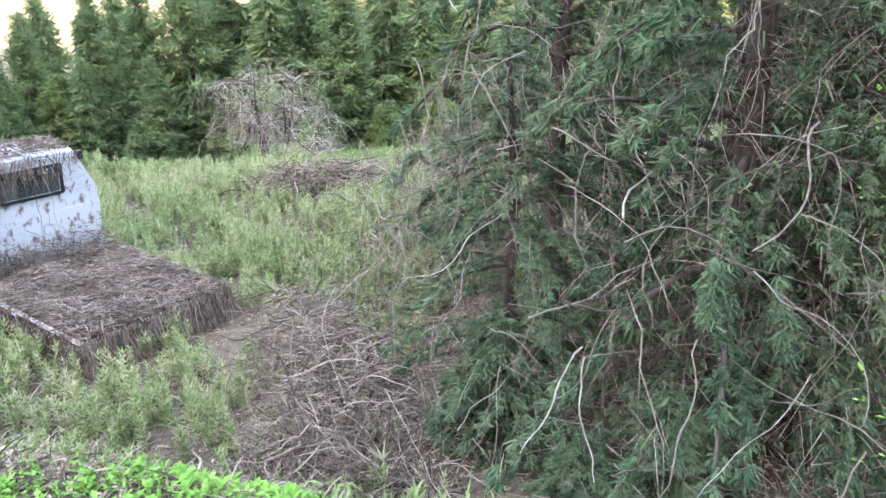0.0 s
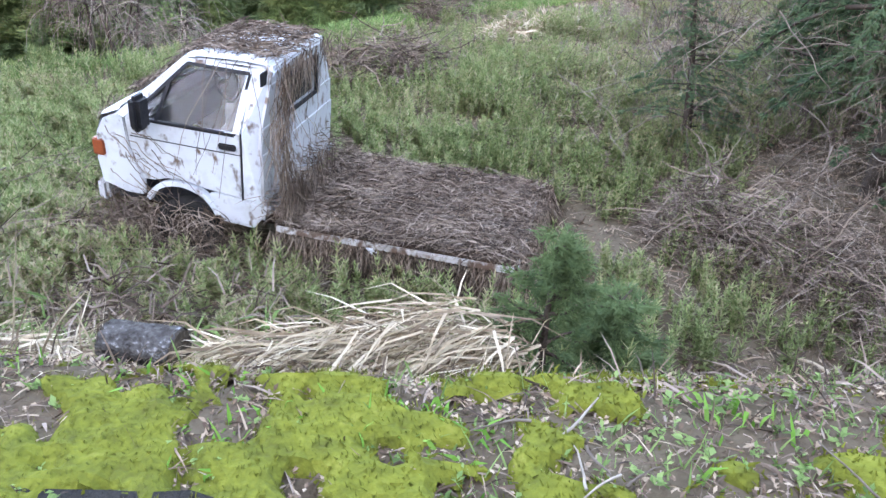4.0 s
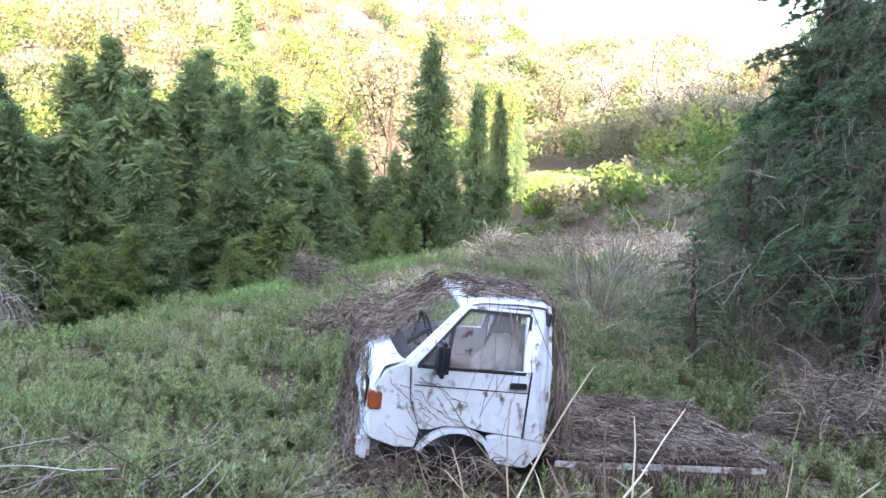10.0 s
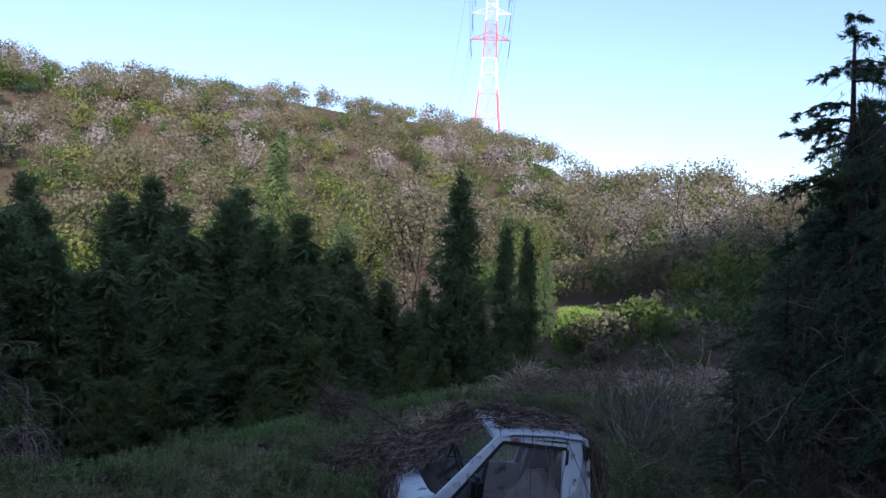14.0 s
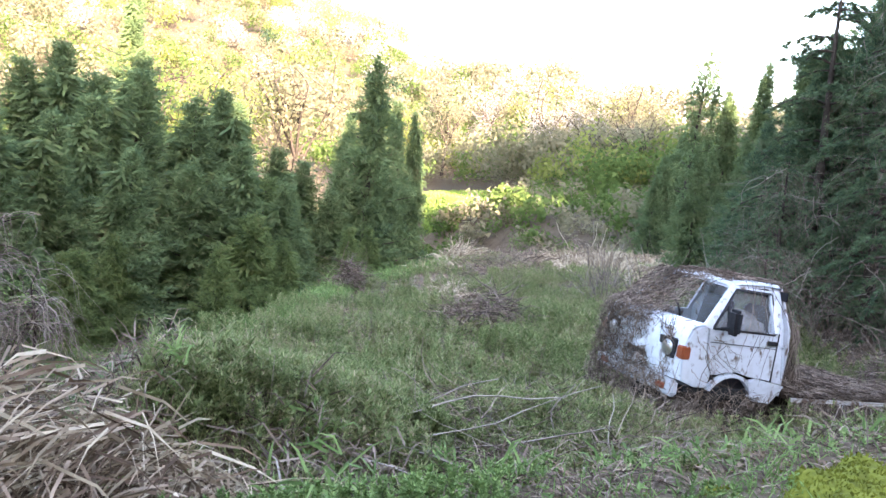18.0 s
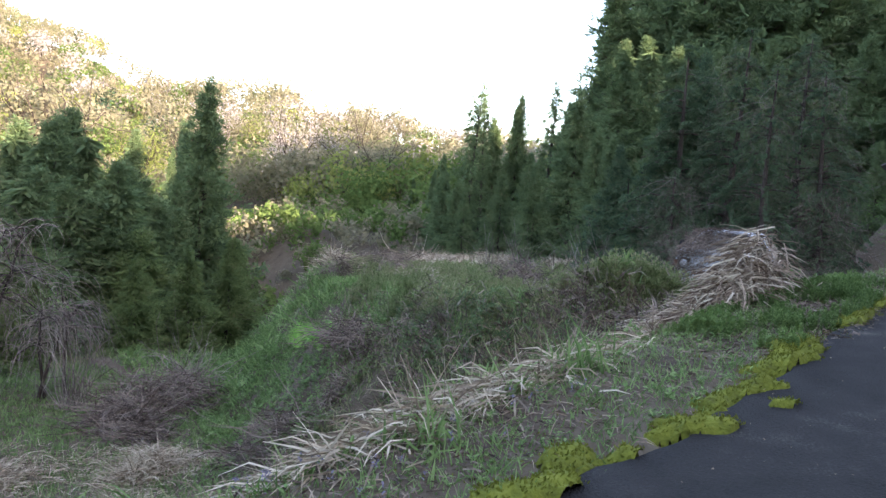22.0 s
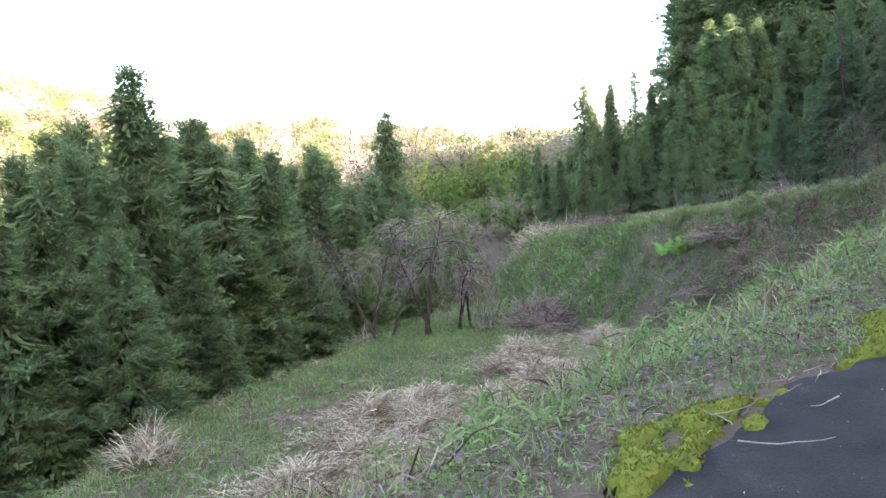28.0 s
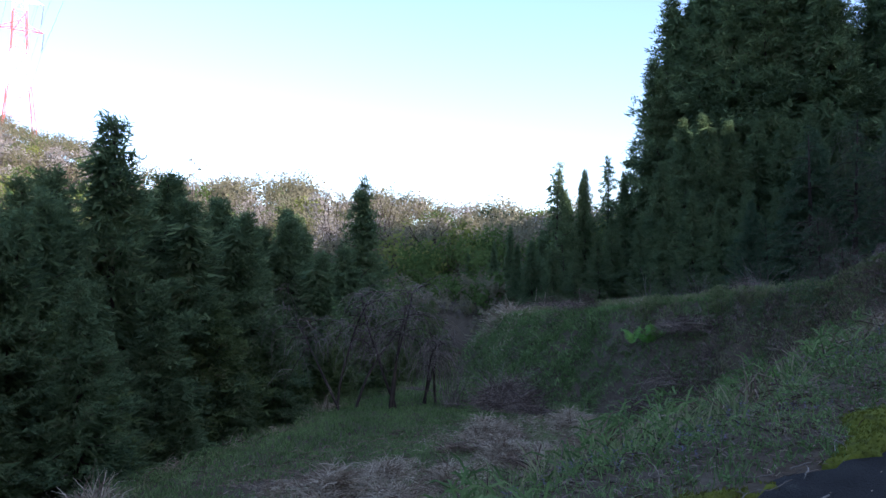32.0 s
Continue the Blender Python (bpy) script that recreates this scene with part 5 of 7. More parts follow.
stuff("leaf_litter", leaves(rng, x2, y2, z2, rng.uniform(0.010, 0.028, len(x2)), 3, 0.012), "litter", "brown dead leaves on the verge", "litter")
x2, y2, z2, s2, n2 = scatter(rng, 5200, 8.2, 13.6, 0.4, 2.6, lambda s, n, x, y: (n > edge_n(s) + 0.08) & (n < edge_n(s) + 1.7) & (ripple(x + 1, y + 3, 0.3) + 0.5 * ripple(x, y, 0.9) + rng.normal(size=s.shape) * 0.25 > 0.15))
stuff("verge_shoots", feathers(rng, x2, y2, z2, rng.uniform(0.06, 0.15, len(x2))), "grass", "low bushy green weeds at the edge of the asphalt", "weeds")
x2, y2, z2, s2, n2 = scatter(rng, 9000, 8.2, 14, 0.3, 2.6, lambda s, n, x, y: (n > edge_n(s) - 0.05) & (n < edge_n(s) + 1.7))
z2 = np.where(n2 < edge_n(s2), road_z(s2) + 0.014, z2)
stuff("dark_crumbs", strewn(rng, x2, y2, z2, 0.02, 0.12, 0.007, 0.25, 0.018), "vine", "dark crumbled litter at the edge of the asphalt", "litter")
x2, y2, z2, s2, n2 = scatter(rng, 24000, 16, 33, 0.3, 4.2, lambda s, n, x, y: (n > edge_n(s) + 0.4) & (n < edge_n(s) + 2.1))
stuff("dark_crumbs", strewn(rng, x2, y2, z2, 0.02, 0.12, 0.008, 0.3, 0.03), "vine", "dark crumbled litter between the weeds of the verge", "litter")
x2, y2, z2, s2, n2 = scatter(rng, 22000, -4, 7, 0.3, 3.2, lambda s, n, x, y: (n > edge_n(s) + 0.02) & (n < edge_n(s) + 1.3))
stuff("crumbled_litter", strewn(rng, x2, y2, z2, 0.015, 0.09, 0.006, 0.2, 0.014), "vine", "crumbled brown leaves and twigs covering the verge", "litter")
x2, y2, z2, s2, n2 = scatter(rng, 5200, -3.4, -0.3, 0.9, 3.4, lambda s, n, x, y: (n > edge_n(s) + 0.2) & (n < edge_n(s) + 1.15) & (ripple(x, y, 0.5) + rng.normal(size=s.shape) * 0.4 > -0.25 + 0.5 * np.clip(s + 1.2, 0, 1)))
stuff("bright_herbs", leaves(rng, x2, y2, z2, rng.uniform(0.015, 0.04, len(x2)), 9, 0.07), "bright", "dense bright green young weeds on the verge", "weeds")
k = (s < 13) | (n > edge_n(s) + 0.4)
stuff("dark_litter", strewn(rng, x[k], y[k], z[k], 0.02, 0.10, 0.010, 0.15, 0.012), "vine", "dark dead leaves and crumbled twigs on the verge", "litter")
x, y, z, s, n = scatter(rng, 5000, 14, 31, 7.5, 15, lambda s, n, x, y: (outside(LOWER, s, n) < -0.6) & patch(x, y, 2.6, 0.0))
stuff("straw_bed", strewn(rng, x, y, z, 0.15, 0.5, 0.013, 0.25, 0.09), "litter", "brown bed of old cut straw on the lower terrace", "straw")

# ---- straw ----


def straw_heap(seed, rows, count, length, width, spray, stand=0.0, name="straw_heap", mat="straw", label="heap of pale dry straw on the road verge", lift=0.0):
    """A heap along a ridge line: rows are (x, y, height, half width); stalks lie over it, pointing along spray."""
    rng = np.random.RandomState(seed)
    rows = np.array(rows, float)
    t = rng.uniform(0, len(rows) - 1, count)
    c = np.stack([np.interp(t, range(len(rows)), rows[:, i]) for i in range(4)], 1)
    r = rng.normal(size=(count, 2)) * 0.5
    x, y = c[:, 0] + r[:, 0] * c[:, 3], c[:, 1] + r[:, 1] * c[:, 3]
    fall = np.clip(1 - (r**2).sum(1) * 0.55, 0, 1)
    z = land(x, y) + c[:, 2] * fall * rng.uniform(0.1, 1.0, count) + lift
    d = np.array(spray)[None] + rng.normal(size=(count, 3)) * np.array([0.5, 0.5, 0.2])
    d[:, :2] += r * 0.5
    d[:, 2] = d[:, 2] * 0.8 + 0.06 + stand * rng.rand(count)
    out = tagged(link(name, raw_mesh(name, *blades(np.stack([x, y, z], 1), d, rng.uniform(0.4, 1.2, count) * length, np.full(count, width) * rng.uniform(0.5, 1.3, count), rng.uniform(0.1, 0.75, count), rng), M[mat])), label, "straw heap", kind="stuff")
    return out


def at(s, n):
    p = xy(s, n)
    return float(p[0]), float(p[1])


straw_heap(61, [(*at(3.6, 1.45), 0.14, 0.14), (*at(3.3, 1.55), 0.32, 0.20), (*at(2.95, 1.68), 0.50, 0.22), (*at(2.65, 1.75), 0.52, 0.2), (*at(2.4, 1.8), 0.3, 0.18)], 1900, 0.34, 0.010, (-0.8, 0.3, -0.1))
straw_heap(62, [(*at(4.15, 1.5), 0.12, 0.14), (*at(4.6, 1.5), 0.2, 0.18), (*at(5.1, 1.42), 0.22, 0.16), (*at(5.5, 1.4), 0.12, 0.16)], 900, 0.32, 0.010, (0.4, -0.3, -0.1), 0.0, label="trampled pale straw beside the log")
straw_heap(63, [(*at(10.2, 2.2), 0.3, 0.35), (*at(10.6, 2.0), 0.65, 0.40), (*at(11.0, 1.85), 0.98, 0.36), (*at(11.5, 1.75), 0.85, 0.40), (*at(12.1, 1.8), 0.5, 0.40), (*at(12.7, 2.1), 0.25, 0.35)], 2600, 0.40, 0.014, (-0.25, 0.45, -0.3), 0.0, label="large heap of pale dry straw on the road verge")
straw_heap(58, [(*at(10.2, 2.2), 0.28, 0.36), (*at(10.6, 2.0), 0.62, 0.41), (*at(11.0, 1.85), 0.94, 0.37), (*at(11.5, 1.75), 0.82, 0.41), (*at(12.1, 1.8), 0.48, 0.41), (*at(12.7, 2.1), 0.24, 0.36)], 3000, 0.38, 0.014, (-0.25, 0.45, -0.3), 0.0, mat="litter", label="brown older straw within the heap on the verge")
straw_heap(64, [(*at(12.0, 2.4), 0.4, 0.35), (*at(12.4, 3.0), 0.3, 0.35), (*at(12.8, 3.6), 0.2, 0.35), (*at(13.1, 4.4), 0.12, 0.3)], 1500, 0.5, 0.017, (-0.2, 0.9, -0.3), label="straw slid down the slope from the heap")
straw_heap(59, [(*at(11.0, 2.3), 0.3, 0.4), (*at(10.4, 2.5), 0.2, 0.45), (*at(9.9, 2.8), 0.14, 0.45), (*at(9.4, 3.0), 0.08, 0.4)], 1500, 0.42, 0.016, (0.5, 0.5, -0.1), label="broken straw spread below the heap")
straw_heap(65, [(*at(13.6, 1.8), 0.14, 0.3), (*at(14.6, 1.7), 0.2, 0.3), (*at(15.6, 1.6), 0.22, 0.3), (*at(16.5, 1.55), 0.2, 0.3), (*at(17.2, 1.65), 0.08, 0.25)], 1700, 0.32, 0.012, (-0.45, 0.6, -0.1), 0.05, label="bent pale pampas straw along the verge")
straw_heap(60, [(*at(4.9, 1.4), 0.10, 0.18), (*at(5.2, 1.35), 0.18, 0.18), (*at(5.6, 1.4), 0.10, 0.18)], 330, 0.32, 0.010, (0, 0, 0.0), 0.3, label="bleached dead grass standing on the verge")
# stalks standing up
rng = np.random.RandomState(66)


def stalks(name, seed, spots, per, h, label):
    rng = np.random.RandomState(seed)
    paths, radii, items = [], [], []
    for s, n in spots:
        px, py = at(s, n)
        for _ in range(per):
            x0, y0 = px + rng.normal() * 0.10, py + rng.normal() * 0.10
            d = np.array([rng.normal() * 0.4, rng.normal() * 0.4, 1])
            p = wander(rng, (x0, y0, float(land(x0, y0)) - 0.02), d, h * rng.uniform(0.45, 1.15), 6, 0.10, 0.05)
            w = np.cross(p[-1] - p[0], rng.normal(size=3))
            w = w / np.linalg.norm(w) * 0.006
            k = len(p)
            taper = np.linspace(1, 0.4, k)[:, None]
            v = np.concatenate([p - w * taper, p + w * taper])
            i = np.arange(k - 1)
            items.append((v, np.stack([i, i + 1, i + 1 + k, i + k], 1)))
    return tagged(link(name, raw_mesh(name, *merge(items), M["straw"])), label, "dry grass", kind="stuff")


stalks("dry_stalks", 67, [(4.4, 1.4), (4.3, 1.5), (4.2, 1.4)], 5, 0.6, "bleached dry stalks standing in the straw")
stalks("dry_stalks", 68, [(5.3, 1.35), (5.2, 1.4), (5.6, 1.4)], 7, 0.85, "tall bleached stalks beside the truck")
stalks("dry_stalks", 69, [(15.2, 1.6), (15.9, 1.7), (16.4, 1.5), (14.6, 1.9)], 14, 0.55, "arching bleached stalks on the verge")


def blade_clump(seed, s, n, count, h, label, mat="grass", width=0.016):
    rng = np.random.RandomState(seed)
    px, py = at(s, n)
    x, y = px + rng.normal(size=count) * 0.13, py + rng.normal(size=count) * 0.13
    d = rng.normal(size=(count, 3)) * 0.5
    d[:, 2] = 1
    b = np.stack([x, y, land(x, y) - 0.02], 1)
    v = blades(b, d, rng.uniform(0.4, 1.1, count) * h, np.full(count, width), rng.uniform(0.3, 1.4, count), rng)
    return tagged(link("grass_clump", raw_mesh("grass_clump", *v, M[mat])), label, "grass clump", kind="stuff")


for i, (s, n, c, h) in enumerate(((5.2, 1.3, 60, 0.4), (5.6, 1.2, 50, 0.35), (4.85, 1.2, 40, 0.25), (15.0, 1.55, 90, 0.5), (15.6, 1.75, 90, 0.5), (14.4, 1.8, 80, 0.45), (16.6, 1.35, 60, 0.35), (16.1, 1.9, 80, 0.5), (13.9, 2.2, 70, 0.5), (12.0, 2.6, 60, 0.45), (6.6, 1.4, 50, 0.3), (7.4, 1.6, 60, 0.3))):
    blade_clump(70 + i, s, n, c, h, "clump of long green grass blades growing through straw")
# bright young plants close to the road
for i, (s, n, c, h) in enumerate(((1.03, 1.12, 60, 0.18), (0.95, 1.3, 40, 0.14), (1.75, 1.15, 40, 0.16), (2.97, 1.07, 44, 0.17), (3.56, 1.0, 36, 0.14), (4.41, 1.15, 30, 0.12), (3.3, 0.85, 34, 0.14), (2.58, 0.96, 36, 0.15), (0.6, 1.7, 60, 0.2), (17.4, 1.9, 60, 0.3), (18.2, 1.3, 50, 0.16), (19.4, 1.4, 50, 0.16), (23.5, 2.6, 60, 0.25), (24.6, 2.9, 60, 0.25), (21.6, 2.2, 50, 0.2), (26.2, 2.9, 60, 0.2))):
    blade_clump(90 + i, s, n, c, h * 0.75, "fresh bright green weed rosette on the verge", "bright", 0.018)

# litter of cut straw on the lower terrace
rng = np.random.RandomState(101)
spots = [(-8.2, 18.7, 0.42), (-14.2, 20.6, 0.45), (-5.0, 16.6, 0.34), (-14.9, 19.4, 0.34), (-12.4, 18.8, 0.28), (-9.8, 18.0, 0.24), (-16.6, 20.0, 0.34), (-6.8, 18.6, 0.24), (-10.2, 17.0, 0.22), (-17.8, 20.6, 0.26), (-12.2, 20.2, 0.2)]
for i, (px, py, h) in enumerate(spots):
    straw_heap(110 + i, [(px - 0.7, py + 0.1, h * 0.3, 0.5), (px - 0.15, py, h * 1.5, 0.36), (px + 0.15, py, h * 1.4, 0.36), (px + 0.8, py - 0.2, h * 0.25, 0.5)], 1300, 0.42, 0.017, (0, 0, 0.0), 0.25, "straw_tuft", label="flattened clump of dry straw on the lower terrace")
near_heap = lambda x, y: np.min([np.hypot(x - a, (y - b) * 1.3) / (0.9 + 2.2 * h) for a, b, h in spots], 0)
x, y, z, s, n = scatter(rng, 60000, 10, 28, 7.5, 16, lambda s, n, x, y: (outside(LOWER, s, n) < -0.2) & (near_heap(x, y) + rng.normal(size=s.shape) * 0.22 + 0.2 * ripple(x, y, 0.9) < 0.8))
stuff("cut_straw", strewn(rng, x, y, z, 0.12, 0.4, 0.011, 0.3, 0.06), "straw", "cut dry straw strewn over the lower terrace", "straw")
for i in range(16):
    sx, nx = 13.5 + rng.rand() * 11, 8.8 + rng.rand() * 3.6
    px, py = at(sx, nx)
    straw_heap(300 + i, [(px - 0.3, py, 0.12, 0.3), (px, py, 0.24, 0.3), (px + 0.3, py - 0.1, 0.12, 0.3)], 360, 0.42, 0.015, (0, 0, 0.05), 0.05, "straw_tuft", "litter", label="flattened clump of dry straw on the lower terrace")
straw_heap(121, [(*at(26.4, 12.5), 0.4, 0.4), (*at(26.0, 12.9), 0.5, 0.35)], 420, 0.6, 0.016, (0, 0, 0.3), 0.4, "straw_tuft", label="arching dry grass clump at the terrace corner")
straw_heap(122, [(-4.2, 24.7, 0.5, 0.4), (-3.6, 24.9, 0.5, 0.4)], 420, 0.55, 0.018, (0, 0, 0.2), 0.2, "straw_tuft", label="pale straw clump at the terrace edge")
straw_heap(123, [(3.6, 13.6, 0.2, 0.6), (4.9, 14.3, 0.25, 0.6), (6.4, 14.6, 0.2, 0.6)], 700, 0.5, 0.02, (0, 0, 0.1), 0.1, "straw_tuft", label="flattened straw on the upper terrace")
straw_heap(124, [(14.0, 20.4, 0.5, 0.8), (15.6, 21.4, 0.7, 0.8)], 500, 0.8, 0.03, (0, 0, 0.2), 0.2, "straw_tuft", label="straw clump at the far end of the terrace rim")

# ---- dead vines and brush ----


def tangle(name, seed, centres, count, reach, thick, mat, label, category, sag=0.03, wild=0.22, seg=7, up=0.3, fine=0):
    """A heap of crooked stems: centres are (x, y, z, radius, height)."""
    rng = np.random.RandomState(seed)
    paths, radii = [], []
    for _ in range(count):
        cx, cy, cz, r, h = centres[rng.randint(len(centres))]
        a, q = rng.uniform(0, 6.283), math.sqrt(rng.rand()) * r
        p0 = (cx + q * math.cos(a), cy + q * math.sin(a), cz + h * rng.rand() * (1 - (q / r) ** 2 * 0.8))
        d = rng.normal(size=3)
        d[2] = abs(d[2]) * up
        paths.append(wander(rng, p0, d, reach * rng.uniform(0.4, 1.2), seg, wild, sag))
        w = thick * rng.uniform(0.5, 1.3)
        radii.append((w, w * 0.5))
    v, f = tubes(paths, radii, 3)
    for p in (v,):
        g = land(p[:, 0], p[:, 1])
        p[:, 2] = np.maximum(p[:, 2], g - 0.01)
    items = [(v, f)]
    if fine:
        c = np.array(centres)[rng.randint(0, len(centres), fine)]
        a, q = rng.uniform(0, 6.283, fine), np.sqrt(rng.rand(fine)) * c[:, 3]
        b = np.stack([c[:, 0] + q * np.cos(a), c[:, 1] + q * np.sin(a), c[:, 2] + c[:, 4] * rng.rand(fine) * (1 - (q / c[:, 3]) ** 2 * 0.8)], 1)
        d = rng.normal(size=(fine, 3))
        d[:, 2] = d[:, 2] * 0.4 - 0.1
        items.append(blades(b, d, rng.uniform(0.15, 0.6, fine) * reach, np.full(fine, thick * 0.9), np.full(fine, 0.4), rng))
    return tagged(link(name, raw_mesh(name, *merge(items), M[mat])), label, category, kind="stuff")


L0 = lambda x, y: float(land(x, y))
tangle("vine_mound", 131, [(1.35, 4.7, L0(1.35, 4.7), 0.45, 0.7), (1.6, 4.1, L0(1.6, 4.1), 0.5, 0.9), (1.85, 3.5, L0(1.85, 3.5), 0.5, 0.9), (1.75, 2.9, L0(1.75, 2.9), 0.5, 0.8), (2.2, 2.5, L0(2.2, 2.5), 0.4, 0.45)], 520, 0.6, 0.006, "vine", "mound of brown dead vines behind the truck bed", "vines", fine=7500, up=0.5)
tangle("brush_pile", 132, [(0.0, 10.6, L0(0.0, 10.6), 0.6, 0.55), (0.55, 10.6, L0(0.55, 10.6), 0.65, 0.75), (1.15, 10.8, L0(1.15, 10.8), 0.6, 0.6)], 520, 0.6, 0.010, "vine", "heap of dead branches and creeper on the terrace", "brush pile", up=0.35, fine=1800)
tangle("brush_pile", 133, [(-4.2, 6.9, L0(-4.2, 6.9), 0.9, 0.22), (-3.2, 7.4, L0(-3.2, 7.4), 0.8, 0.22), (-5.0, 7.6, L0(-5.0, 7.6), 0.8, 0.18), (-5.6, 7.0, L0(-5.6, 7.0), 0.7, 0.2), (-3.6, 6.2, L0(-3.6, 6.2), 0.7, 0.2), (-4.3, 6.2, L0(-4.3, 6.2), 0.7, 0.3), (-5.2, 6.3, L0(-5.2, 6.3), 0.7, 0.3), (-4.6, 5.6, L0(-4.6, 5.6), 0.6, 0.25)], 620, 1.0, 0.006, "vine", "low tangle of bare brown branches before the truck", "brush pile", up=0.15, fine=4200)
tangle("vine_mound", 134, [(-1.6, 19.1, L0(-1.6, 19.1), 0.9, 0.9), (-0.6, 18.6, L0(-0.6, 18.6), 0.9, 0.9), (-2.8, 18.9, L0(-2.8, 18.9), 0.7, 0.5), (-3.4, 18.0, L0(-3.4, 18.0), 0.7, 0.4)], 420, 1.4, 0.012, "vine", "brown bramble mound at the foot of the bank", "vines", fine=3600)
tangle("vine_mound", 135, [(-4.5, 12.8, L0(-4.5, 12.8), 0.7, 0.5), (-3.6, 13.2, L0(-3.6, 13.2), 0.7, 0.4), (-5.2, 13.6, L0(-5.2, 13.6), 0.8, 0.3), (-4.9, 14.4, L0(-4.9, 14.4), 0.8, 0.3)], 320, 1.0, 0.010, "vine", "dark brown creeper on the face of the bank", "vines", fine=2600)
tangle("bracken", 136, [(10.5, 16.5, L0(10.5, 16.5), 1.2, 0.5), (12.5, 17.4, L0(12.5, 17.4), 1.4, 0.7), (14.5, 18, L0(14.5, 18), 1.4, 0.7), (17, 19, L0(17, 19), 1.6, 0.8), (20, 18.5, L0(20, 18.5), 2, 1.0), (9, 15.2, L0(9, 15.2), 0.9, 0.3)], 300, 0.9, 0.010, "vine", "mounds of reddish-brown dead bracken", "bracken", fine=5200)
tangle("bracken", 137, [(23, 24, L0(23, 24), 2.5, 1.0), (28, 26, L0(28, 26), 3, 1.2), (33, 26, L0(33, 26), 3, 1.4), (26, 20, L0(26, 20), 2.5, 1.0), (32, 20, L0(32, 20), 3, 1.2)], 900, 1.4, 0.022, "straw", "pale dead scrub beyond the terrace", "scrub", fine=5200)
tangle("vine_stump", 138, [(3.2, 16.0, L0(3.2, 16.0), 0.22, 0.95), (3.35, 16.2, L0(3.35, 16.2), 0.3, 0.8), (4.1, 16.6, L0(4.1, 16.6), 0.4, 0.6)], 240, 0.7, 0.008, "vine", "old stump wrapped in brown vines on the terrace corner", "stump", sag=0.08, fine=1100)
for i, (px, py) in enumerate(((6.8, 11.3), (9.5, 12.0), (4.6, 9.3), (7.5, 8.6), (11.5, 13.2))):
    tangle("dead_shrub", 140 + i, [(px, py, L0(px, py), 0.25, 0.1)], 46, 1.7, 0.009, "twig", "leafless grey-brown shrub before the cedars", "shrub", sag=0.05, wild=0.16, up=2.6, fine=300)

tangle("fallen_branches", 139, [(-4.6, 6.3, L0(-4.6, 6.3), 0.9, 0.2), (-5.6, 6.6, L0(-5.6, 6.6), 0.9, 0.25), (-3.6, 6.9, L0(-3.6, 6.9), 0.7, 0.2), (-6.4, 7.2, L0(-6.4, 7.2), 0.7, 0.2)], 150, 1.5, 0.009, "twig", "long bare grey branches lying before the truck", "branches", up=0.12, wild=0.12)
# the mat over the truck
rng = np.random.RandomState(150)
k = 13000
b = np.stack([rng.uniform(-2.1, -0.22, k), rng.uniform(-1.42, 0.05, k), np.zeros(k)], 1)
b[:, 2] = -0.385 + rng.rand(k) * (0.05 + 0.05 * np.clip(ripple(b[:, 0] * 3, b[:, 1] * 3, 1.0) + 0.7, 0, 2)) + 0.32 * np.clip(1 - (-0.22 - b[:, 0]) / 0.3, 0, 1) ** 2 * rng.rand(k) * (0.6 + 0.5 * np.clip(-b[:, 1], 0, 1))
d = rng.normal(size=(k, 3))
d[:, 2] *= 0.12
mat_items = [blades(b, d, rng.uniform(0.05, 0.19, k), np.full(k, 0.0065) * rng.uniform(0.5, 1.4, k), np.full(k, 0.25), rng)]
for k, x0, x1, y0, y1, z0, drop in ((5600, -2.12, -0.30, 0.03, 0.10, -0.43, 0.36), (7000, -2.20, -2.08, -1.42, 0.09, -0.365, 0.42), (2400, -2.05, -0.4, -1.48, -1.40, -0.37, 0.35)):
    b = np.stack([rng.uniform(x0, x1, k), rng.uniform(y0, y1, k), z0 - rng.rand(k) * 0.12], 1)
    d = np.stack([rng.normal(size=k) * 0.35, rng.normal(size=k) * 0.2, -np.ones(k)], 1)
    mat_items.append(blades(b, d, rng.uniform(0.08, drop, k), np.full(k, 0.007), np.full(k, 0.1), rng))
k = 2200
b = np.stack([rng.uniform(-0.26, 0.40, k), rng.uniform(-1.14, -0.26, k), np.full(k, 0.725)], 1)
b[:, 2] += rng.rand(k) * 0.02 - np.clip(b[:, 0] - 0.28, 0, 1) * 0.3
d = rng.normal(size=(k, 3))
d[:, 2] *= 0.10
mat_items.append(blades(b, d, rng.uniform(0.05, 0.16, k), np.full(k, 0.008), np.full(k, 0.3), rng))
# over the windscreen and the nose
k = 3600
t, w = rng.rand(k), rng.rand(k) ** 0.7
b = np.stack([0.44 + 0.64 * t, -0.46 - 0.86 * w + 0.10 * rng.normal(size=k) - 0.05 * t, np.zeros(k)], 1)
b[:, 2] = np.interp(b[:, 0], [0.42, 0.855, 0.92, 1.02, 1.10], [0.695, 0.31, 0.30, 0.25, 0.10]) + 0.005 + 0.022 * rng.rand(k)
b[:, 1] = np.clip(b[:, 1], -1.34, -0.12)
d = rng.normal(size=(k, 3)) * np.array([0.25, 0.9, 0.10]) + np.array([0.35, 0.0, -0.28])
mat_items.append(blades(b + np.array([0.02, 0, 0.02]), d, rng.uniform(0.04, 0.13, k), np.full(k, 0.008), np.full(k, 0.3), rng))
k = 6500
w = rng.rand(k)
b = np.stack([1.07 + 0.05 * rng.rand(k) + 0.15 * rng.rand(k) * (1 - w) ** 1.5, -1.42 + 1.25 * rng.rand(k) ** 1.15, -0.8 + 1.02 * w], 1)
d = rng.normal(size=(k, 3)) * np.array([0.12, 0.6, 0.5])
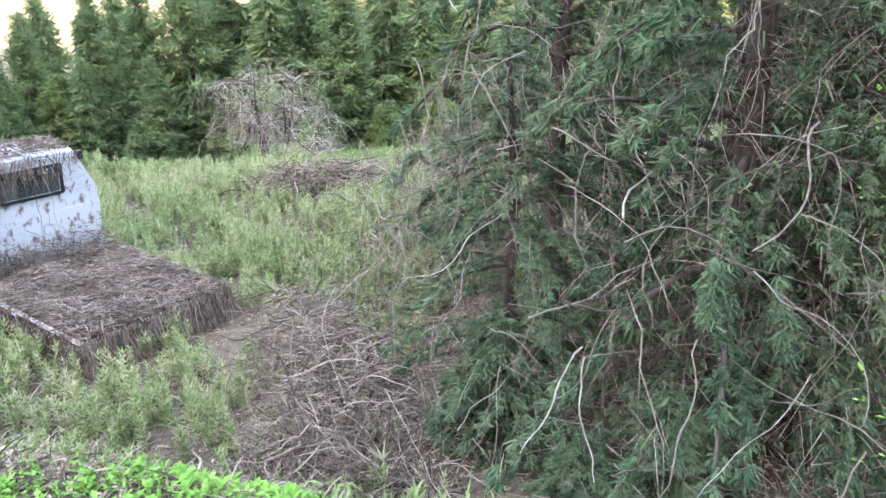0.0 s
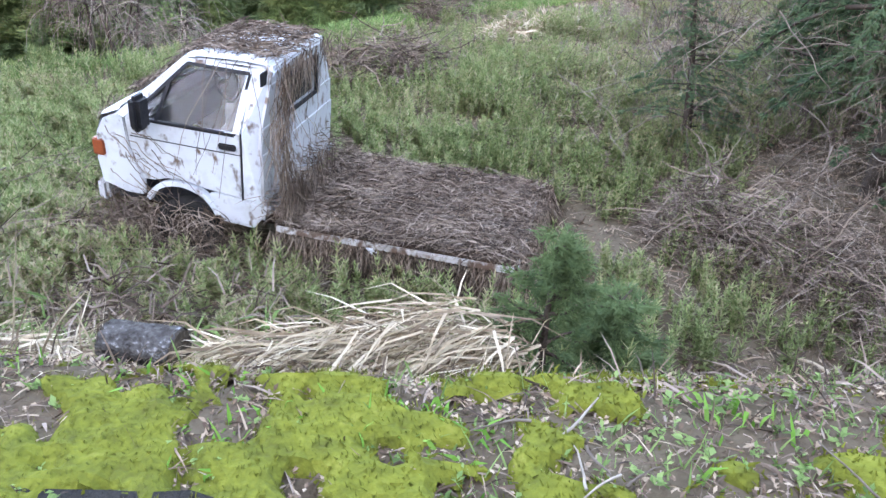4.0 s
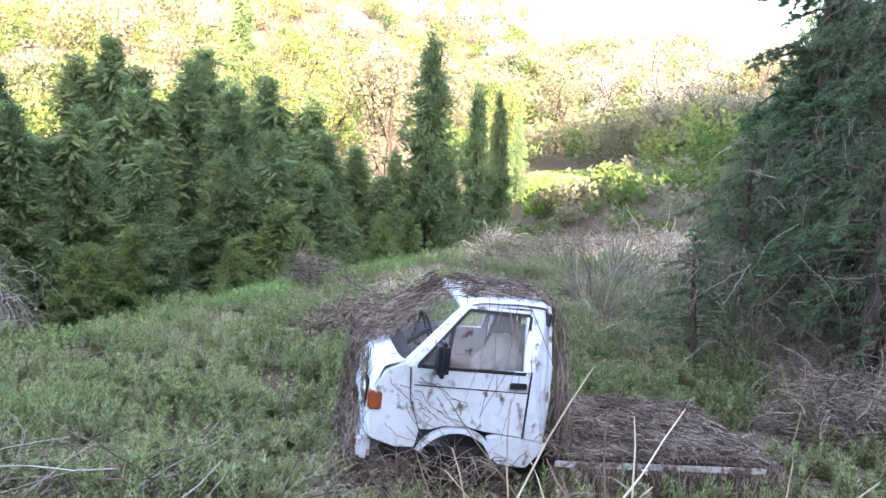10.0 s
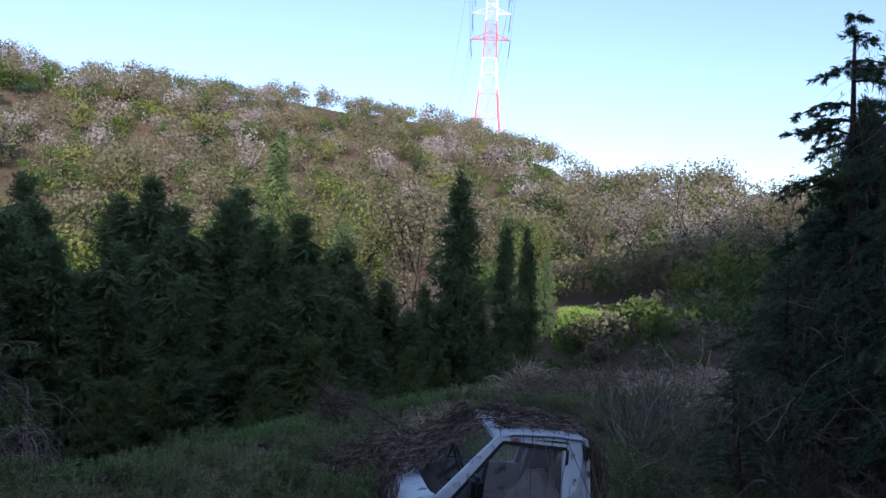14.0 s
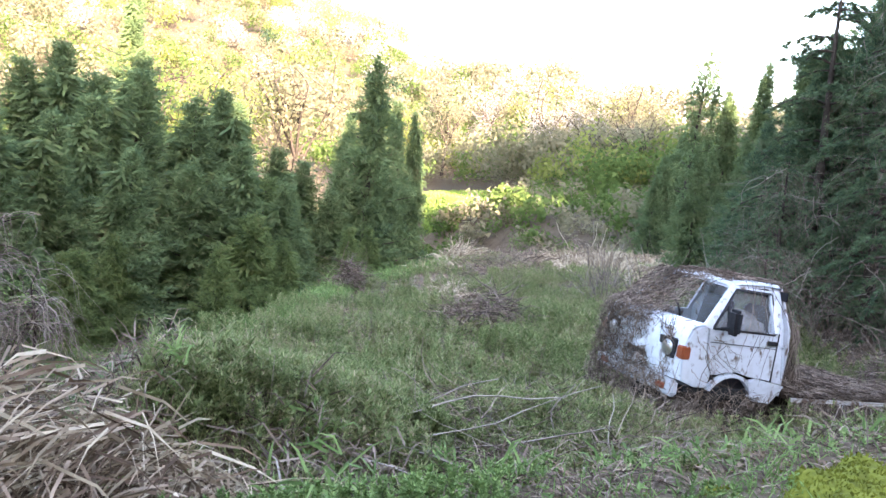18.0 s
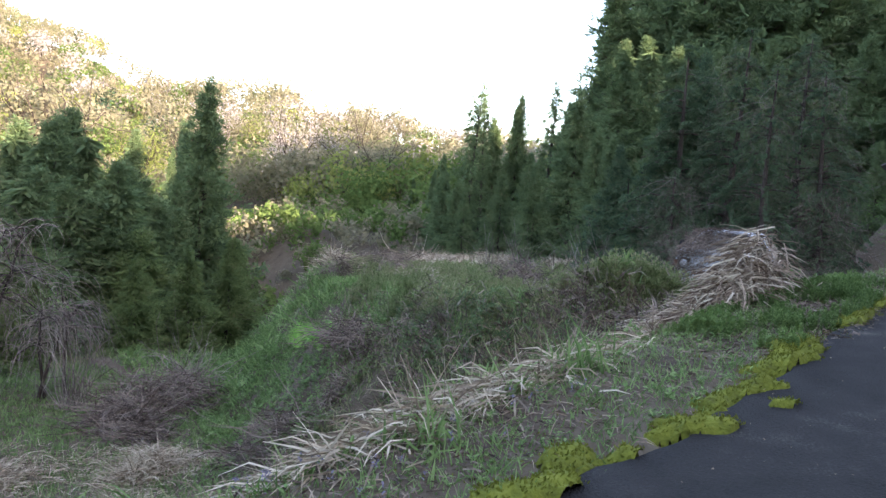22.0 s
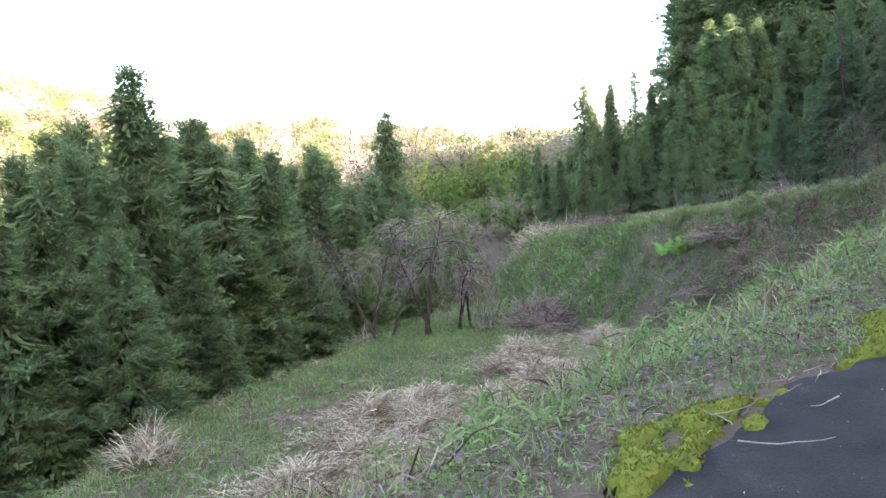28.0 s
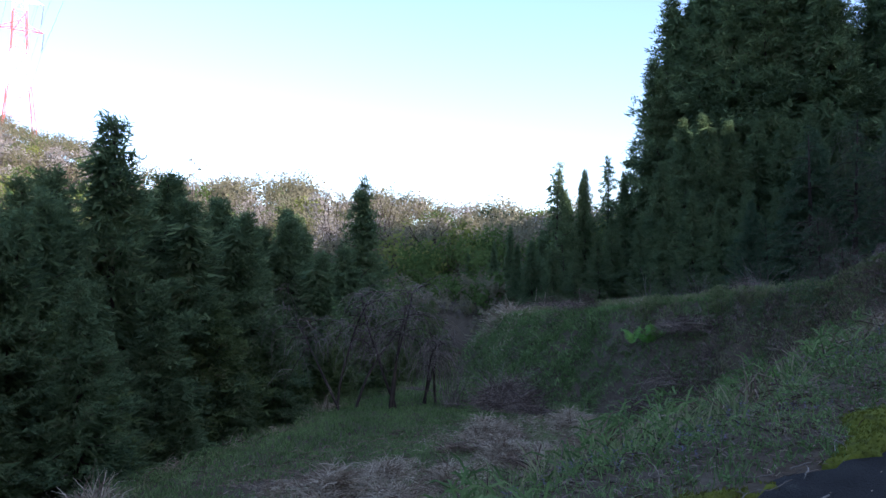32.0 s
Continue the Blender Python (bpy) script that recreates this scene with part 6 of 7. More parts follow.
keep = (ripple(b[:, 1] * 4, b[:, 2] * 4, 1.0) > -0.1) | (b[:, 2] < -0.3)
mat_items.append(blades(b[keep], d[keep], rng.uniform(0.05, 0.15, k)[keep], np.full(keep.sum(), 0.006), np.full(keep.sum(), 0.3), rng))
# the curtain down the back of the cab
k = 2600
w = rng.rand(k)
b = np.stack([-0.26 - 0.10 * rng.rand(k) - 0.14 * (1 - w) ** 2, rng.uniform(-1.2, 0.0, k) * (0.35 + 0.65 * rng.rand(k)), -0.38 + 1.1 * w], 1)
b[:, 1] -= np.clip(b[:, 2] - 0.24, 0, 1) * 0.5
d = np.stack([rng.normal(size=k) * 0.15, rng.normal(size=k) * 0.35, -np.ones(k)], 1)
keep = (b[:, 1] - 0.5 * np.clip(0.24 - b[:, 2], -1, 0) > -0.16) | ((b[:, 2] < -0.12) & (rng.rand(k) < 0.5)) | (b[:, 2] > 0.64)
mat_items.append(blades(b[keep], d[keep], rng.uniform(0.1, 0.35, k)[keep], np.full(keep.sum(), 0.006), np.full(keep.sum(), 0.05), rng))
# under the sill and round the wheel
k = 5200
b = np.stack([rng.uniform(-2.2, 1.3, k), rng.uniform(-0.35, 0.22, k), np.zeros(k)], 1)
b[:, 2] = -0.86 + 0.055 * b[:, 0] + rng.rand(k) * 0.14 + 0.22 * rng.rand(k) * np.clip(b[:, 0] - 0.6, 0, 1)
d = rng.normal(size=(k, 3)) * np.array([1, 0.7, 0.3])
mat_items.append(blades(b, d, rng.uniform(0.08, 0.32, k), np.full(k, 0.008), np.full(k, 0.3), rng))
k = 1900
b = np.stack([rng.uniform(0.0, 1.05, k), rng.uniform(-0.12, 0.14, k), np.zeros(k)], 1)
b[:, 2] = -0.90 + 0.5 * rng.rand(k) ** 1.6
d = rng.normal(size=(k, 3)) * np.array([0.8, 0.4, 0.7])
mat_items.append(blades(b, d, rng.uniform(0.08, 0.28, k), np.full(k, 0.006), np.full(k, 0.3), rng))
v, f = merge(mat_items)
tagged(link("vine_mat", raw_mesh("vine_mat", in_truck(v), f, M["vine"])), "thick mat of brown dead vines over the truck bed and roof", "vines", kind="stuff")
# longer stems that hang over the cab
paths, radii = [], []
for i in range(10):
    x0 = rng.uniform(-0.26, 0.36)
    p = [np.array([x0, -0.24, 0.715])]
    lean = rng.normal() * 1.1
    for z in np.linspace(0.66, rng.uniform(-0.45, 0.1), 8):
        lean += rng.normal() * 0.3
        x0 += lean * 0.03
        p.append(np.array([x0, side_y(z) + 0.016 + 0.012 * rng.rand(), z]))
    paths.append(in_truck(np.array(p)))
    radii.append((0.003, 0.0016))
for i in range(15):
    x0, z0 = rng.uniform(0.6, 1.02), rng.uniform(-0.2, 0.22)
    p = []
    for t in np.linspace(0, 1, 9):
        x0 += rng.normal() * 0.025 - 0.035
        z0 += rng.normal() * 0.025 - 0.03
        p.append(np.array([x0, side_y(z0) + 0.018, max(-0.42, z0)]))
    paths.append(in_truck(np.array(p)))
    radii.append((0.0035, 0.0015))
for i in range(9):
    y0 = -rng.rand() * 1.25
    z0 = 0.7 if i % 6 == 0 else rng.uniform(-0.1, 0.24)
    p = [np.array([-0.25, y0, z0])]
    for z in np.linspace(z0 - 0.05, -0.36, 8):
        y0 += rng.normal() * 0.04
        p.append(np.array([-0.275 - 0.05 * rng.rand() - max(0, 0.1 - z) * 0.25, min(0.04, y0), z]))
    paths.append(in_truck(np.array(p)))
    radii.append((0.0028, 0.002))
tagged(link("hanging_vines", raw_mesh("hanging_vines", *tubes(paths, radii, 4), M["vine"])), "thin dead vine stems hanging over the cab", "vines", kind="stuff")

# ---- cedars beside the road, draped in vines ----
NEAR = [cedar(171, 6.2, 1.75, 0.13, 30, 30, 26, 0.065, 0.5, 0.0125, 0.6, 900, "cedar_near"), cedar(172, 6.2, 1.6, 0.03, 30, 28, 26, 0.065, 0.5, 0.0125, 0.6, 900, "cedar_near")]
NEARL = "vine-draped dark green cedar standing beside the road"
NEAR_SPOTS = ((3.45, 4.9, 3.4, 0, 1.0), (4.35, 3.3, 3.6, 1, 1.05), (2.75, 6.7, -0.75, 1, 1.75), (5.2, 5.6, 4.6, 1, 1.0), (5.9, 3.6, 4.8, 0, 1.0), (4.7, 7.0, 0.7, 0, 1.1), (6.6, 6.8, 4.4, 1, 1.1), (3.0, 3.6, 0.3, 0, 1.35), (4.75, 2.95, 1.2, 1, 1.05), (8.4, 8.2, 0.8, 0, 1.1))
for i, (px, py, top, m_, wide) in enumerate(NEAR_SPOTS):
    plant_tree("cedar_tree", NEAR[m_], px, py, top, 6.2, NEARL, "tree", i * 1.7, wide, "cedars beside the road")
for px, py, top in ((7.3, 7.0, 3.2), (7.9, 6.2, 4.4), (9.6, 8.6, 1.6)):
    cedar_at(px, py, top, 0.8, ROADSIDE, NEARL, "cedars beside the road")
rng = np.random.RandomState(180)
for i, (px, py, top, m_, wide) in enumerate(NEAR_SPOTS[:6] + NEAR_SPOTS[7:9]):
    paths, radii = [], []
    g = L0(px, py)
    for _ in range(150):
        a, f = rng.uniform(0, 6.283), rng.uniform(0.02, 0.95)
        r = 1.25 * (1 - f) ** 0.7 + 0.15
        p0 = (px + r * math.cos(a), py + r * math.sin(a), g + f * (top - g))
        dr = (rng.normal() * 0.6, rng.normal() * 0.6, rng.uniform(-1.0, 0.3))
        paths.append(wander(rng, p0, dr, rng.uniform(0.3, 1.5), 12, 0.20, 0.07))
        w = rng.uniform(0.0015, 0.004) * (1.7 if rng.rand() < 0.25 else 1)
        radii.append((w, w * 0.5))
    v, f = tubes(paths, radii, 4)
    kk = 2300
    a, f0 = rng.uniform(0, 6.283, kk), rng.uniform(0.02, 0.95, kk) ** 1.4
    rr = (1.35 * (1 - f0) ** 0.7 + 0.15) * wide * rng.uniform(0.2, 0.85, kk)
    db = np.stack([px + rr * np.cos(a), py + rr * np.sin(a), g + f0 * (top - g)], 1)
    dd = rng.normal(size=(kk, 3)) * 0.6 + np.array([0, 0, -0.7])
    tagged(link("dead_twigs", raw_mesh("dead_twigs", *blades(db, dd, rng.uniform(0.1, 0.45, kk), np.full(kk, 0.004), np.full(kk, 0.2), rng), M["vine"])), "brown dead twigs inside the cedar", "twigs", kind="stuff")
    tagged(link("hanging_vines", raw_mesh("hanging_vines", v, f, M["twig"])), "bare pale vines hanging through the cedar", "vines", kind="stuff")
rng = np.random.RandomState(181)
for i, (px, py, pz) in enumerate(((4.67, 1.85, 0.1), (4.7, 1.55, -0.75), (4.45, 1.3, -1.1), (4.75, 1.9, -0.3))):
    x, y = px + rng.normal(size=60) * 0.16, py + rng.normal(size=60) * 0.16
    me = raw_mesh("sprig", *leaves(rng, x, y, pz + rng.normal(size=60) * 0.2, np.full(60, 0.04), 3, 0.05), M["bright"])
    tagged(link("leafy_sprig", me), "fresh light green leaves on a climbing sprig", "sprig", kind="stuff")

LOW = cedar(173, 1.2, 0.55, 0.0, 24, 16, 14, 0.07, 0.5, 0.0125, 0.6, 300, "cedar_near")
for px, py, high, wide in ((2.95, 3.27, 0.95, 1.1), (3.85, 2.7, 0.65, 1.5), (3.4, 2.75, 0.4, 1.6)):
    plant_tree("cedar_sapling", LOW, px, py, L0(px, py) + high, 1.2, "low drooping young cedar under the roadside trees", "tree", px * 3, wide, "young cedars under the trees")

# ---- trees hung with vines on the lower terrace ----


def vine_tree(seed, x, y, h, r):
    rng = np.random.RandomState(seed)
    g = L0(x, y)
    t = thing("vine_tree", pose(x, y, g), "leafless small tree hung with grey dead vines", "tree", "vine-hung trees")
    trunks, radii, hang, hr = [], [], [], []
    for k in range(3):
        p = wander(rng, (rng.normal() * 0.2, rng.normal() * 0.2, -0.2), (rng.normal() * 0.15, rng.normal() * 0.15, 1), h, 9, 0.09)
        trunks.append(p)
        radii.append((0.055, 0.02))
        for _ in range(12):
            q = p[rng.randint(6, 10)]
            d = rng.normal(size=3)
            d[2] = abs(d[2]) * 0.5 + 0.1
            br = wander(rng, q, d, r * rng.uniform(0.5, 1.1), 8, 0.2, 0.2)
            br[:, 2] = np.maximum(br[:, 2], 0.3)
            trunks.append(br)
            radii.append((0.018, 0.006))
            for _ in range(9):
                w = wander(rng, br[rng.randint(2, 9)], (rng.normal() * 0.6, rng.normal() * 0.6, 0.2), rng.uniform(0.5, 2.0), 8, 0.2, 0.42)
                w[:, 2] = np.maximum(w[:, 2], 0.05)
                hang.append(w)
                hr.append((0.008, 0.003))
    link("trunk", raw_mesh("trunk", *tubes(trunks, radii, 5), M["bark"], True), t)
    link("vines", raw_mesh("vines", *tubes(hang, hr, 3), M["twig"]), t, "grey hanging vine stems")
    k = 90
    lx = np.stack([rng.normal(size=k) * 0.25, rng.normal(size=k) * 0.25, h * 0.82 + rng.normal(size=k) * 0.25], 1)
    link("ivy", raw_mesh("ivy", *leaves(rng, lx[:, 0], lx[:, 1], lx[:, 2], np.full(k, 0.1), 4, 0.1), M["grass"]), t, "patch of green ivy leaves")


vine_tree(191, -2.85, 22.5, 4.2, 1.7)
vine_tree(192, -3.7, 23.9, 3.8, 1.7)
vine_tree(193, -1.6, 21.6, 2.7, 0.7)
tangle("dead_shrub", 194, [(-2.0, 20.6, L0(-2.0, 20.6), 0.3, 0.1)], 60, 1.9, 0.010, "twig", "bare grey shrub on the lower terrace", "shrub", sag=0.0, wild=0.14, up=3, fine=200)
tangle("dead_shrub", 195, [(1.0, 19.4, L0(1.0, 19.4), 0.5, 0.3)], 90, 1.8, 0.012, "twig", "bare grey bush under the end of the bank", "shrub", sag=0.06, wild=0.2, up=1.2, fine=500)

# ---- small green things ----


def fern(seed, x, y, z, size, name="fern", label="bright yellow-green fern on the bank", count=16):
    rng = np.random.RandomState(seed)
    items = []
    for _ in range(count):
        a = rng.uniform(0, 6.283)
        p = wander(rng, (x + rng.normal() * 0.25, y + rng.normal() * 0.25, z), (math.cos(a) * 0.6, math.sin(a) * 0.6, 1), size * rng.uniform(0.6, 1.1), 10, 0.05, 0.09)
        tan = np.gradient(p, axis=0)
        sd = np.cross(tan, (0, 0, 1))
        sd /= np.linalg.norm(sd, axis=1, keepdims=True) + 1e-6
        for sgn in (-1, 1):
            L = size * 0.28 * np.sin(np.linspace(0.5, 3.0, len(p)))[:, None]
            items.append(quads(p, sgn * sd * L + tan * 0.5, tan * 0.45))
    return tagged(link(name, raw_mesh(name, *merge(items), M["bright"])), label, "fern", kind="stuff")


fern(201, -2.5, 14.2, L0(-2.5, 14.2) + 0.05, 0.6)
fern(202, -2.9, 13.7, L0(-2.9, 13.7) + 0.05, 0.5)


def butterbur(seed, s, n, count, size):
    rng = np.random.RandomState(seed)
    px, py = at(s, n)
    t = thing("butterbur", pose(px, py, L0(px, py)), "broad-leaved bright green plant at the roadside", "plant", "broad-leaved plants")
    for _ in range(count):
        a, h = rng.uniform(0, 6.283), size * rng.uniform(0.4, 1.0)
        top = np.array([math.cos(a) * h * 0.7, math.sin(a) * h * 0.7, h])
        bm = bmesh.new()
        r = size * rng.uniform(0.3, 0.5)
        c = bm.verts.new(top)
        ring = []
        for k in range(10):
            b = a + 2 * math.pi * k / 10
            q = r * (1.0 + 0.15 * math.sin(3 * b + seed)) * (0.55 if k == 5 else 1)
            ring.append(bm.verts.new((top[0] + q * math.cos(b), top[1] + q * math.sin(b), top[2] - 0.25 * r + 0.2 * r * math.cos(b - a + 3.14))))
        for k in range(10):
            bm.faces.new((c, ring[k], ring[(k + 1) % 10]))
        part("leaf", bm, M["bright"], t, smooth=True)
        v, f = tubes([np.array([(0, 0, -0.02), top * 0.5 + np.array([0, 0, 0.02]), top])], [(0.006, 0.004)], 4)
        link("stem", raw_mesh("stem", v, f, M["grass"]), t)


for i, (s, n, c, h) in enumerate(((17.9, 1.55, 9, 0.12), (18.2, 1.3, 8, 0.10), (17.6, 1.9, 9, 0.12), (18.6, 1.6, 7, 0.10), (17.5, 2.4, 8, 0.13))):
    butterbur(210 + i, s, n, c, h)
# young cedar in front of the load bed
plant_tree("cedar_sapling", cedar(220, 1.2, 0.42, 0.0, 22, 16, 9, 0.075, 0.05, 0.010), -1.08, 2.85, -0.98, 1.2, "young green cedar sapling on the verge slope", "tree", 0.4, 0.8)
plant_tree("cedar_sapling", cedar(221, 1.2, 0.42, 0.0, 22, 16, 9, 0.075, 0.05, 0.010), -0.65, 2.95, -1.42, 1.2, "low young cedar sapling beside the road", "tree", 2.4, 1.2)

# ---- log, sticks, roots ----
M["cut"] = material("cut_wood", [(0.015, 0.012, 0.010), (0.05, 0.04, 0.03), (0.13, 0.10, 0.07)], 0.9, 8, 60, 0.6)


def build_log(x, y, z, turn, length, r):
    t = thing("log", pose(x, y, z, 0, 0, turn), "short cut log with dark ends and pale flaking bark", "log")
    rng = np.random.RandomState(231)
    a = np.linspace(0, 2 * np.pi, 26, endpoint=False)
    xs = np.linspace(-length / 2, length / 2, 12)
    bump = 1 + 0.06 * np.sin(3 * a)[None] + rng.normal(size=(12, 26)) * 0.025
    v = np.stack([np.repeat(xs[:, None], 26, 1) + rng.normal(size=(12, 26)) * 0.004, r * bump * np.cos(a), r * bump * np.sin(a)], -1).reshape(-1, 3)
    i, j = np.arange(11)[:, None] * 26, np.arange(26)[None]
    f = np.stack([i + j, i + 26 + j, i + 26 + (j + 1) % 26, i + (j + 1) % 26], -1).reshape(-1, 4)
    bark = material("pale_bark", [(0.02, 0.018, 0.016), (0.045, 0.04, 0.036), (0.09, 0.085, 0.08), (0.4, 0.4, 0.4)], 0.9, 14, 60, 1.0)
    link("bark", raw_mesh("bark", v, f, bark, True), t)
    for sgn in (-1, 1):
        bm = bmesh.new()
        bmesh.ops.create_cone(bm, segments=26, radius1=r * 0.97, radius2=r * 0.9, depth=0.02, cap_ends=True)
        bmesh.ops.transform(bm, matrix=pose(sgn * length / 2, 0, 0, 0, 90 * sgn), verts=bm.verts)
        part("cut_end", bm, M["cut"], t, "weathered cut end")


build_log(-2.69, 3.16, -1.31, -32, 0.30, 0.085)


def sticks(name, seed, spots, count, length, thick, label, mat="twig"):
    rng = np.random.RandomState(seed)
    paths, radii = [], []
    for _ in range(count):
        s, n = spots[rng.randint(len(spots))]
        px, py = at(s + rng.normal() * 0.12, n + rng.normal() * 0.1)
        a = rng.uniform(0, 6.283)
        p = wander(rng, (px, py, 0), (math.cos(a), math.sin(a), 0), length * rng.uniform(0.4, 1.2), 7, 0.2)
        ss, nn = sn(p[:, 0], p[:, 1])
        p[:, 2] = np.where(nn < edge_n(ss), road_z(ss) + 0.02, land(p[:, 0], p[:, 1]) + 0.02) + rng.rand() * 0.03
        paths.append(p)
        radii.append((thick * rng.uniform(0.6, 1.2), thick * 0.4))
    return tagged(link(name, raw_mesh(name, *tubes(paths, radii, 5), M[mat], True)), label, "sticks", kind="stuff")


sticks("root_debris", 241, [(18.4, 0.35), (18.2, 0.3), (18.5, 0.15)], 18, 0.22, 0.005, "tangle of dead roots on the asphalt edge")
sticks("dead_twigs", 242, [(23.4, 0.6), (23.7, 0.5)], 8, 0.3, 0.003, "fallen twigs on the asphalt edge")
sticks("dead_twigs", 243, [(26.9, 1.2), (27.4, 1.3), (28.2, 1.5)], 14, 0.4, 0.005, "dry twigs at the edge of the road")
sticks("dead_twigs", 244, [(2.2, 0.8), (1.0, 1.1), (0.3, 1.4), (1.6, 0.7)], 26, 0.35, 0.006, "grey twigs in the moss of the verge")
sticks("dead_twigs", 245, [(9.8, 0.4), (10.2, 0.7), (11, 0.6)], 10, 0.4, 0.006, "twigs on the road edge")
sticks("split_wood", 246, [(0.5, 3.0), (-1.2, 3.2)], 7, 0.3, 0.02, "pale split sticks on the weeds", "straw")
x, y, z, s, n = scatter(np.random.RandomState(247), 1500, 8, 31, -2.2, 1.5, lambda s, n, x, y: n < edge_n(s) - 0.02)
stuff("road_grit", leaves(np.random.RandomState(248), x, y, road_z(s) + 0.014, np.random.RandomState(249).uniform(0.006, 0.024, len(x)), 1, 0.004), "litter", "specks of dead leaf on the asphalt", "litter")

# ---- the shed by the road ----
M["old_wood"] = material("old_wood", [(0.10, 0.085, 0.07), (0.19, 0.17, 0.145), (0.28, 0.26, 0.23)], 0.9, 5, 40, 0.6)
M["roofing"] = material("roofing", [(0.10, 0.095, 0.095), (0.2, 0.19, 0.19)], 0.8, 5, 40, 0.4)


def build_shed():
    x, y = 8.7, -0.4
    t = thing("shed", pose(x, y, float(land(x, y)) - 0.05, 0, 0, 160), "small weathered grey wooden shed with a gabled roof", "shed")
    for k in range(9):
        bm = bmesh.new()
        box(bm, (0.7, -0.72 + k * 0.16, 0.05), (0.73, -0.575 + k * 0.16, 1.0 + 0.01 * (k % 3)), 0.004)
        part("plank", bm, M["old_wood"], t)
    bm = bmesh.new()
    box(bm, (0.70, -0.75, 1.03), (0.75, 0.75, 1.22), 0.005)
    part("lintel", bm, M["old_wood"], t, "pale horizontal board")
    for sx in (-0.7, 0.7):
        for sy in (-0.72, 0.72):
            bm = bmesh.new()
            box(bm, (sx - 0.045, sy - 0.045, 0), (sx + 0.045, sy + 0.045, 1.3), 0.006)
            part("post", bm, M["old_wood"], t)
    for sy in (-0.76, 0.76):
        bm = bmesh.new()
        box(bm, (-0.7, sy - 0.015, 0.05), (0.7, sy + 0.015, 1.25), 0.004)
        part("side_wall", bm, M["old_wood"], t)
    bm = bmesh.new()
    box(bm, (-0.73, -0.72, 0.05), (-0.70, 0.72, 1.25), 0.004)
    part("back_wall", bm, M["old_wood"], t)
    for sgn in (-1, 1):
        bm = bmesh.new()
        slab(bm, [(0.95, sgn * 1.0, 1.25), (-0.95, sgn * 1.0, 1.25), (-0.95, 0, 1.66), (0.95, 0, 1.66)], 0.04)
        bmesh.ops.recalc_face_normals(bm, faces=bm.faces)
        part("roof", bm, M["roofing"], t, "dark sheet roof")
    for sy in (-0.35, 0, 0.35):
        bm = bmesh.new()
        box(bm, (0.68, sy - 0.03, 1.22), (0.72, sy + 0.03, 1.6 - abs(sy) * 0.4), 0.004)
        part("gable_strut", bm, M["old_wood"], t)


build_shed()

# ---- pylon and power lines ----
M["red"] = material("red_steel", [(0.55, 0.10, 0.09), (0.68, 0.16, 0.14)], 0.5, 0.2, 2, 0)
M["pale"] = material("white_steel", [(0.7, 0.7, 0.72), (0.8, 0.8, 0.82)], 0.5, 0.2, 2, 0)
M["wire"] = material("wire", [(0.10, 0.11, 0.13), (0.2, 0.21, 0.24)], 0.5, 0.2, 2, 0)
PY = Vector((210.7, 219.0, 44.0))


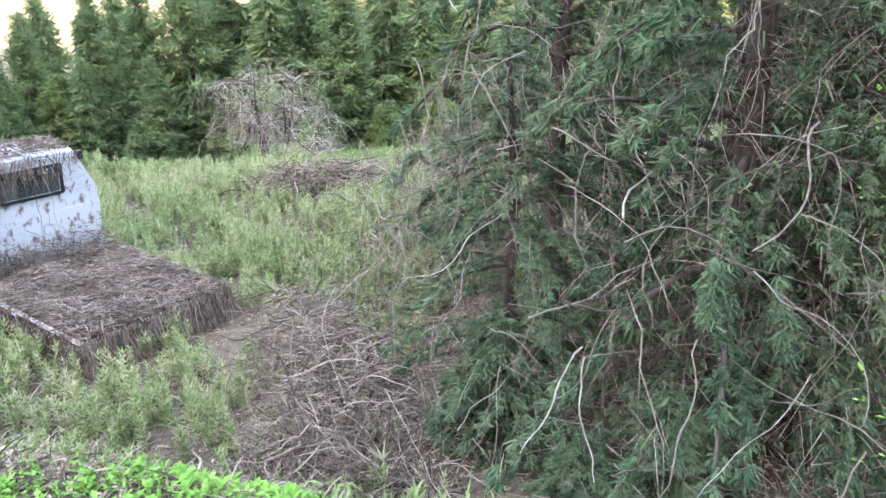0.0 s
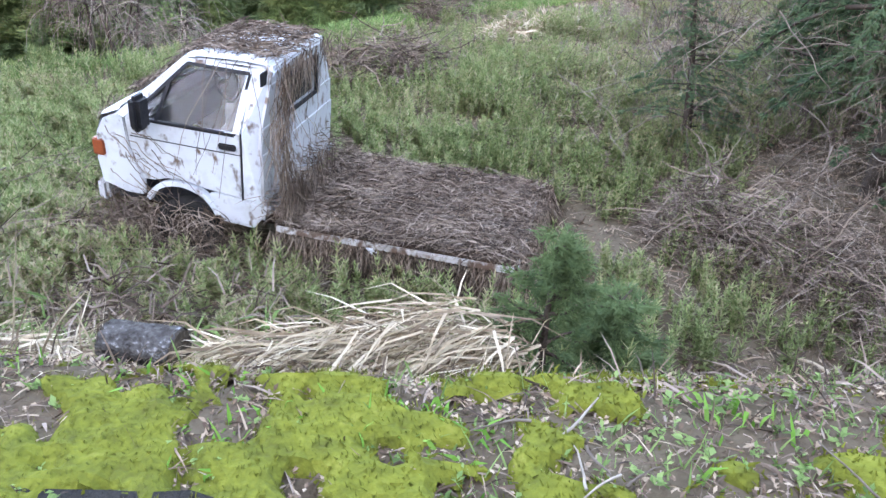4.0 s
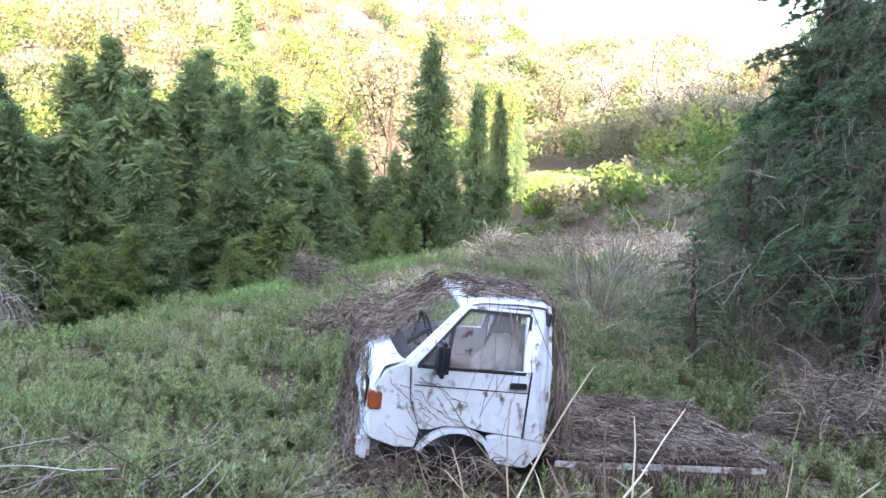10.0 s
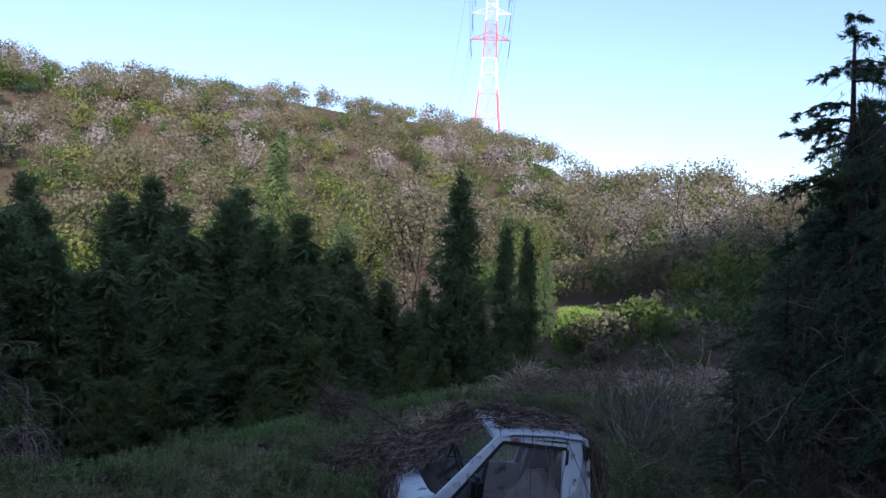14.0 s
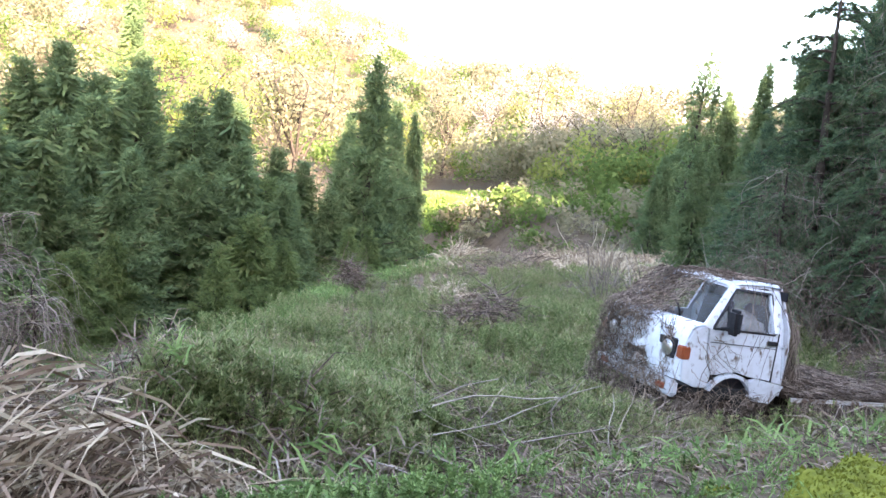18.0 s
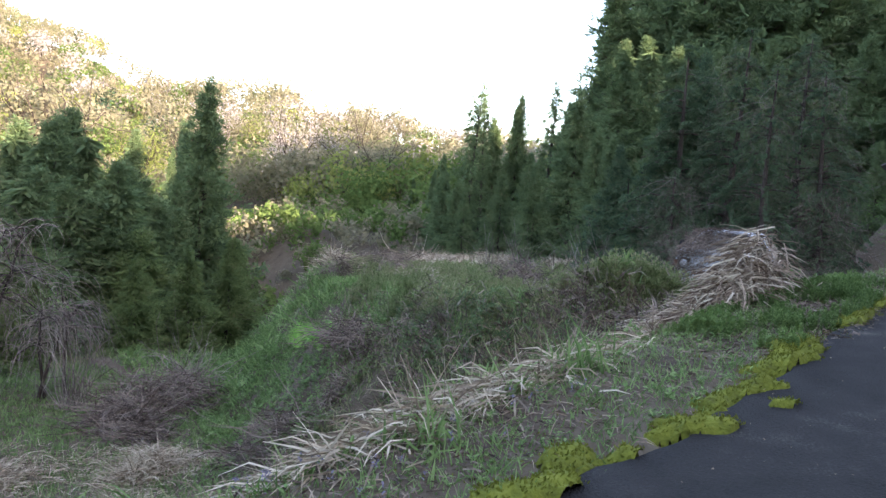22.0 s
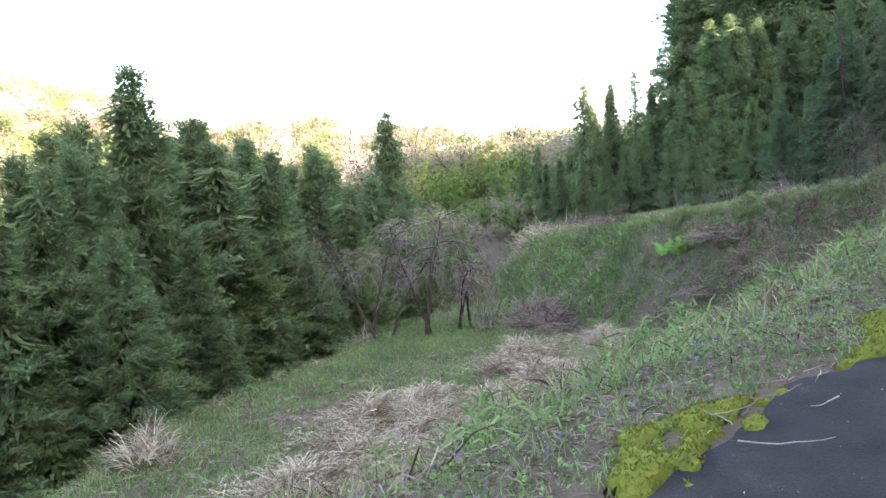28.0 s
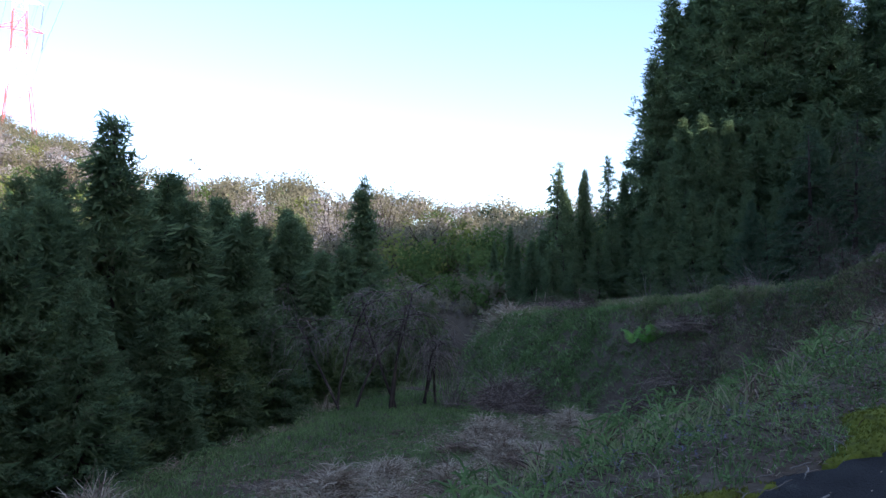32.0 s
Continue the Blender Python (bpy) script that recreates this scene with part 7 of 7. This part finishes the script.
def build_pylon():
    t = thing("pylon", pose(*PY, 0, 0, 136), "red and white steel lattice pylon on the hill crest", "pylon")
    levels = [0, 9, 17, 27, 34, 40, 47, 55, 62, 68, 73.5, 78]
    half = [6.5, 5.5, 4.7, 3.7, 3.1, 2.7, 2.4, 2.2, 2.1, 2.0, 1.9, 1.8]
    for i in range(len(levels) - 1):
        z0, z1, a, b = levels[i], levels[i + 1], half[i], half[i + 1]
        red = 9 <= z0 < 27 or 40 <= z0 < 55 or z0 >= 68
        legs, cross = [], []
        for sx, sy in ((1, 1), (1, -1), (-1, -1), (-1, 1)):
            legs.append(np.array([(sx * a, sy * a, z0), (sx * b, sy * b, z1)]))
        for (p, q) in (((1, 1), (1, -1)), ((1, -1), (-1, -1)), ((-1, -1), (-1, 1)), ((-1, 1), (1, 1))):
            cross.append(np.array([(p[0] * a, p[1] * a, z0), (q[0] * b, q[1] * b, z1)]))
            cross.append(np.array([(q[0] * a, q[1] * a, z0), (p[0] * b, p[1] * b, z1)]))
            cross.append(np.array([(p[0] * b, p[1] * b, z1), (q[0] * b, q[1] * b, z1)]))
        m = M["red"] if red else M["pale"]
        for leg in legs:
            link("leg", raw_mesh("leg", *tubes([leg], [(0.22, 0.22)], 4), m), t)
        link("bracing", raw_mesh("bracing", *tubes(cross, [(0.09, 0.09)] * len(cross), 3), m), t)
    for z, w, m in ((77.0, 9.6, "red"), (69.5, 7.4, "red"), (59.0, 7.8, "pale"), (48.5, 8.0, "red")):
        for sgn in (-1, 1):
            bars = [np.array([(0, -1.9, z), (sgn * w, 0, z + (0.9 if z > 75 else -0.6))]), np.array([(0, 1.9, z), (sgn * w, 0, z + (0.9 if z > 75 else -0.6))]), np.array([(0, 0, z + (-3 if z > 75 else 3)), (sgn * w, 0, z + (0.9 if z > 75 else -0.6))])]
            for k in (0.35, 0.6, 0.8):
                bars.append(np.array([(sgn * w * k, -1.9 * (1 - k), z), (sgn * w * k, 0, z + (-3 if z > 75 else 3) * (1 - k))]))
            link("crossarm", raw_mesh("crossarm", *tubes(bars, [(0.13, 0.13)] * len(bars), 4), M[m]), t)
            if z < 75:
                link("insulator", raw_mesh("insulator", *tubes([np.array([(sgn * w, 0, z - 0.6), (sgn * (w - 0.6), -1.0, z - 7.5)])], [(0.2, 0.2)], 5), M["wire"]), t, "dark insulator string")


build_pylon()
a = Matrix.Translation(PY) @ pose(0, 0, 0, 0, 0, 136)
for z, w in ((77.9, 9.6), (62, 6.8), (51.5, 7.2), (41, 7.4)):
    for sgn in (-1, 1):
        p0 = np.array(a @ Vector((sgn * w, -1.0, z)))
        for far in (np.array([-217.0, -217.0, 36.0]), np.array([80.0, 110.0, -75.0])):
            t = np.linspace(0, 1, 24)[:, None]
            q = p0 + far * 1.5 * t
            q[:, 2] -= (12 * 4 * t * (1 - t))[:, 0]
            tagged(link("power_line", raw_mesh("power_line", *tubes([q], [(0.05, 0.05)], 3), M["wire"])), "thin dark power line hung from the pylon", "power line", "power lines")

# ---- scrub on the valley floor ----
rng = np.random.RandomState(262)
a, d = np.radians(rng.uniform(10, 95, 1300)), rng.uniform(42, 100, 1300)
x, y = -10 + d * np.cos(a), 4 + d * np.sin(a)
k = ~meadow(x, y) & (outside(UPPER, *sn(x, y)) > 1)
x, y = x[k], y[k]
for mat, pick, label in (("hill_green", 0, "low green scrub on the valley floor"), ("hill_tan", 1, "low tan scrub on the valley floor")):
    q = np.arange(len(x)) % 2 == pick
    stuff("valley_scrub", puffs(263 + pick, x[q], y[q], land(x[q], y[q]) - 0.5, rng.uniform(1.2, 2.8, q.sum()), 150, 0.16), mat, label, "scrub")

# ---- bright meadow across the valley ----
rng = np.random.RandomState(260)
a, d = np.radians(rng.uniform(29.0, 36.5, 8000)), rng.uniform(82, 103, 8000)
x, y = -10 + d * np.cos(a), 4 + d * np.sin(a)
stuff("meadow", tufts(rng, x, y, land(x, y), rng.uniform(0.3, 0.6, len(x)), 4, 0.12, 0.3, 0.6), "field", "bright sunlit meadow across the valley", "meadow")
